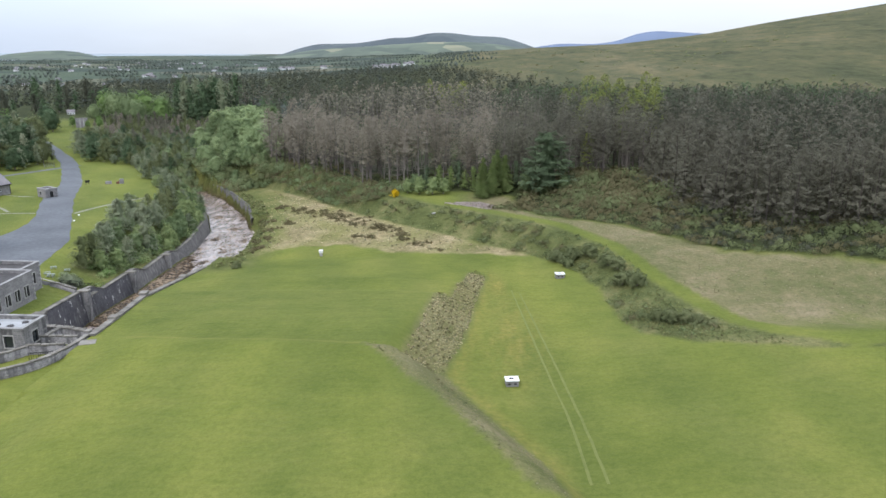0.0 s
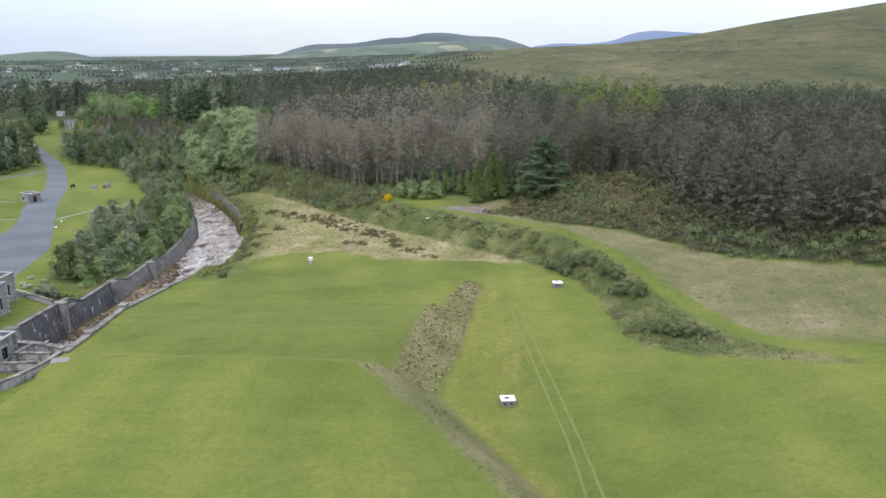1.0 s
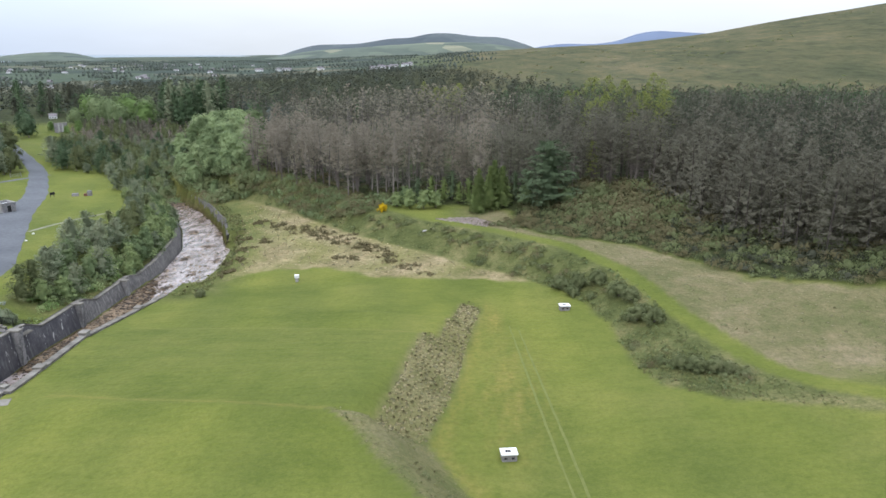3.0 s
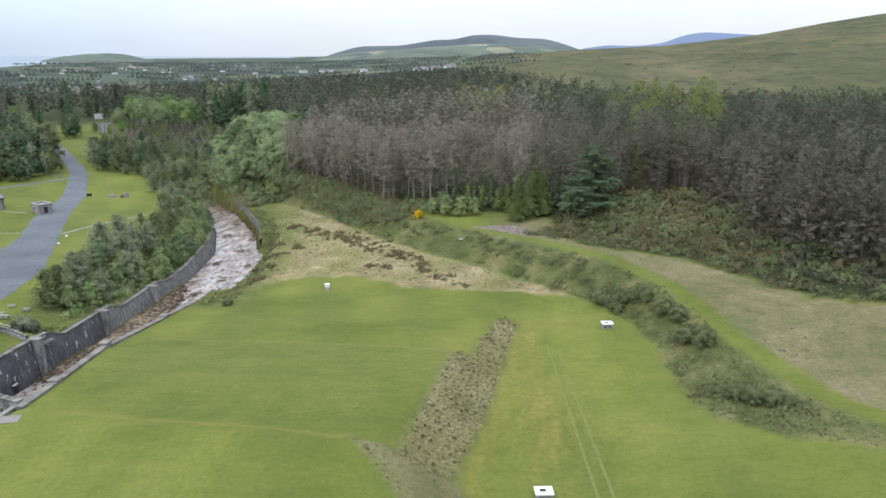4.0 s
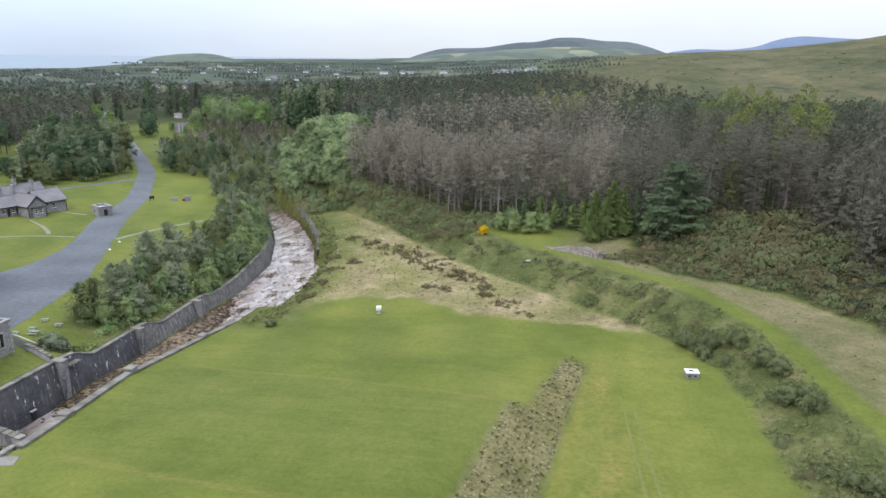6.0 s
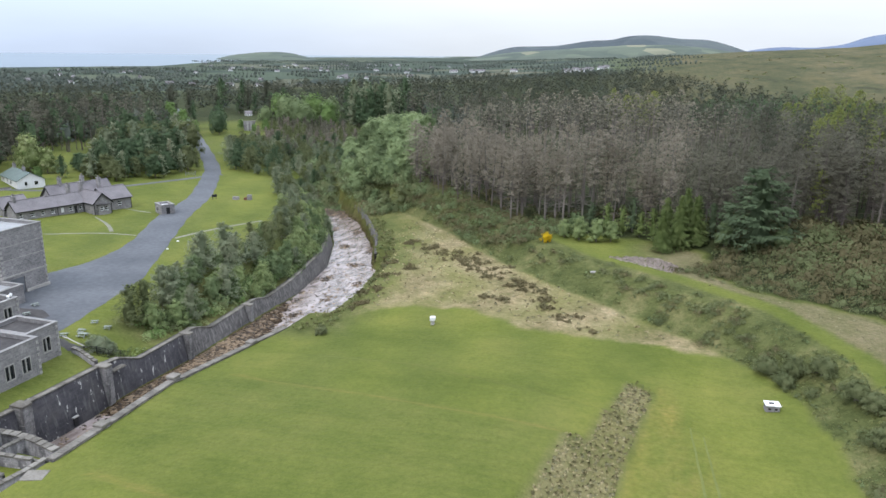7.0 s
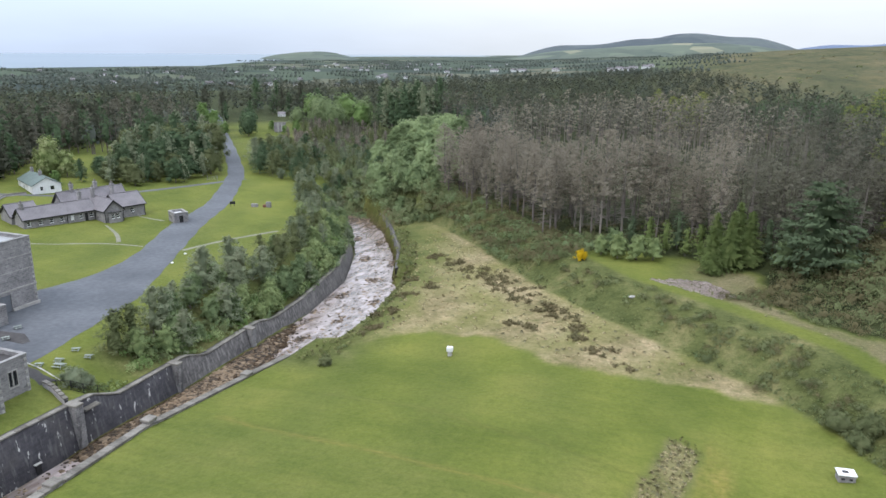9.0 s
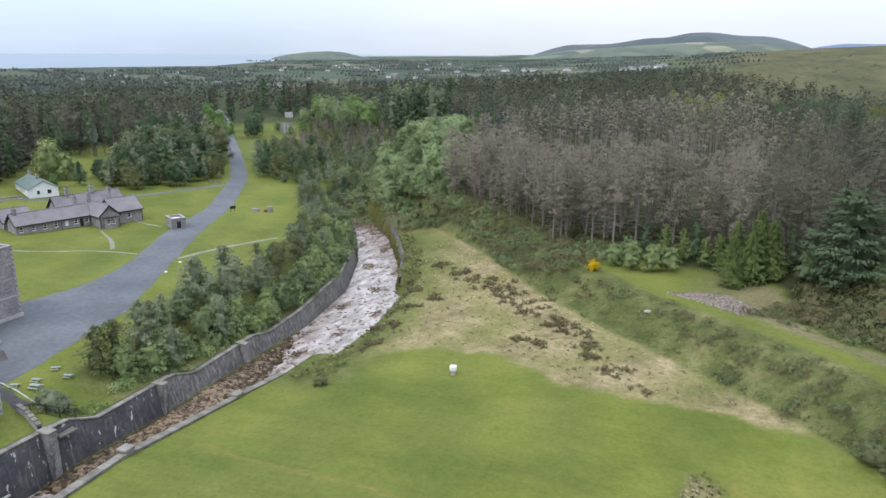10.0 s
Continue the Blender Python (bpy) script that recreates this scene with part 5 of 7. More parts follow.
for u in (17.4, 19.9):
    part("wall", block(bmesh.new(), u, -5.4, -0.8, u + 0.4, -5.003, 2.15), M_STONE, house)
part("bay_roof", block(bmesh.new(), 17.25, -5.95, 2.153, 20.45, -5.003, 2.32, 0.03), M_FELT, house, "dark lead bay roof")
gable_wing(house, -0.6, 5.6, 5.62, 12.4, 2.45, 4.9, True, ("lo",))
gable_wing(house, 16.5, 21.2, -5.0, 6.0, 2.6, 5.1, False, ("lo",), (), (), 1)
gable_wing(house, 11.5, 27.6, 5.62, 12.0, 3.0, 6.2, True, ("lo", "hi"))
gable_wing(house, 21.22, 28.2, -2.2, 5.4, 2.6, 5.3, True, ("hi",), [(3.2, 0.8, 4.2, 2.0)], (), 1)
for u, v, z in ((0.9, 2.8, 6.0), (14.6, 3.6, 6.9), (18.4, 4.6, 7.2), (15.0, 8.8, 8.0), (21.0, 8.8, 7.9), (24.0, 6.0, 7.4)):
    chimney(house, u, v, 3.4, z)
curved_wall("garden_wall", [(-205, 176), (-190, 181), (-178.5, 186), (-178, 192), (-184, 197.5), (-187, 202.5), (-184, 206.6)], 4.3, 4.3, 1.5, 0.5, M_STONE, "low pale stone garden wall beside a cottage")
cottage = thing("white_cottage", pose(-183.2, 208.0, spot(-184, 211) - 0.1, 0, 0, math.degrees(math.atan2(6.6, 3.4))), "white rendered cottage with green sheet roof", "house")
wall_at(cottage, pose(0, 0, 0), 7.4, -1.0, 2.4, [(2.0, 0.9, 2.7, 2.0), (4.6, 0.9, 5.6, 2.0)], 1, M_WHITE, M_WHITE)
wall_at(cottage, pose(0, 16, 0, 0, 0, 270), 15.6, -1.0, 2.4, [(2.0, 0.9, 3.0, 2.0), (9.5, 0.9, 10.5, 2.0)], 1, M_WHITE, M_WHITE, doors=[(6.0, -0.1, 7.1, 2.1)])
wall_at(cottage, pose(7.4, 16, 0, 0, 0, 180), 7.4, -1.0, 2.4, (), 1, M_WHITE, M_WHITE)
wall_at(cottage, pose(7.4, 0.4, 0, 0, 0, 90), 15.2, -1.0, 2.4, (), 1, M_WHITE, M_WHITE)
for v in (0.0, 15.6):
    part("gable", solid(bmesh.new(), [(0, v, 2.4), (7.4, v, 2.4), (3.7, v, 4.3), (0, v + 0.4, 2.4), (7.4, v + 0.4, 2.4), (3.7, v + 0.4, 4.3)], [(0, 1, 2), (5, 4, 3), (0, 1, 4, 3), (1, 2, 5, 4), (2, 0, 3, 5)]), M_WHITE, cottage)
for s in ([(-0.3, -0.3, 2.3), (-0.3, 16.3, 2.3), (3.7, 16.3, 4.4), (3.7, -0.3, 4.4)], [(7.7, 16.3, 2.3), (7.7, -0.3, 2.3), (3.7, -0.3, 4.4), (3.7, 16.3, 4.4)]):
    part("roof", solid(bmesh.new(), s + [(x, y, z + 0.14) for x, y, z in s], [(0, 1, 2, 3), (7, 6, 5, 4), (0, 1, 5, 4), (1, 2, 6, 5), (2, 3, 7, 6), (3, 0, 4, 7)]), M_GREENROOF, cottage, "grey-green roof sheet")
for v in (5.5, 14.5):
    chimney(cottage, 3.7, v, 3.6, 5.6)


# ---- things on the lawns ----
def inspection_box(x, y, turn, long):
    r = thing("inspection_chamber", pose(x, y, spot(x, y), 0, 0, turn), "grey block chamber with a white slab lid on mown grass", "chamber", "chambers on the lawn")
    r.scale = (0.82, 0.82, 0.9)
    part("body", block(bmesh.new(), -long / 2, -0.75, -0.3, long / 2, 0.75, 0.85, 0.03), M_STONE, r)
    lid = part("lid", block(bmesh.new(), -long / 2 - 0.12, -0.9, 0.853, long / 2 + 0.12, 0.9, 1.02, 0.03), M_WHITE, r, "white painted slab lid")
    for u in (-0.5, 0.45):
        part("vent", block(bmesh.new(), u - 0.2, -0.78, 0.3, u + 0.2, -0.752, 0.55), M_DARK, r, "dark vent opening")
    h = part("hatch", block(bmesh.new(), -0.5, -0.3, 1.023, 0.25, 0.25, 1.06, 0.01), M_DARK, lid, "dark metal hatch")
    return r


inspection_box(0.0, 90.2, 8, 2.0)
inspection_box(11.05, 138.6, 8, 2.0)
post = thing("marker_post", pose(-40.0, 157.7, spot(-40, 157.7), 0, 0, 10), "white box on a short pale stone post", "post")
part("post", block(bmesh.new(), -0.3, -0.3, -0.2, 0.3, 0.3, 0.75, 0.03), M_CONCRETE, post)
part("box", block(bmesh.new(), -0.45, -0.4, 0.75, 0.45, 0.4, 1.4, 0.04), M_WHITE, post)


weir = thing("stone_weir", pose(-211, 373, spot(-211, 373), 0, 0, 32), "grey stone weir with two white falls of water", "weir")
part("face", block(bmesh.new(), -2.4, 0, -1, 3.3, 1.2, 4.6, 0.08), M_STONE, weir)
part("crest", block(bmesh.new(), -2.8, -0.1, 4.603, 3.7, 1.3, 4.9, 0.05), M_COPING, weir)
for x in (-0.4, 1.3):
    fall = bmesh.new()
    solid(fall, [(x - 0.3, -0.12, 4.6), (x + 0.3, -0.12, 4.6), (x + 0.4, -1.2, -0.3), (x - 0.4, -1.2, -0.3), (x - 0.3, -0.02, 4.6), (x + 0.3, -0.02, 4.6), (x + 0.4, -0.02, -0.3), (x - 0.4, -0.02, -0.3)], [(0, 1, 2, 3), (7, 6, 5, 4), (0, 4, 5, 1), (1, 5, 6, 2), (2, 6, 7, 3), (3, 7, 4, 0)])
    part("waterfall", fall, M_CONCRETE, weir, "white falling water")


def boulder(name, x, y, size, material, label):
    bm = bmesh.new()
    bmesh.ops.create_icosphere(bm, subdivisions=2, radius=1)
    for v in bm.verts:
        k = 1 + 0.28 * noise.noise(v.co * 1.3 + Vector((x, y, 0)))
        v.co = Vector((v.co.x * size[0], v.co.y * size[1], max(v.co.z, -0.35) * size[2])) * k
    r = thing(name, pose(x, y, spot(x, y) + 0.3 * size[2], 0, 0, 25), label, "rock")
    part("rock", bm, material, r)


boulder("pale_boulder", -16.2, 181.4, (0.62, 0.32, 0.28), M_CONCRETE, "pale bare boulder lying on the grassy bank")
pier = thing("seat_wall", pose(-121, 227.0, spot(-121, 227), 0, 0, 15), "low granite seat wall with a red stone end", "wall")
part("wall", block(bmesh.new(), -3.0, -0.4, -0.3, -1.2, 0.4, 0.9, 0.08), M_STONE, pier)
part("wall", block(bmesh.new(), 1.2, -0.35, -0.3, 2.5, 0.45, 1.5, 0.08), M_STONE, pier)
part("end_block", block(bmesh.new(), 0.3, -0.4, -0.3, 1.18, 0.4, 0.7, 0.06), M_RUSTRED, pier, "red sandstone block")
sign = thing("information_board", pose(-128.8, 224.4, spot(-128.8, 224.4), 0, 0, 60), "dark wooden notice board on two posts", "sign")
for x in (-0.5, 0.5):
    part("post", block(bmesh.new(), x - 0.06, -0.06, -0.3, x + 0.06, 0.06, 1.5), M_DARK, sign)
part("board", block(bmesh.new(), -0.75, -0.1, 0.7, 0.75, -0.062, 1.45, 0.01), M_DARK, sign)
gate = thing("road_gate", pose(-158.5, 254.0, spot(-158.5, 254), 0, 0, 25), "pale blue-grey steel gate beside the road", "gate")
for x in (-1.6, 1.6):
    part("post", block(bmesh.new(), x - 0.1, -0.1, -0.3, x + 0.1, 0.1, 1.5, 0.02), M_METAL, gate)
for z in (0.3, 0.7, 1.1):
    part("rail", block(bmesh.new(), -1.6, -0.04, z, 1.6, 0.04, z + 0.1), M_METAL, gate)
for x, y in ((-106.6, 178.6), (-104.2, 172.0)):
    boulder("kerb_stone", x, y, (0.3, 0.25, 0.22), M_WHITE, "small white-painted stone on the verge")


def picnic_table():
    r = thing("picnic_table", pose(0, 0, 0), "weathered pale timber picnic table with fixed benches", "table", "picnic tables")
    for k in range(5):
        part("top_board", block(bmesh.new(), -0.9, -0.37 + k * 0.15, 0.70, 0.9, -0.235 + k * 0.15, 0.745, 0.008), M_TABLE, r)
    for s in (-1, 1):
        part("bench", block(bmesh.new(), -0.9, s * 0.75 - 0.14, 0.42, 0.9, s * 0.75 + 0.14, 0.465, 0.008), M_TABLE, r)
    for x in (-0.6, 0.6):
        part("bearer", block(bmesh.new(), x - 0.03, -0.88, 0.34, x + 0.03, 0.88, 0.42), M_TABLE, r)
        for s in (-1, 1):
            leg = bmesh.new()
            solid(leg, [(x - 0.05, s * 0.55, -0.1), (x + 0.05, s * 0.55, -0.1), (x + 0.05, s * 0.67, -0.1), (x - 0.05, s * 0.67, -0.1),
                        (x - 0.05, s * 0.2, 0.7), (x + 0.05, s * 0.2, 0.7), (x + 0.05, s * 0.32, 0.7), (x - 0.05, s * 0.32, 0.7)],
                  [(0, 1, 2, 3), (4, 5, 6, 7), (0, 1, 5, 4), (1, 2, 6, 5), (2, 3, 7, 6), (3, 0, 4, 7)])
            part("leg", leg, M_TABLE, r)
    return r


tables = [(-83.0, 125.8, 10), (-84.4, 127.1, 14), (-85.3, 130.7, 30), (-82.3, 130.0, 20), (-99.9, 133.7, 70), (-97.6, 129.8, 60), (-85.5, 124.9, 25)]
first = picnic_table()
x, y, a = tables[0]
first.matrix_world = pose(x, y, spot(x, y) + (0.0 if x > -86 else 0.12), 0, 0, a) @ Matrix.Scale(0.78, 4)
for x, y, a in tables[1:]:
    copy_thing(first, pose(x, y, spot(x, y) + (0.0 if x > -86 else 0.12), 0, 0, a) @ Matrix.Scale(0.78, 4))

# mesh fence round the head of the channel wall, and a low wall down to it
curved_wall("low_wall", [(-80.4, 121.2), (-78.4, 120.8), (-76.6, 120.0), (-74.6, 119.2)], 3.0, 2.5, 0.6, 0.45, M_STONE, "low granite wall between a yard and the channel")
fence = thing("mesh_fence", pose(0, 0, 0), "dark steel mesh fence beside a shrub", "fence")
FENCE = [(-78.6, 121.4), (-77.6, 122.6), (-76.2, 123.2), (-75.4, 124.6), (-74.8, 126.0)]
for (ax, ay), (bx, by) in zip(FENCE[:-1], FENCE[1:]):
    turn = math.degrees(math.atan2(by - ay, bx - ax))
    L = math.hypot(bx - ax, by - ay)
    za, zb = spot(ax, ay), spot(bx, by)
    p = part("post", block(bmesh.new(), -0.04, -0.04, -0.4, 0.04, 0.04, 1.35), M_DARK, fence)
    p.matrix_world = pose(ax, ay, za)
    bm = bmesh.new()
    for k in range(1, 12):
        u = k / 12
        block(bm, u * L - 0.012, -0.012, (zb - za) * u, u * L + 0.012, 0.012, (zb - za) * u + 1.3)
    for h in (0.05, 0.65, 1.28):
        solid(bm, [(0, -0.015, h), (L, -0.015, h + zb - za), (L, -0.015, h + 0.04 + zb - za), (0, -0.015, h + 0.04), (0, 0.015, h), (L, 0.015, h + zb - za), (L, 0.015, h + 0.04 + zb - za), (0, 0.015, h + 0.04)],
              [(0, 1, 2, 3), (7, 6, 5, 4), (0, 1, 5, 4), (2, 3, 7, 6), (1, 2, 6, 5), (0, 3, 7, 4)])
    p = part("mesh_panel", bm, M_DARK, fence)
    p.matrix_world = pose(ax, ay, za, 0, 0, turn)


# ---- plants ----
def unit(v):
    return v / (np.linalg.norm(v, axis=1)[:, None] + 1e-9)


def cards(P, size, rng, flat=0.0, long=1.0, along_dir=None, outward=0.9, soft=None):
    """Small pointed leaf sprays at the points P. flat: how far they lie level; long: their length to width; soft: which way the foliage faces."""
    n = len(P)
    out = unit(P - P.mean(0) * (1, 1, 0.6))
    N = rng.normal(size=(n, 3)) * 0.36 + out * outward
    N[:, 2] = np.abs(N[:, 2]) * 0.6 + 0.35 + flat * 0.9
    N = unit(N)
    T = rng.normal(size=(n, 3)) if along_dir is None else along_dir + rng.normal(size=(n, 3)) * 0.25
    T = unit(T - N * (T * N).sum(1)[:, None])
    B = np.cross(N, T)
    s = (size * 1.35 * rng.uniform(0.65, 1.35, n))[:, None]
    t, b = T * s * long, B * s
    V = np.stack([P - t * 0.45 - b * 0.42, P + t * 0.62 + N * s * 0.12, P - t * 0.25 + b * 0.5], 1)
    S = unit((out * (0.7, 0.7, 0.3) + (0, 0, 0.6) if soft is None else soft) + rng.normal(size=(n, 3)) * 0.12)
    face = np.cross(V[:, 1] - V[:, 0], V[:, 2] - V[:, 0])
    turned = (face * S).sum(1) < 0
    V[turned] = V[turned][:, [0, 2, 1]]
    V = np.concatenate([V, np.repeat(S[:, None], 3, 1)], 2)
    return V.reshape(-1, 6), np.arange(3 * n).reshape(n, 3)


def stem(points, radii, sides=6):
    """A tapered trunk or limb through points."""
    V, F = [], []
    for i, (p, r) in enumerate(zip(points, radii)):
        for k in range(sides):
            a = 2 * math.pi * k / sides
            V.append((p[0] + r * math.cos(a), p[1] + r * math.sin(a), p[2]))
    for i in range(len(points) - 1):
        for k in range(sides):
            a, b, c, d = i * sides + k, i * sides + (k + 1) % sides, (i + 1) * sides + (k + 1) % sides, (i + 1) * sides + k
            F += [(a, b, c), (a, c, d)]
    return np.array(V), np.array(F)


def join(parts):
    V, F, n = [], [], 0
    for v, f in parts:
        V.append(v)
        F.append(f + n)
        n += len(v)
    return np.concatenate(V), np.concatenate(F)


def skirts(rng, tall, wide, start, tiers, sides, power, fill, blunt):
    """The dense inside of a conifer's crown: ragged tiers of boughs, one over another."""
    V, F = [], []
    gap = tall * (1 - start) / tiers
    for w in range(tiers):
        u = (w + 0.25) / tiers
        h = tall * (start + (1 - start) * u)
        R = rng.uniform(0.72, 1.2) * fill * (wide * ((1 - u) ** power) * (0.65 + 0.35 * min(1, (u + 0.15) * 4)) + blunt * 0.8 * wide)
        cx, cy, n, a0 = rng.normal(0, 0.16) * R, rng.normal(0, 0.16) * R, len(V), rng.uniform(0, 6)
        for k in range(sides):
            a = a0 + 2 * math.pi * (k + rng.uniform(-0.35, 0.35)) / sides
            c, d = math.cos(a), math.sin(a)
            q = R * rng.uniform(0.8, 1.25) * (1.0 if k % 2 else 0.48)
            V.append((cx + q * c, cy + q * d, h + rng.uniform(-0.3, 0.12) * R * 0.6, c * 0.6, d * 0.6, 0.62))
            V.append((q * c * 0.42, q * d * 0.42, min(h + gap * 1.4, tall), c * 0.6, d * 0.6, 0.75))
        for k in range(sides):
            a, b = n + 2 * k, n + 2 * ((k + 1) % sides)
            F += [(a, b, b + 1), (a, b + 1, a + 1)]
    V = np.array(V)
    V[:, 3:] = unit(V[:, 3:])
    return V, np.array(F)


GOLD = (1 + 5 ** 0.5) / 2
KNOB = unit(np.array([(-1, GOLD, 0), (1, GOLD, 0), (-1, -GOLD, 0), (1, -GOLD, 0), (0, -1, GOLD), (0, 1, GOLD), (0, -1, -GOLD), (0, 1, -GOLD), (GOLD, 0, -1), (GOLD, 0, 1), (-GOLD, 0, -1), (-GOLD, 0, 1)]))
KNOB_FACES = np.array([(0, 11, 5), (0, 5, 1), (0, 1, 7), (0, 7, 10), (0, 10, 11), (1, 5, 9), (5, 11, 4), (11, 10, 2), (10, 7, 6), (7, 1, 8), (3, 9, 4), (3, 4, 2), (3, 2, 6), (3, 6, 8), (3, 8, 9), (4, 9, 5), (2, 4, 11), (6, 2, 10), (8, 6, 7), (9, 8, 1)])


def lump(c, r, rng, rise=0.35):
    """A rough dense clump of leaves."""
    V = KNOB * (1, 1, 0.8) * r * rng.uniform(0.7, 1.2, (12, 1)) + c
    S = unit(KNOB * (0.8, 0.8, 0.6) + (0, 0, rise) + c * (0.05, 0.05, 0))
    return np.concatenate([V, S], 1), KNOB_FACES


def conifer(rng, tall, wide, start, whorls, per, sprays, size, droop=0.15, power=0.8, ragged=0.4, flat=0.55, tiers=0, sides=8, fill=0.8, long=2.6, blunt=0.08):
    """Crown and trunk of a spruce: whorls of branches that shorten towards the tip."""
    P, D, S = [], [], []
    limbs = []
    for w in range(whorls):
        u = (w + rng.uniform(-0.3, 0.3)) / whorls
        h = tall * (start + (1 - start) * max(u, 0))
        reach = wide * ((1 - max(u, 0)) ** power) * (0.6 + 0.4 * min(1, (u + 0.15) * 4)) + blunt * wide
        for k in range(per):
            a = rng.uniform(0, 2 * math.pi)
            L = reach * rng.uniform(1 - ragged, 1 + ragged * 0.5)
            dx, dy = math.cos(a), math.sin(a)
            slope = rng.uniform(-0.1, 0.35) - droop
            s = np.sqrt(rng.uniform(0.2, 1.1, sprays))
            side = rng.normal(0, 0.13, sprays) * L
            pz = h + slope * s * L - droop * (s ** 2) * L * 0.5 + rng.normal(0, 0.10, sprays)
            P.append(np.stack([dx * s * L - dy * side, dy * s * L + dx * side, pz], 1))
            D.append(np.tile((dx, dy, slope), (sprays, 1)))
            S.append(np.tile((dx * 0.6, dy * 0.6, 0.7), (sprays, 1)))
            if u < 0.4 and k < 2 and sprays > 4:
                limbs.append(stem([(0, 0, h), (dx * L * 0.85, dy * L * 0.85, h + slope * L * 0.8)], [0.05, 0.015], 3))
    crown = cards(np.concatenate(P), size, rng, flat, long, np.concatenate(D), 0.55, np.concatenate(S))
    if tiers:
        crown = join([crown, skirts(rng, tall, wide, start, tiers, sides, power, fill, blunt)])
    bend = rng.normal(0, 0.15, 2)
    trunk = stem([(0, 0, -0.8), (bend[0] * 0.4, bend[1] * 0.4, tall * 0.4), (bend[0] * 0.6, bend[1] * 0.6, tall * 0.75), (0, 0, tall * 0.99)], [tall * 0.0125, tall * 0.0095, tall * 0.005, 0.02], 5)
    return crown, join([trunk, *limbs])


def pine(rng, tall, wide, start, boughs, sprays, size, power=2.2, long=3.2, dead=0, cores=3, fill=0.5, level=0.5, bunch=0.16):
    """A pine: level boughs of fine sprays round a slim stem, a rounded ragged top, and dead boughs below."""
    P, D, S, limbs, mass = [], [], [], [], []
    lean = rng.normal(0, 0.035 * tall, 2)

    def axis(h):
        return np.array((lean[0] * (h / tall) ** 2, lean[1] * (h / tall) ** 2, h))

    def girth(u):
        return wide * max(0.0, 1 - u ** power) ** 0.62 * (0.62 + 0.38 * min(1.0, u * 3.5)) + 0.06 * wide

    for k in range(boughs):
        u = ((k + rng.uniform(0, 1)) / boughs) ** 0.9
        a = k * 2.4 + rng.uniform(-0.6, 0.6)
        L = girth(u) * rng.uniform(0.62, 1.18)
        dx, dy = math.cos(a), math.sin(a)
        rise = 0.32 * u - 0.06 + rng.uniform(-0.12, 0.12)
        s = rng.uniform(0.3, 1.06, sprays) ** 0.7
        side = rng.normal(0, bunch, sprays) * L * s
        base = axis(tall * (start + (1 - start) * u))
        P.append(np.stack([base[0] + dx * s * L - dy * side, base[1] + dy * s * L + dx * side, base[2] + rise * s * L + rng.normal(0, 0.05 * wide, sprays)], 1))
        turn = rng.choice((-1.0, 1.0), sprays) * rng.uniform(0.3, 1.0, sprays)
        D.append(np.stack([dx * 0.5 - dy * turn, dy * 0.5 + dx * turn, np.full(sprays, rise)], 1))
        S.append(np.tile((dx * 0.62, dy * 0.62, 0.62 + 0.35 * u), (sprays, 1)))
    for k in range(cores):
        u = 0.12 + 0.78 * (k + 0.5) / cores
        q = girth(u) * fill
        c = axis(tall * (start + (1 - start) * u))
        high = tall * (1 - start) / cores * 0.62
        V = KNOB * (q, q, high) * rng.uniform(0.6, 1.2, (12, 1)) + c
        mass.append((np.concatenate([V, unit(KNOB * (0.8, 0.8, 0.3) + (0, 0, 0.1))], 1), KNOB_FACES))
    crown = join([cards(np.concatenate(P), size, rng, level, long, np.concatenate(D), 0.7, np.concatenate(S)), *mass])
    points = [axis(h) for h in (0.0, tall * 0.35, tall * 0.7, tall * 0.98)]
    points[0] = (0, 0, -0.8)
    trunk = stem(points, [tall * 0.0125 + 0.02, tall * 0.0095, tall * 0.0055, 0.02], 5)
    for k in range(dead):
        h = tall * rng.uniform(0.14, start + 0.18)
        a, L = rng.uniform(0, 2 * math.pi), wide * rng.uniform(0.35, 0.85)
        b = axis(h)
        dx, dy, drop = math.cos(a), math.sin(a), rng.uniform(-0.35, 0.15)
        tip = b + (dx * L, dy * L, drop * L)
        limbs.append((np.array([b + (0, 0, 0.05), b - (0, 0, 0.05), tip]), np.array([(0, 1, 2)])))
        mid = b + (dx * L * 0.6, dy * L * 0.6, drop * L * 0.6)
        limbs.append((np.array([mid - (0, 0, 0.04), mid + (0, 0, 0.04), mid + (dx * L * 0.4 - dy * L * 0.4, dy * L * 0.4 + dx * L * 0.4, drop * L * 0.3)]), np.array([(0, 1, 2)])))
    return crown, join([trunk, *limbs])


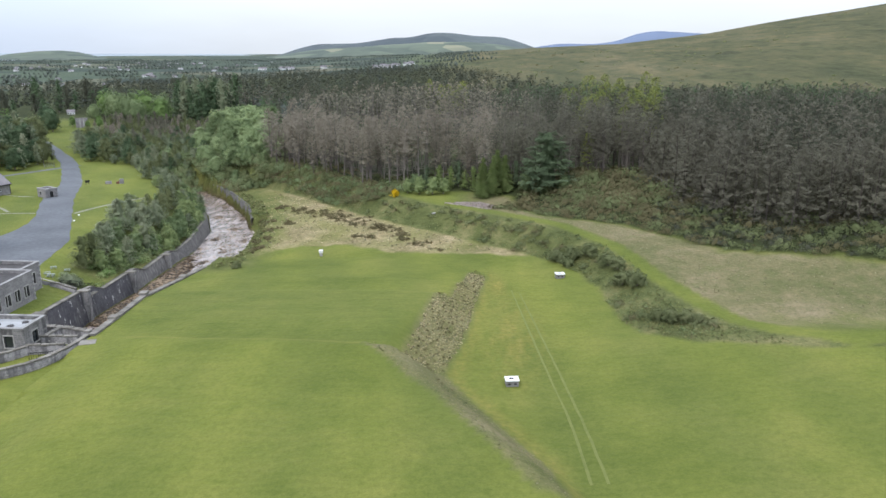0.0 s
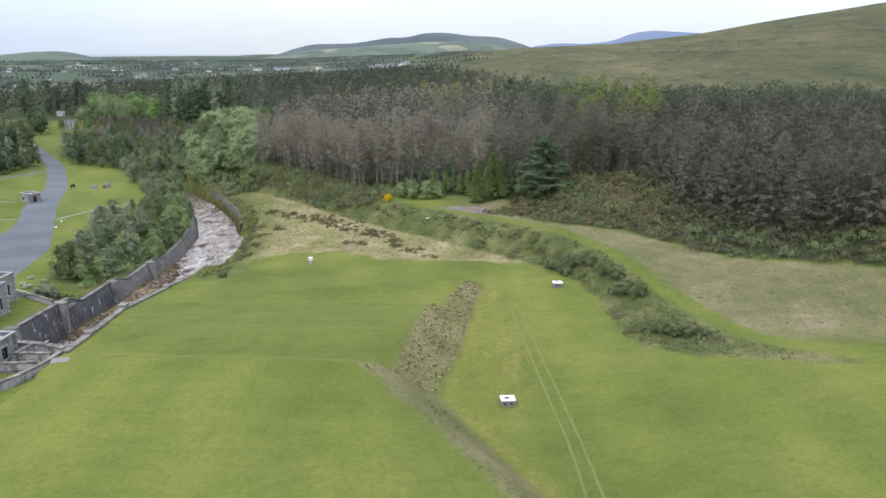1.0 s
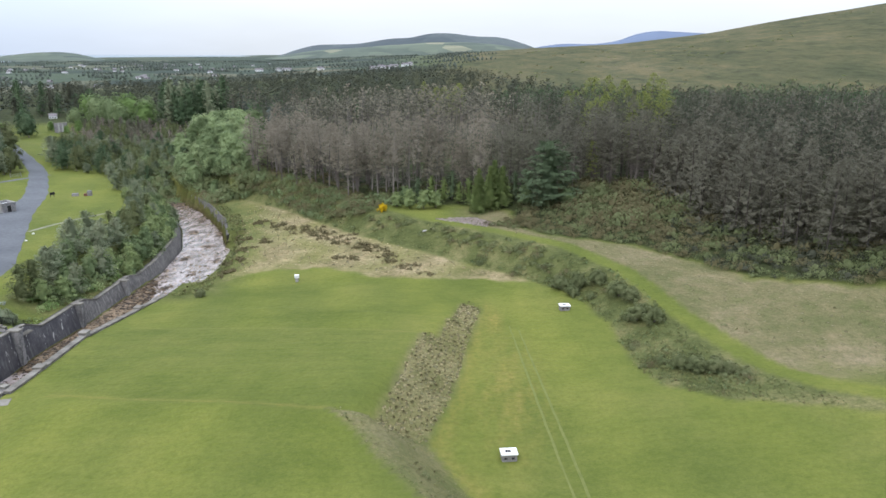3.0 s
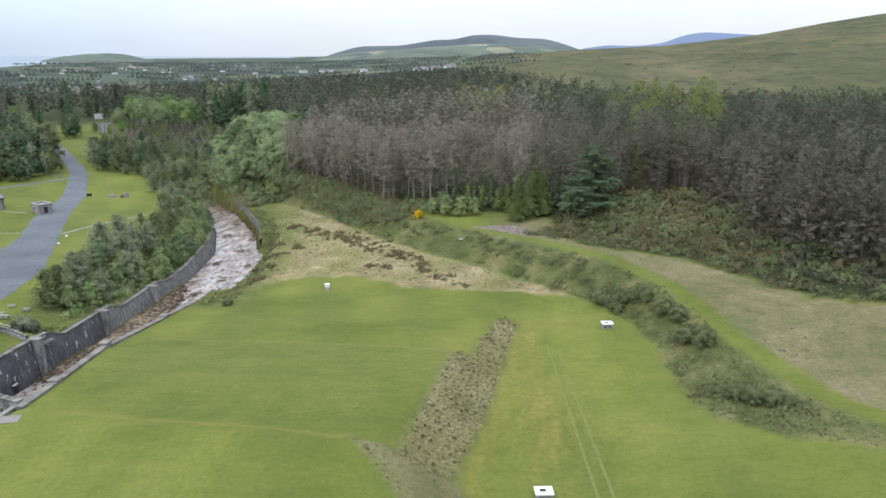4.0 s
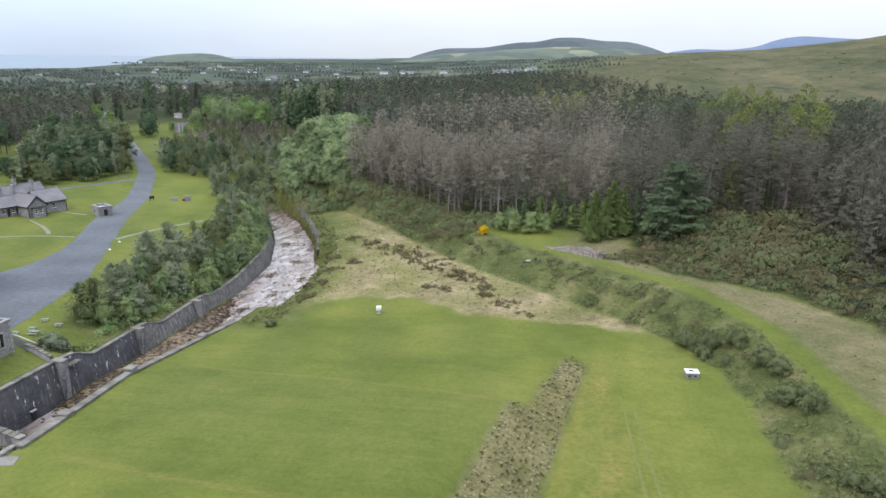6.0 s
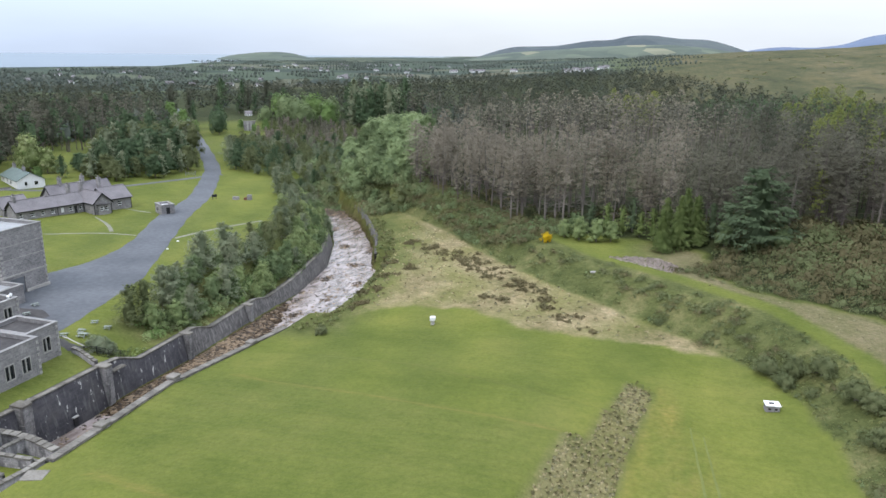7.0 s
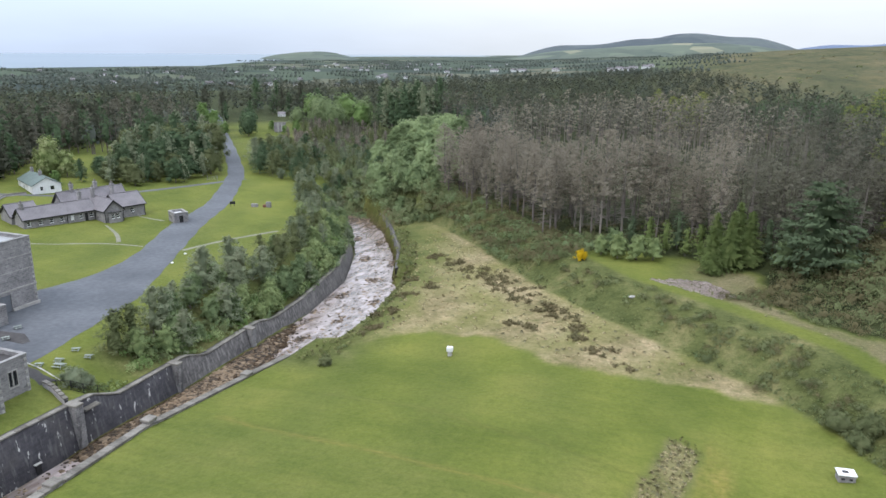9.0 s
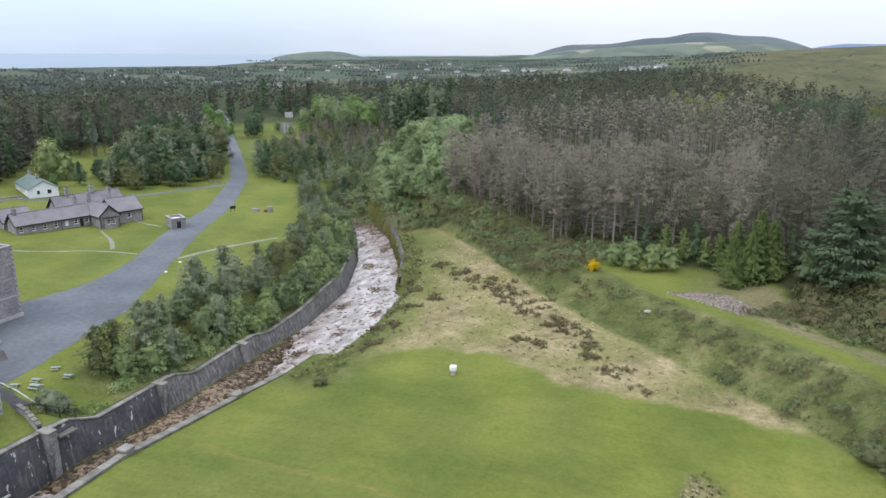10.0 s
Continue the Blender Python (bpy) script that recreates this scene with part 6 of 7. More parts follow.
def broadleaf(rng, tall, wide, lumps, leaves, size, low=0.1, rise=0.45, dense=0.62, heart=0.62):
    """A domed crown of many leafy clumps over a dense heart, and a trunk with limbs."""
    P, S, limbs, cores = [], [], [], []
    foot, up = tall * low, tall * (1 - low)
    for k in range(lumps):
        z = (k + rng.uniform(0, 1)) / lumps
        a = k * 2.4 + rng.uniform(-0.5, 0.5)
        ring = math.sqrt(max(0.0, 1 - max(0.0, z * 1.25 - 0.25) ** 2)) * rng.uniform(0.62, 0.95)
        c = np.array((math.cos(a) * wide * 0.8 * ring, math.sin(a) * wide * 0.8 * ring, foot + up * (0.08 + 0.78 * z) * rng.uniform(0.88, 1.06)))
        r = wide * rng.uniform(0.17, 0.33)
        d = rng.normal(size=(leaves, 3)) + (math.cos(a) * 0.45, math.sin(a) * 0.45, 0.35)
        d = unit(d)
        P.append(c + d * r * rng.uniform(0.7, 1.15, leaves)[:, None] * (1, 1, 0.85))
        S.append(d * (0.75, 0.75, 0.65) + (0, 0, rise) + c * (0.4 / wide, 0.4 / wide, 0))
        if dense:
            cores.append(lump(c, r * dense, rng, rise))
        if k % 4 == 0:
            limbs.append(stem([(0, 0, tall * 0.15), tuple(c * (0.5, 0.5, 0.75)), tuple(c)], [0.10, 0.06, 0.02], 4))
    if heart:
        V = KNOB * (wide * heart, wide * heart, up * 0.42) * rng.uniform(0.85, 1.1, (12, 1)) + (0, 0, foot + up * 0.42)
        cores.append((np.concatenate([V, unit(KNOB * (0.8, 0.8, 0.6) + (0, 0, rise))], 1), KNOB_FACES))
    crown = join([cards(np.concatenate(P), size, rng, 0.1, 1.3, None, 0.9, np.concatenate(S)), *cores])
    trunk = stem([(0, 0, -0.8), (0.05, 0.03, tall * 0.2), (0, 0, tall * 0.6)], [tall * 0.022 + 0.05, tall * 0.018 + 0.04, 0.05])
    return crown, join([trunk, *limbs])


def tree_things(name, models, leaf_mats, spots, label, category, group, bark=None):
    """Trees as single things: each model is built once, then copied to its places."""
    rng = np.random.RandomState(len(spots) * 7 + len(name))
    firsts = {}
    for i, (x, y, s) in enumerate(spots):
        k = i % (len(models) * len(leaf_mats))
        m = pose(x, y, spot(x, y), rng.uniform(-2, 2), rng.uniform(-2, 2), rng.uniform(0, 360))
        if k not in firsts:
            crown, trunk = models[k % len(models)]
            root = thing(name, m, label, category, group)
            finish("trunk", *trunk, bark or M_BARK, root)
            finish("crown", *crown, leaf_mats[k // len(models)], root)
            firsts[k] = root
            root.scale = (s, s, s * rng.uniform(0.92, 1.1))
        else:
            made = copy_thing(firsts[k], m)
            made.scale = (s, s, s * rng.uniform(0.9, 1.12))


def scattered(name, models, mats, spots, label, category, seed=1):
    """Past counting: many plants in one mesh. models: (crown, trunk or None); mats: leaf material per model, bark last."""
    rng = np.random.RandomState(seed)
    Vs, Fs, Ms, n = [], [], [], 0
    sp = np.array(spots)
    z = land(sp[:, 0], sp[:, 1])
    for i, (x, y, s) in enumerate(spots):
        k = i % len(models)
        a = rng.uniform(0, 2 * math.pi)
        c, d = math.cos(a) * s, math.sin(a) * s
        for part_no, piece in enumerate(models[k]):
            if piece is None:
                continue
            v, f = piece
            if v.shape[1] == 3:
                v = np.concatenate([v, unit(v * (1, 1, 0))], 1)
            nx, ny = v[:, 3] * c - v[:, 4] * d, v[:, 3] * d + v[:, 4] * c
            Vs.append(np.stack([v[:, 0] * c - v[:, 1] * d + x, v[:, 0] * d + v[:, 1] * c + y, v[:, 2] * s + z[i], nx / s, ny / s, v[:, 5]], 1).astype(np.float32))
            Fs.append(f + n)
            Ms.append(np.full(len(f), len(mats) - 1 if part_no else k % (len(mats) - 1)))
            n += len(v)
    ob = finish(name, np.concatenate(Vs), np.concatenate(Fs), mats, None, np.concatenate(Ms))
    return tagged(ob, label, category, kind="stuff")


def sown(poly, gap, seed, lo=0.85, hi=1.15):
    """Jittered spots inside a plan outline."""
    rng = np.random.RandomState(seed)
    xs, ys = [p[0] for p in poly], [p[1] for p in poly]
    out = []
    for x in np.arange(min(xs), max(xs), gap):
        for y in np.arange(min(ys), max(ys), gap):
            p = (x + rng.uniform(-0.48, 0.48) * gap, y + rng.uniform(-0.48, 0.48) * gap)
            s = rng.uniform(lo, hi)
            if inside(poly, *p):
                out.append((*p, s))
    return out


R = np.random.RandomState
PINES = [pine(R(20 + i), 15.2 + 0.6 * i, 2.9 + 0.25 * (i % 3), 0.30 + 0.05 * (i % 3), 74, 15, 0.105, 2.6, 5.2, 44, 0, 0.4, -0.15) for i in range(6)]
PINES_LOW = [pine(R(30 + i), 14.5 + i, 3.7, 0.06, 86, 15, 0.13, 1.9, 5.0, 12, 0, 0.4, -0.10, 0.13) for i in range(4)]
PINES_MID = [pine(R(40 + i), 14.4 + 0.7 * i, 3.1 + 0.25 * (i % 3), 0.42, 32, 8, 0.18, 2.6, 3.8, 0, 0, 0.4, -0.15) for i in range(6)]
PINES_FAR = [pine(R(60 + i), 15.0 + i % 3, 3.1, 0.45, 20, 5, 0.28, 2.2, 2.8, 0, 0, 0.4, -0.2) for i in range(6)]
ROUND_FAR = [broadleaf(R(65 + i), 13.0, 3.8, 9, 10, 0.6, 0.25, 0.4, 0, 0.35) for i in range(3)]
ROUND_HORIZON = [(broadleaf(R(68 + i), 12.0, 4.4, 5, 6, 1.0, 0.3, 0.4, 0, 0)[0], None) for i in range(3)]
PINES_HORIZON = [(pine(R(80 + i), 15.0 + i % 3, 3.4, 0.5, 9, 4, 0.75, 2.0, 1.8, 0, 0, 0.4, -0.2)[0], None) for i in range(6)]
SPRUCES = [conifer(R(90 + i), 8.8, 2.3, 0.03, 22, 10, 10, 0.16, 0.10, 0.9, 0.2, 0.35, 14, 16, 0.68) for i in range(3)]
CEDAR = conifer(R(95), 15.5, 6.8, 0.03, 17, 11, 26, 0.24, -0.04, 0.5, 0.35, 0.3, 13, 18, 0.42, 2.6, 0.12)
BANKPINES = [pine(R(100 + i), 7.6, 2.8 + 0.2 * i, 0.06, 62, 16, 0.17, 1.9, 2.6, 0, 2, 0.4, -0.1, 0.2) for i in range(4)]
FARPINES = [pine(R(105 + i), 8.0, 2.4, 0.05, 38, 9, 0.24, 1.2 + 0.2 * i, 2.2, 0, 2, 0.4, -0.1, 0.2) for i in range(4)]
BROADS = [broadleaf(R(110 + i), 8.0, 3.3, 24, 44, 0.22, 0.06, 0.3, 0.6) for i in range(4)]
BIG_BROADS = [broadleaf(R(120 + i), 13.0, 6.0, 34, 56, 0.33, 0.06, 0.25, 0.6) for i in range(3)]
DISTANT_BROADS = [broadleaf(R(125 + i), 13.0, 6.0, 26, 32, 0.5, 0.06, 0.25, 0) for i in range(3)]
SHRUBS = [broadleaf(R(130 + i), 2.2, 1.8, 20, 60, 0.10, 0.03, 0.6, 0.55) for i in range(3)]
SCRUBS = [(broadleaf(R(140 + i), 1.45, 2.6, 11, 24, 0.16, 0.0, 1.6, 0, 0.2)[0], None) for i in range(5)]
BRAMBLES = [(broadleaf(R(145 + i), 1.5, 2.2, 3, 24, 0.22, 0.0, 0.6, 0, 0)[0], None) for i in range(5)]

# the pine wood behind the meadow: its front trees one by one, the rest in one mass
FRONT = [(-82, 258), (-73, 246), (-52, 226), (-38, 211), (-22, 214), (-2, 207), (18, 207), (40, 200), (41, 176), (50, 160), (58, 149), (73, 144), (105, 132), (150, 112)]
WOOD = FRONT + [(330, 112), (420, 260), (260, 400), (60, 440), (-20, 430), (-80, 350)]
GLADE = [(-64, 270), (-44, 248), (-12, 240), (14, 242), (24, 260), (16, 282), (-20, 284), (-50, 292)]
trees = [t for t in sown(WOOD, 4.2, 31, 0.78, 1.12) if not inside(GLADE, t[0], t[1])]
trees = [(x, y, s * (1 + 0.10 * math.sin(x * 0.09 + 1) * math.cos(y * 0.07) + 0.07 * math.sin(x * 0.21 - y * 0.17))) for x, y, s in trees]
xs, ys = np.array([t[0] for t in trees]), np.array([t[1] for t in trees])
fd, _, _ = along(FRONT, xs, ys)
r = np.hypot(xs, ys - 30)
order = np.argsort(fd)
front = [trees[i] for i in order if fd[i] < 15 and r[i] < 250][:270]
taken = set(front)
rest = [t for t, q in zip(trees, r) if t not in taken]
tree_things("pine_tree", PINES_LOW, [M_PINE_MID], [t for t in front if t[0] > 40], "tall grey-green pine with low spreading boughs", "tree", "pines along the edge of the wood", M_DARKBARK)
tree_things("pine_tree", PINES, [M_PINE], [t for t in front if t[0] <= 0], "tall slender pine with bare lower trunk in a dense wood", "tree", "pines along the edge of the wood")
tree_things("pine_tree", PINES, [M_PINE_MID], [t for t in front if 0 < t[0] <= 40], "tall slender pine with bare lower trunk in a dense wood", "tree", "pines along the edge of the wood")
mid = [t for t in rest if math.hypot(t[0], t[1] - 30) < 255]
far = [t for i, t in enumerate(rest) if math.hypot(t[0], t[1] - 30) >= 255 and i % 2 == 0]
shady = [t for t in mid if t[0] > 22 + 12 * math.sin(t[1] * 0.11) + 8 * math.sin(t[1] * 0.5 + t[0])]
mid = [t for t in mid if t not in set(shady)]
scattered("pine_wood", PINES_MID, [M_PINE, M_PINE, M_PINE_MID, M_BARK], [t for t in mid if t[0] < -4 + 8 * math.sin(t[1] * 0.4)], "dense wood of grey-green pines", "wood", 5)
scattered("pine_wood", PINES_MID, [M_PINE_MID, M_PINE_MID, M_PINE_DARK, M_BARK], [t for t in mid if t[0] >= -4 + 8 * math.sin(t[1] * 0.4)], "dense wood of grey-green pines", "wood", 24)
scattered("pine_wood", PINES_MID, [M_PINE_DARK, M_PINE_DARK, M_PINE_MID, M_DARKBARK], shady, "dense wood of dark green pines", "wood", 25)
scattered("pine_wood", PINES_FAR, [M_PINE_DARK, M_PINE_DARK, M_CEDAR, M_BARK], [t for t in far if t[0] > 0 and t[1] > 320 - t[0]], "dark green conifer wood below the moor", "wood", 26)
scattered("pine_wood", PINES_FAR, [M_PINE_MID, M_PINE_DARK, M_PINE, M_BARK], [t for t in far if not (t[0] > 0 and t[1] > 320 - t[0])], "dense wood of grey-green pines", "wood", 6)

# woods farther off, to the coast
back = []
rng = R(33)
for _ in range(26000):
    b, q = rng.uniform(-64, 18), math.sqrt(rng.uniform(300 ** 2, 960 ** 2))
    x, y = math.sin(radians(b)) * q, 30 + math.cos(radians(b)) * q
    if inside(WOOD, x, y) or inside([(-98, 240), (-70, 250), (-86, 290), (-104, 340), (-118, 400), (-142, 396), (-138, 335), (-122, 290)], x, y) or q > np.interp(b, [-64, -34, -26, -16, -4, -1, 3, 7, 12, 18], [730, 750, 820, 940, 960, 800, 640, 560, 500, 450]):
        continue
    if inside([(-112, 255), (-150, 262), (-185, 296), (-245, 360), (-292, 412), (-268, 446), (-215, 440), (-140, 410), (-104, 340)], x, y):
        continue
    rd, _, _ = along(ROAD_MID, np.array([x]), np.array([y]))
    if rd[0] < 12 or (x < -150 and q < 330):
        continue
    if q > 450 and rng.rand() > 0.5:
        continue
    back.append((x, y, rng.uniform(0.75, 1.1)))
    if len(back) > 5400:
        break
near_back = [t for t in back if math.hypot(t[0], t[1] - 30) < 430]
far_back = [(t[0], t[1], t[2] * 0.78) for t in back if math.hypot(t[0], t[1] - 30) >= 430]
scattered("mixed_wood", [PINES_FAR[0], ROUND_FAR[0], PINES_FAR[1], ROUND_FAR[1], PINES_FAR[2], ROUND_FAR[2]], [M_PINE_DARK, M_CEDAR, M_PINE_DARK, M_PINE_DARK, M_PINE_MID, M_FARTREE, M_BARK], near_back, "dark mixed conifer wood", "wood", 7)
scattered("mixed_wood", [PINES_HORIZON[0], ROUND_HORIZON[0], PINES_HORIZON[1], ROUND_HORIZON[1], PINES_HORIZON[2], ROUND_HORIZON[2]], [M_PINE_DARK, M_FARTREE, M_PINE_DARK, M_PINE_DARK, M_BARK], far_back, "dark conifer wood towards the coast", "wood", 8)

def clear_of_river(spots, margin=0.6, end=259):
    """Leaves out what would stand in the channel."""
    keep = []
    for x, y, q in spots:
        a, b = np.interp(y, [p[1] for p in LEFT], [p[0] for p in LEFT]), np.interp(y, [p[1] for p in RIGHT], [p[0] for p in RIGHT])
        if y > end or not a - margin < x < b + margin:
            keep.append((x, y, q))
    return keep


# trees between road and channel wall
BANK = [(-79, 131), (-83, 136), (-86, 150), (-89, 170), (-90.5, 190), (-96.5, 207), (-109, 226), (-126, 254), (-122, 268), (-104, 246), (-91, 221), (-82.5, 199), (-78, 176), (-76.5, 155), (-76.5, 140)]
bank_spots = sown(BANK, 3.4, 41, 0.62, 1.05)
bank_spots = [(x, y, s * (0.74 if y > 205 else 0.92 if y > 165 else 1.0)) for x, y, s in bank_spots]
rng = R(42)
from_wall, _, _ = along(LEFT, np.array([b[0] for b in bank_spots]), np.array([b[1] for b in bank_spots]))
on_top = [rng.rand() < (0.75 if d > 8.5 else 0.12) for d in from_wall]
tree_things("bank_pine", BANKPINES, [M_BANKPINE, M_BANKPINE, M_SHRUB], [b for b, k in zip(bank_spots, on_top) if k], "bushy grey-green pine on the river bank", "tree", "trees on the river bank")
tree_things("leafy_tree", BROADS, [M_BANKLEAF, M_LEAF], [(x, y, s * 0.72) for (x, y, s), k in zip(bank_spots, on_top) if not k], "bushy green broadleaf tree on the river bank", "tree", "trees on the river bank")

# broadleaf wood at the bend of the river
LEAFY = [(-98, 255), (-80, 253), (-76, 262), (-86, 290), (-104, 340), (-118, 400), (-131, 396), (-127, 335), (-118, 290), (-108, 266)]
hump = [(x, y, q * (0.80 if x > -102 and 262 < y < 305 else 0.62)) for x, y, q in sown(LEAFY, 5.6, 51, 0.82, 1.15)]
tree_things("broadleaf_tree", DISTANT_BROADS, [M_HUMP, M_HUMP, M_LEAF], [b for b in hump if b[1] >= 325], "broad fresh-green leafy tree in full leaf", "tree", "leafy trees at the river bend")
tree_things("broadleaf_tree", BIG_BROADS, [M_HUMP, M_HUMP, M_LEAF], [b for b in hump if b[1] < 325], "broad fresh-green leafy tree in full leaf", "tree", "leafy trees at the river bend")
MIXED = [(-118, 262), (-140, 268), (-150, 290), (-165, 330), (-150, 345), (-130, 320), (-112, 285)]
mixed = sown(MIXED, 5.6, 52, 0.55, 0.85)
tree_things("dark_conifer", BANKPINES, [M_CEDAR, M_BANKPINE], mixed[::3], "dark dense conifer among other trees", "tree", "conifers beyond the bend")
tree_things("bushy_conifer", BANKPINES, [M_BANKPINE, M_SHRUB, M_CEDAR], mixed[1::3] + mixed[2::3], "bushy dull green conifer beside a lawn", "tree", "conifers beyond the bend")
tree_things("grey_tree", FARPINES, [M_PINE_MID, M_MAUVE, M_SHRUB], [t for t in sown([(-158, 290), (-176, 320), (-203, 372), (-212, 392), (-190, 398), (-170, 390), (-125, 350), (-120, 310)], 6.0, 55, 0.62, 0.92) if math.hypot(t[0] + 206, t[1] - 364) > 16], "twiggy grey-brown tree with thin foliage", "tree", "grey trees beyond the bend")
tree_things("dark_conifer", FARPINES, [M_CEDAR, M_BANKPINE], sown([(-140, 400), (-160, 400), (-190, 440), (-180, 470), (-150, 440)], 7, 56, 2.1, 2.8), "dark tall conifer beyond leafy trees", "tree", "conifers beyond the bend")
tree_things("broadleaf_tree", DISTANT_BROADS, [M_LEAF, M_LEAF2], [(-192, 398, 1.15), (-204, 408, 1.3), (-216, 420, 1.25), (-182, 404, 1.15), (-228, 434, 1.2), (-200, 424, 1.35), (-214, 440, 1.3), (-188, 418, 1.3), (-222, 408, 0.85)], "broad fresh-green leafy tree in full leaf", "tree", "leafy trees by the far lawn")
tree_things("leafy_tree", BROADS, [M_SCRUB_GREEN, M_LEAF], clear_of_river([(x, y, q * 0.55) for x, y, q in sown([(-112, 250), (-98, 240), (-88, 244), (-78, 246), (-80, 256), (-98, 262), (-112, 266)], 4.5, 53)], 2.0), "bushy green tree where the river bends away", "tree", "leafy trees at the river bend")
tree_things("leafy_tree", BROADS, [M_BANKPINE, M_SHRUB], [(x, y, q * 0.6) for x, y, q in sown([(-140, 262), (-114, 262), (-106, 276), (-118, 300), (-138, 330), (-152, 318), (-148, 285)], 6.0, 54)], "bushy green tree beyond the river bend", "tree", "leafy trees at the river bend")
tree_things("dark_leafy_tree", DISTANT_BROADS, [M_SHRUB, M_BANKPINE], sown([(-128, 290), (-152, 298), (-168, 335), (-140, 346), (-128, 340)], 9, 59, 0.36, 0.5), "dull green leafy tree among conifers", "tree", "leafy trees at the river bend")
scattered("scrub", SCRUBS, [M_SCRUB_GREEN, M_SCRUB_GREEN, M_LEAF, M_SHRUB, M_SCRUB_GREEN, M_BARK], clear_of_river(sown([(-74, 244), (-96, 246), (-120, 275), (-150, 298), (-166, 335), (-140, 345), (-104, 330), (-84, 270)], 4.2, 58, 1.3, 2.6), 3.0), "tall leafy undergrowth beyond the river bend", "scrub", 28)
# clumps beyond the house
CLUMP = [(-160, 256), (-164.5, 241), (-175, 226.5), (-187, 228), (-199, 251), (-206, 266), (-214, 290), (-208, 310), (-186, 296), (-171, 274)]
clump = [(x, y, q * (0.85 + 0.75 * min(1, max(0, y - 232) / 40))) for x, y, q in sown(CLUMP, 5.4, 61, 0.8, 1.35)]
by_road, _, _ = along(ROAD_MID, np.array([c[0] for c in clump]), np.array([c[1] for c in clump]))
clump = [(x, y, q * (0.85 if d < 17 else 1.0)) for (x, y, q), d in zip(clump, by_road) if d > 6.5]
tree_things("dark_conifer", FARPINES, [M_CEDAR, M_BANKPINE], clump[::2], "dark dense conifer among other trees", "tree", "trees behind the house")
tree_things("broadleaf_tree", BIG_BROADS, [M_CEDAR, M_SHRUB], [(x, y, s * 0.6) for x, y, s in clump[1::2]], "rounded dark green broadleaf tree behind a house", "tree", "trees behind the house")
tree_things("dark_conifer", FARPINES, [M_CEDAR, M_PINE_DARK, M_BANKPINE], [(x - 3.0, y - 1, q * 0.8) for x, y, q in [(-167, 263, 1.1), (-171, 268, 1.25), (-174, 277, 1.35), (-180, 284, 1.3), (-184, 291, 1.45), (-192, 298, 1.4), (-198, 306, 1.5), (-205, 313, 1.4), (-213, 322, 1.5), (-178, 272, 1.4), (-188, 283, 1.5), (-222, 332, 1.5), (-231, 343, 1.5), (-240, 352, 1.6)]], "dark dense conifer beside the road", "tree", "roadside trees")
WEST = [(-204, 218), (-208, 200), (-230, 180), (-300, 190), (-330, 220), (-340, 300), (-310, 400), (-262, 350), (-252, 300), (-236, 262), (-226, 244)]
west = sown(WEST, 7.2, 62, 1.2, 1.9)
scattered("conifer_wood", FARPINES, [M_PINE_DARK, M_PINE_MID, M_PINE_DARK, M_CEDAR, M_BARK], west, "dark tall conifers in a mixed wood", "wood", 30)
ROADSIDE = [(-150, 268), (-157, 272), (-172, 296), (-180, 316), (-160, 318), (-144, 296), (-140, 274)]
tree_things("dark_conifer", BANKPINES, [M_BANKPINE, M_SHRUB, M_CEDAR], sown(ROADSIDE, 5.6, 63, 0.8, 1.25), "dark bushy conifer beside the road", "tree", "roadside trees")
tree_things("dark_conifer", FARPINES, [M_PINE_DARK, M_CEDAR], [(-286, 428, 1.7), (-294, 440, 1.8), (-278, 444, 1.6), (-302, 432, 1.9), (-270, 456, 1.6), (-262, 462, 1.7), (-250, 460, 1.7), (-240, 452, 1.8), (-312, 446, 1.9), (-272, 470, 2.1), (-264, 478, 2.2), (-254, 474, 2.0), (-284, 482, 2.2), (-246, 470, 2.0), (-294, 474, 2.2), (-302, 486, 2.3), (-274, 462, 1.5), (-249, 458, 1.4), (-247, 400, 1.25), (-236, 440, 1.7), (-266, 404, 1.3), (-244, 396, 1.5)], "dark tall conifer beside the far road", "tree", "roadside trees")
tree_things("round_tree", DISTANT_BROADS, [M_CEDAR], [(-214, 352, 0.85), (-220, 360, 0.8), (-228, 372, 0.95)], "dark rounded evergreen on the far lawn", "tree", "roadside trees")
tree_things("flowering_bush", BIG_BROADS, [M_FLOWER], [(-202, 231, 0.9), (-197, 232.5, 0.62), (-208, 236, 0.9), (-193.5, 234.5, 0.42)], "broad pale bush in creamy flower behind a cottage", "bush", "bushes behind the cottage")
tree_things("dark_conifer", FARPINES, [M_PINE_DARK, M_PINE_MID], [(-207, 206, 1.8), (-203, 199, 1.6), (-211, 198, 1.9), (-201, 191, 1.5), (-215, 210, 2.0), (-208, 189, 1.8), (-219, 203, 2.0), (-198, 197, 1.2), (-208, 219, 1.5), (-214, 226, 1.8), (-222, 236, 2.0), (-229, 246, 2.0)], "dark tall conifer beside a cottage", "tree", "conifers west of the house")
tree_things("pale_bush", BROADS, [M_LEAF2], [(-190, 222, 0.6), (-206, 370, 0.6), (-217, 376, 0.7), (-203, 376, 0.8), (-226, 350, 0.9), (-279, 400, 1.5), (-272, 394, 1.3), (-258, 384, 1.2), (-250, 372, 0.9)], "light green bush in pale flower", "bush", "bushes behind the cottage")

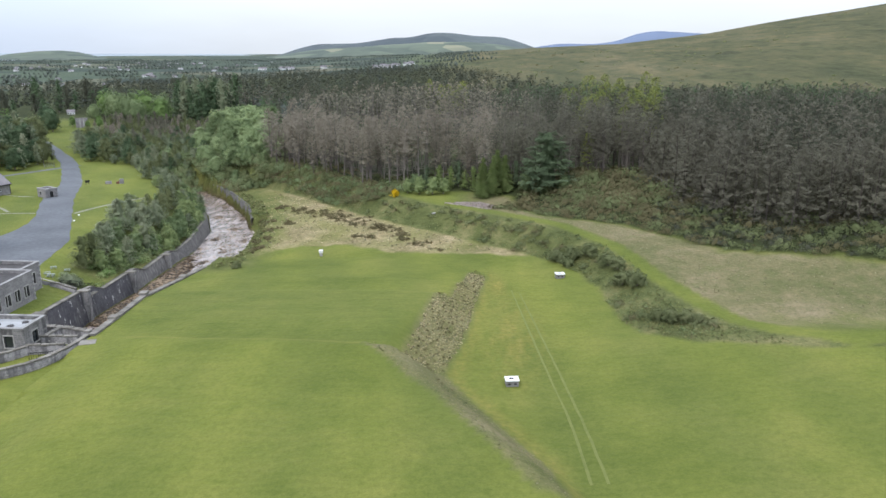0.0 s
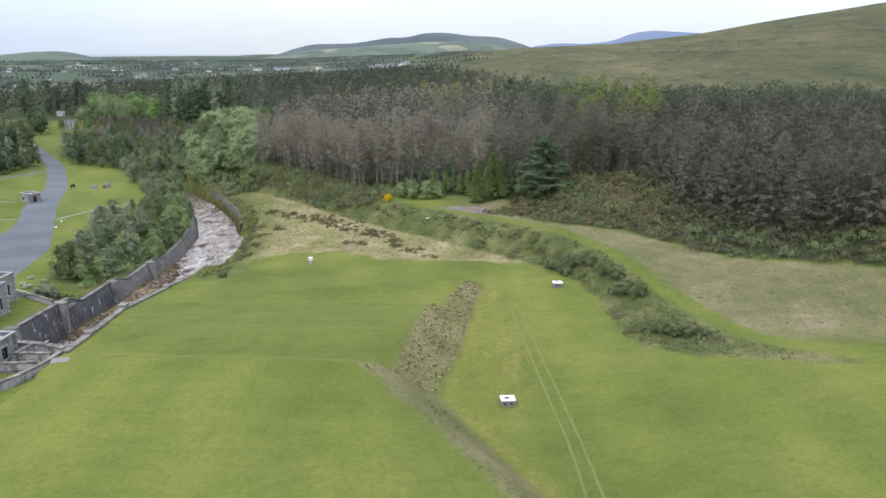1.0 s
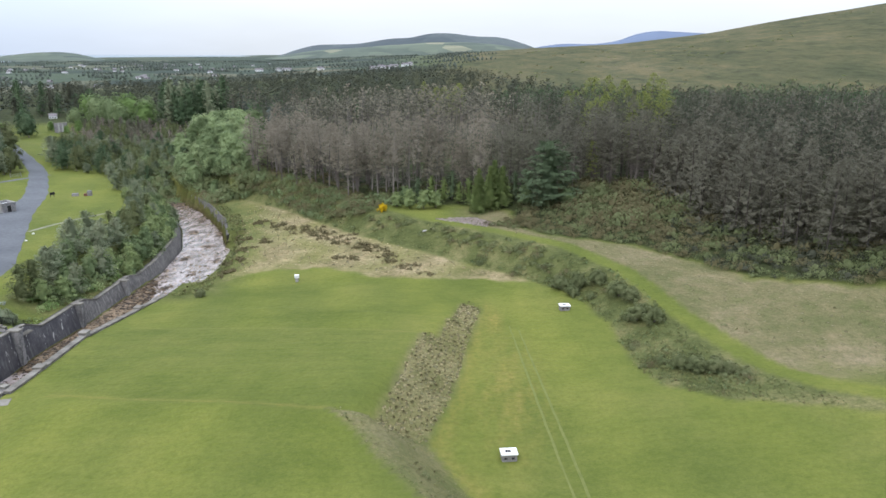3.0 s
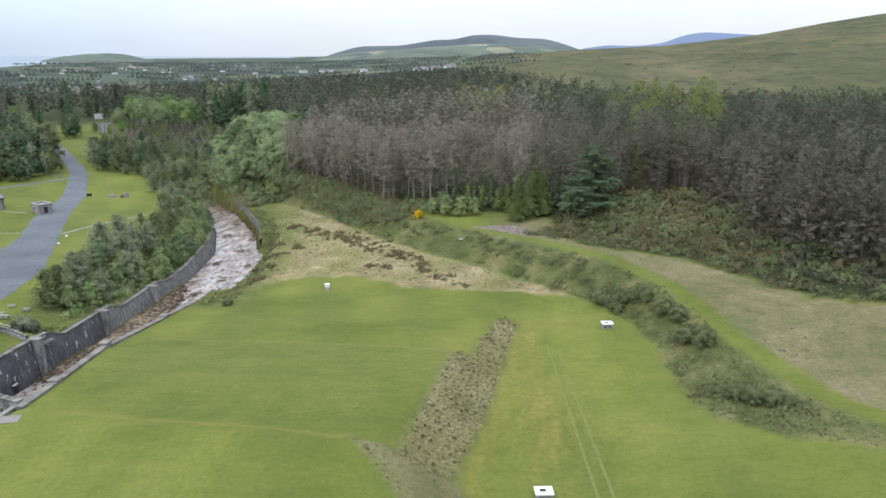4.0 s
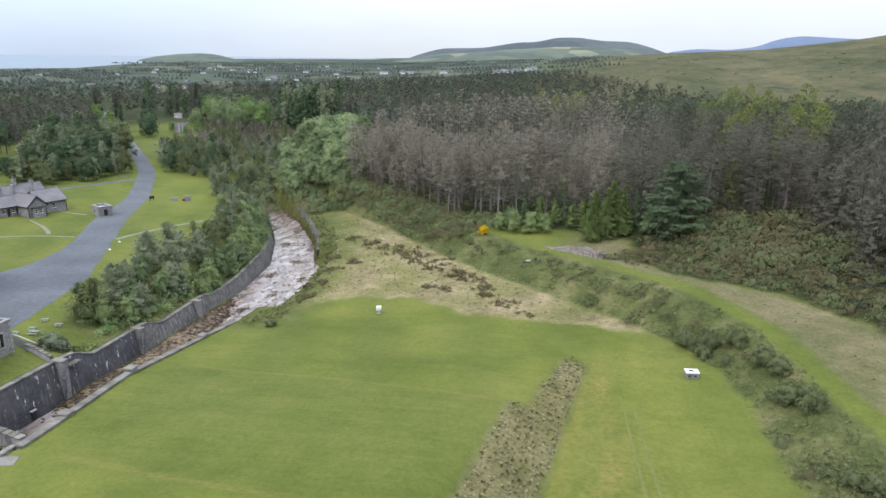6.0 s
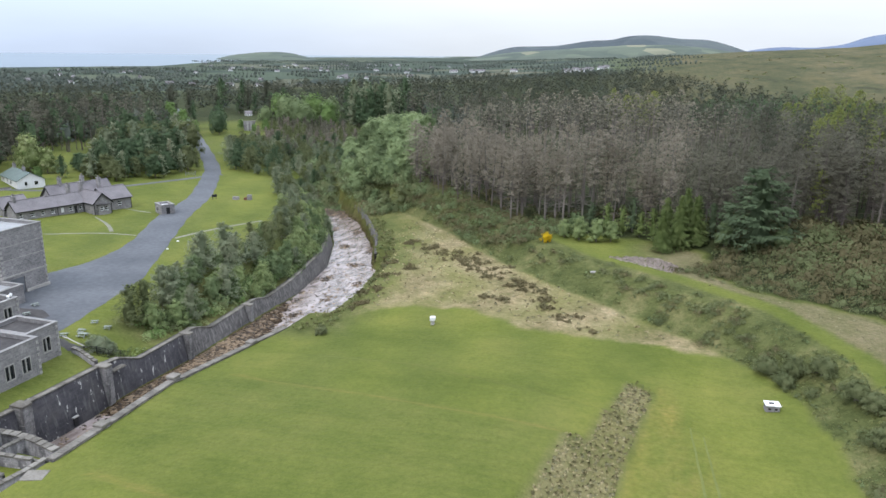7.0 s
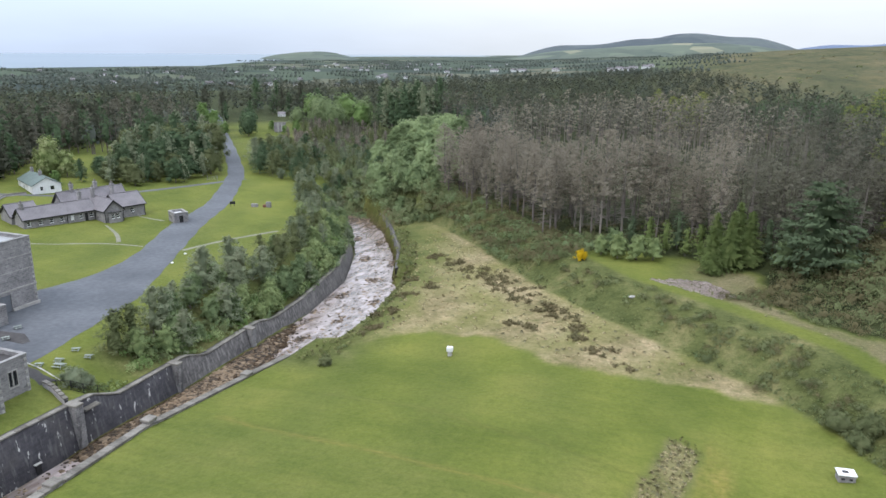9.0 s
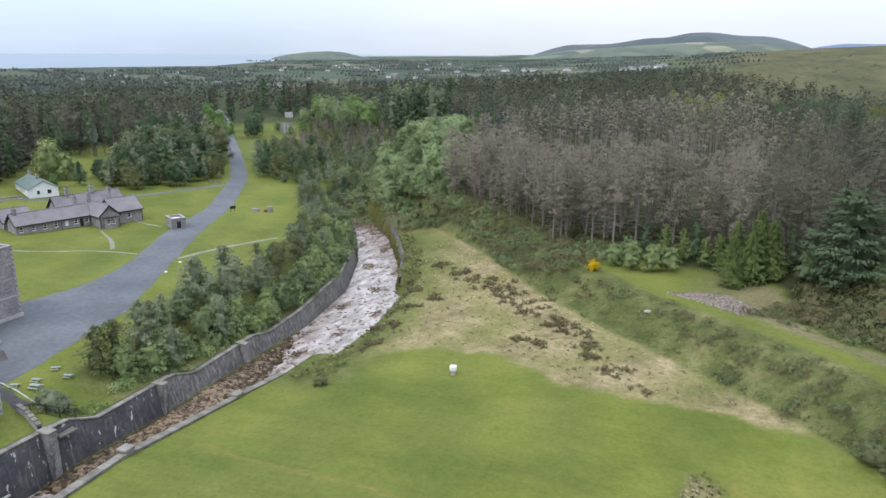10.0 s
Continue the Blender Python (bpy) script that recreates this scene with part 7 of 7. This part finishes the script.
# evergreens at the wood's front
tree_things("spruce_tree", SPRUCES, [M_SPRUCE], [(-4.4, 196.6, 0.95), (-1.4, 199.2, 1.25), (1.8, 201.6, 1.25), (-4.2, 202.4, 1.15), (0.2, 204.6, 1.2)], "bright green young spruce beside a wood", "tree", "young spruces")
tree_things("bushy_conifer", FARPINES, [M_SPRUCE, M_FIR], [(-13.2, 207, 0.8), (-9.4, 206, 0.75), (-6.6, 204.6, 0.8), (-16.8, 209, 0.85), (-20.4, 210.4, 0.8), (-11.2, 210, 0.9), (5.2, 205.4, 0.9), (8.2, 205, 0.95)], "short bushy green conifer beside a wood", "tree", "young spruces")
tree_things("cedar_tree", [CEDAR], [M_FIR], [(13.6, 200, 1.08)], "large dark green spreading conifer beside scrub", "tree", "")
tree_things("green_conifer", PINES, [M_LIME], [(29.7, 313, 1.15), (33.6, 320, 1.2), (41.2, 340, 1.25), (46, 352, 1.25), (55.5, 372, 1.25), (62, 380, 1.25), (64.9, 391, 1.3), (72.7, 373, 1.25), (80, 384, 1.3), (40.7, 289, 1.15), (33.2, 252, 1.05), (26.9, 231, 1.0), (25.4, 210, 0.8), (46.8, 284, 1.15), (51.9, 274, 1.1), (36.5, 266, 1.1), (44, 300, 1.2), (58, 296, 1.2), (-23.5, 344, 1.2), (-20, 350, 1.25), (-14.7, 335, 1.2), (-28, 340, 1.15), (38, 226, 1.1), (41, 236, 1.2), (46, 231, 1.15), (50, 242, 1.25), (44, 246, 1.25), (52, 252, 1.25)], "fresh green conifer among grey pines", "tree", "green conifers in the wood")
tree_things("leafy_bush", BROADS, [M_BANKLEAF, M_LEAF], [(-25, 202.4, 0.6), (-21.6, 201, 0.7), (-18, 201, 0.72), (-15, 202, 0.66), (-23, 206, 0.7), (7.4, 200, 0.7), (17.6, 197, 0.7)], "rounded green bush at the wood's edge", "bush", "bushes at the wood's edge")
tree_things("gorse_bush", SHRUBS, [M_GORSE], [(-28.0, 197.6, 0.85), (-114.8, 251.5, 1.0), (-112.6, 248.6, 0.8)], "gorse bush in full yellow flower", "bush", "flowering gorse")

# scrub along the wood and over the slope beside the meadow
SLOPE = [(-2, 183), (11, 176.5), (28, 168), (37, 155.5), (44, 144), (53, 139), (60, 135.5), (68, 131), (110, 118), (110, 136), (73, 149), (60, 156), (52, 168), (45, 182), (44, 204), (20, 211), (8, 206), (6, 192)]
HEDGE = [(-78, 247), (-68, 236), (-54, 217), (-42, 203), (-33, 199), (-29, 201), (-24, 208), (-22, 215), (-38, 214), (-52, 229), (-73, 250)]
scrub_mats = [M_SCRUB, M_SHRUB, M_SCRUB, M_SCRUB, M_SCRUB_GREEN, M_BARK]
slope = [(x, y, q * (0.8 + 0.9 * min(1, max(0, along(SCRUB_FRONT, np.array([x]), np.array([y]))[0][0] - 6) / 18))) for x, y, q in sown(SLOPE, 2.1, 71, 0.3, 1.35)]
scattered("scrub", SCRUBS, scrub_mats, [t for t in slope if t[0] < 40 + 6 * math.sin(t[1])], "low dense brown-green scrub on a slope", "scrub", 9)
scattered("scrub", SCRUBS, [M_SCRUB_GREEN, M_PINE_DARK, M_SCRUB, M_PINE_DARK, M_SCRUB_GREEN, M_BARK], [t for t in slope if t[0] >= 40 + 6 * math.sin(t[1])], "dark green scrub on a slope", "scrub", 19)
scattered("scrub", SCRUBS, [M_SCRUB_GREEN, M_SCRUB_GREEN, M_SCRUB, M_LEAF, M_SCRUB, M_BARK], sown(HEDGE, 1.9, 72, 0.6, 1.25), "green scrub along the foot of the wood", "scrub", 10)
scattered("scrub", SCRUBS, [M_SCRUB_GREEN, M_LEAF, M_SCRUB_GREEN, M_SCRUB, M_LEAF, M_BARK], clear_of_river(sown([(-127, 272), (-103, 244), (-92, 238), (-84, 240), (-70, 246), (-72, 254), (-84, 264), (-110, 282)], 2.2, 74, 0.9, 1.7), 1.5), "dense green scrub where the river bends away", "scrub", 21)
scattered("scrub", SCRUBS, [M_BANKLEAF, M_SCRUB_GREEN, M_BANKLEAF, M_LEAF, M_LEAF2, M_BARK], sown([(-75.8, 132), (-80, 134), (-81, 155), (-84, 178), (-89, 200), (-98, 222), (-112, 244), (-108, 247), (-93, 223), (-84, 200), (-79, 177), (-77, 155), (-75.8, 140)], 1.7, 76, 0.6, 1.3), "green scrub along the channel wall", "scrub", 22)
scattered("understorey", SCRUBS, scrub_mats, [t for t in sown(WOOD, 4.0, 73, 0.6, 1.0) if along(FRONT, np.array([t[0]]), np.array([t[1]]))[0][0] < 14 and math.hypot(t[0], t[1] - 30) < 250], "dark scrub under the pines", "scrub", 11)
tree_things("bank_shrub", SHRUBS, [M_BANKPINE], [(-79.0, 124.2, 1.15), (-77.9, 124.9, 0.95)], "dull green rounded shrub beside a wall", "shrub", "shrubs on the bank")
tree_things("bank_shrub", SHRUBS, [M_SHRUB], [(11.5, 149.5, 1.25), (14.5, 148.0, 1.2), (17.6, 146.4, 1.3), (13.2, 145.6, 1.0), (20.2, 139.6, 1.35), (21.6, 136.6, 1.2), (21.4, 129.4, 1.3), (23.4, 127.0, 1.25), (25.2, 110.2, 1.05), (27.4, 109.6, 0.95), (23.4, 111.4, 0.8), (29.2, 109.4, 0.8), (-56.2, 148.3, 0.75)], "dark rounded shrub on the grassy bank", "shrub", "shrubs on the bank")
rng = R(75)
face = []
for _ in range(1500):
    i = rng.randint(0, len(TOE) - 3)
    u, d = rng.uniform(0, 1), rng.uniform(0.5, 9) if rng.rand() < 0.8 else rng.uniform(0, 3)
    (ax, ay), (bx, by) = TOE[i], TOE[i + 1]
    L = math.hypot(bx - ax, by - ay)
    x, y = ax + (bx - ax) * u - (by - ay) / L * d, ay + (by - ay) * u + (bx - ax) / L * d
    face.append((x, y, rng.uniform(0.10, 0.30) * (1.5 if math.sin(x * 0.5) * math.sin(y * 0.37) > 0.45 else 0.8)))
scattered("bank_brambles", BRAMBLES, [M_ROUGH, M_SCRUB_GREEN, M_ROUGH, M_LEAF, M_SCRUB_GREEN, M_BARK], face, "low brambles and rough growth on a bank", "scrub", 12)

scattered("bank_brambles", BRAMBLES, [M_SHRUB, M_ROUGH, M_SCRUB_GREEN, M_ROUGH, M_SCRUB, M_BARK], sown([(18.5, 112), (20, 107.6), (27, 101.2), (38.5, 95.6), (39, 97.6), (34.5, 105), (30.5, 113), (27, 122), (21, 124)], 1.1, 78, 0.12, 0.34), "low brambles and rough growth on a bank", "scrub", 23)

scattered("wall_brambles", BRAMBLES, [M_BANKLEAF, M_LEAF, M_BARK], sown([(-78, 125), (-76.6, 123), (-74.6, 124.2), (-73.8, 127.5), (-75.6, 129.2), (-77.6, 127.6)], 0.8, 88, 0.22, 0.45), "low bright green brambles beside the channel wall", "scrub", 34)
# thickets on the face of the bank
rng = R(79)
thickets = []
for x, y, spread, many in ((-31, 195, 1.2, 5), (-26.5, 190.5, 1.6, 9), (-22, 186.5, 1.4, 7), (-13, 179.6, 1.8, 11), (-9, 176.6, 1.4, 7), (-5, 173.2, 1.8, 11), (-0.6, 170.2, 2.0, 12), (3.8, 167, 1.8, 11), (7, 162.6, 1.6, 9), (9.4, 158.4, 1.5, 9), (12.4, 153.4, 1.6, 10), (16, 143.6, 1.4, 7), (20.4, 132.6, 1.4, 7), (20.6, 121, 1.2, 5), (21.4, 114.4, 1.4, 7), (30.4, 108.4, 1.4, 8), (5.2, 159.6, 1.2, 6), (-3.4, 166.8, 1.2, 6)):
    thickets += [(x + rng.normal(0, spread), y + rng.normal(0, spread * 0.7), rng.uniform(0.28, 0.62)) for _ in range(many)]
scattered("bank_thickets", SCRUBS, [M_SHRUB, M_SCRUB_GREEN, M_SHRUB, M_SCRUB, M_SCRUB_GREEN, M_BARK], thickets, "low green thickets on a grassy bank", "scrub", 33)

# heather clumps and dry tufts on the heath, rough growth by the river
rng = R(77)
CLUMPS = [(-62, 208, 3.5), (-56, 204, 4), (-51, 200, 4.5), (-47, 196.5, 4.5), (-43, 192, 5), (-38, 187.5, 5), (-35, 183, 4.5), (-30, 179, 3.5), (-27, 176, 3.5), (-24, 171.5, 3), (-22, 168, 2.5), (-18, 164, 2), (-14, 160.5, 1.6), (-34, 172, 1.6), (-31, 170, 1.6), (-58, 172, 3.5), (-56.5, 165, 3), (-58, 182.6, 3), (-62, 192, 3), (-66, 201, 3.5), (-54, 186, 2)]
HEATHERS = [(broadleaf(R(147 + i), 0.9, 1.7, 5, 20, 0.16, 0.0, 1.0, 0.55, 0.4)[0], None) for i in range(4)]
heather = [(x + rng.normal(0, s * 0.42), y + rng.normal(0, s * 0.36), rng.uniform(0.25, 0.75)) for x, y, s in CLUMPS for _ in range(int(s * 3.6))]
scattered("heather_clumps", HEATHERS, [M_HEATHER, M_SCRUB, M_HEATHER, M_HEATHER, M_BARK], heather, "dark heather clumps on dry grass", "heather", 13)
tuft = [(cards(R(150 + i).normal(0, 0.4, (30, 3)) * (1, 1, 0.2) + (0, 0, 0.15), 0.2, R(160 + i), -0.3, 2.6, None, 0.9, np.tile((0, 0, 1.0), (30, 1))), None) for i in range(4)]
HEATH = [(-56, 152), (-57, 160), (-50, 166), (-38, 168), (-22, 160), (-3, 159), (2, 158), (-10, 168), (-27, 183), (-42, 199), (-56, 218), (-72, 232), (-70, 214), (-62, 190), (-58, 170)]
scattered("dry_grass_tufts", tuft, [M_STRAW, M_DULL, M_STRAW, M_BARK], sown(HEATH, 1.8, 81, 0.2, 0.5), "pale dry grass tufts on the heath", "grass", 14)
RIVERSIDE = [(-62, 149), (-57, 151), (-57.5, 160), (-58, 172), (-62, 192), (-68, 212), (-85, 240), (-84, 229), (-73, 211), (-66, 196), (-62, 180), (-60.5, 162)]
scattered("rough_growth", BRAMBLES, [M_SCRUB_GREEN, M_ROUGH, M_ROUGH, M_ROUGH, M_SCRUB, M_BARK], sown(RIVERSIDE, 1.3, 82, 0.22, 0.7), "rough green growth beside the river", "growth", 15)
MEADOW = [(-2, 180), (10, 173), (20, 163), (28, 148), (33, 130), (38, 118), (43, 108), (49, 107), (58, 113), (75, 118), (105, 112), (100, 116), (66, 129), (52, 136), (42, 142), (36, 152), (27, 165), (10, 174)]
scattered("meadow_tufts", tuft, [M_DULL, M_DULL, M_BARK], sown(MEADOW, 2.0, 85, 0.1, 0.3), "dry uncut meadow grass", "grass", 27)

scattered("rough_grass", tuft, [M_DULL, M_STRAW, M_SCRUB, M_STRAW, M_BARK], sown(ROUGH, 0.52, 83, 0.14, 0.40), "coarse unmown grass on a stony bank", "grass", 16)
scattered("bank_grass", tuft, [M_ROUGH, M_DULL, M_ROUGH, M_DULL, M_BARK], sown(GRASS_BANK, 0.8, 86, 0.06, 0.18), "rough grey-green grass on a low bank", "grass", 31)
scattered("bank_brambles", BRAMBLES, [M_SHRUB, M_ROUGH, M_SCRUB, M_BARK], [(-17.2, 88.2, 0.25), (-16.6, 87.4, 0.3), (-9.2, 80.6, 0.4), (-8.4, 79.8, 0.45), (-7.4, 79.4, 0.35), (-5.8, 77.0, 0.3), (-6.2, 139.6, 0.3), (-5.2, 140.2, 0.35), (-4.2, 139.8, 0.3), (-3.6, 138.8, 0.25), (33.2, 124.6, 0.3), (34.4, 123.2, 0.25), (35.8, 122.6, 0.3), (36.6, 125, 0.2), (31.8, 127, 0.25), (-11.4, 87.6, 0.3), (-10.4, 86.8, 0.35), (-7.6, 84.4, 0.25), (-4.6, 78.6, 0.25)], "low brambles and rough growth on a bank", "scrub", 32)
scattered("purple_growth", tuft, [M_PURPLE, M_PURPLE, M_BARK], sown([(-14.4, 189.4), (-8, 185.6), (-2.6, 182.2), (0.5, 184.5), (-4.6, 191.4), (-10, 191)], 0.5, 84, 0.25, 0.5), "pale purplish dead growth", "growth", 17)

# low scrub scattered over the moor
rng = R(95)
MOUND = [(broadleaf(R(180 + i), 0.5, 3.4, 4, 8, 0.5, 0.0, 1.0, 0.6, 0)[0], None) for i in range(4)]
mounds = []
while len(mounds) < 320:
    b, q = rng.uniform(-1, 44), 430 + 1000 * rng.uniform(0, 1) ** 1.2
    x, y = math.sin(radians(b)) * q, 30 + math.cos(radians(b)) * q
    if math.sin(x * 0.013 + 1) * math.sin(y * 0.009 + x * 0.004) + 0.5 * math.sin(x * 0.031 - y * 0.022) < rng.uniform(-0.6, 1.0):
        continue
    if not inside(WOOD, x, y):
        mounds.append((x, y, rng.uniform(0.3, 1.2) * (0.6 + q / 1800)))
scattered("moor_scrub", MOUND, [M_SCRUB, M_SHRUB, M_SCRUB_GREEN, M_SHRUB, M_BARK], mounds, "low dark scrub scattered over a moor hillside", "scrub", 29)

# ---- farms and hedges on the coastal plain ----
rng = R(91)


def far_house(x, y, turn, long, wall_mat, size=1.0):
    z = float(land(x, y)) - 0.3
    r = thing("farmhouse", pose(x, y, z, 0, 0, turn), "small white farmhouse far off on the plain", "house", "houses on the plain")
    r.scale = (size, size, size)
    part("wall", block(bmesh.new(), -long / 2, -4, -1, long / 2, 4, 4.2), wall_mat, r)
    s = [(-long / 2 - 0.4, -4.5, 4.1), (long / 2 + 0.4, -4.5, 4.1), (long / 2 + 0.4, 4.5, 4.1), (-long / 2 - 0.4, 4.5, 4.1), (-long / 2 - 0.4, 0, 7.6), (long / 2 + 0.4, 0, 7.6)]
    part("roof", solid(bmesh.new(), s, [(0, 1, 5, 4), (2, 3, 4, 5), (0, 4, 3), (1, 2, 5), (0, 3, 2, 1)]), M_SLATE, r)
    for k in range(3):
        part("window", block(bmesh.new(), -long / 3 + k * long / 3 - 0.6, -4.06, 1.2, -long / 3 + k * long / 3 + 0.6, -4.0, 2.8), M_GLASS, r)


for b, q in [(-8.6, 1150), (-8.0, 1180), (-7.5, 1140), (-7.0, 1170), (-6.1, 1200), (-5.8, 1230), (-12.5, 1250), (-15, 1300), (-15.6, 1330), (-17, 1360)]:
    far_house(math.sin(radians(b)) * q, 30 + math.cos(radians(b)) * q, rng.uniform(-40, 40), rng.uniform(11, 22), M_WHITE, 0.75)
for n in range(80):
    b = rng.uniform(-52, -16) if n < 55 else rng.uniform(-34, -22)
    q = rng.uniform(860 if b < -26 else 980, 1450 if b < -36 else 2000)
    far_house(math.sin(radians(b)) * q, 30 + math.cos(radians(b)) * q, rng.uniform(-60, 60), rng.uniform(10, 20), M_WHITE if rng.rand() < 0.4 else M_STONE, 0.5)
far_house(-257, 446, 25, 10, M_WHITE, 0.42)
hedges = []
for _ in range(420):
    b = rng.uniform(-58, -1)
    q = rng.uniform(840 if b < -26 else 980, 1500 if b < -36 else 2600)
    x, y, a = math.sin(radians(b)) * q, 30 + math.cos(radians(b)) * q, rng.uniform(-0.5, 0.5)
    for k in range(rng.randint(3, 14)):
        hedges.append((x + math.cos(a) * k * 7, y + math.sin(a) * k * 7, rng.uniform(0.35, 0.8)))
HEDGE_TREES = [(broadleaf(R(170 + i), 9, 5, 3, 5, 1.4, 0.05, 0.4, 0, 0.6)[0], None) for i in range(4)]
scattered("hedgerow", HEDGE_TREES, [M_FARTREE, M_FARTREE, M_BARK], hedges, "dark hedges and trees between far fields", "hedge", 18)
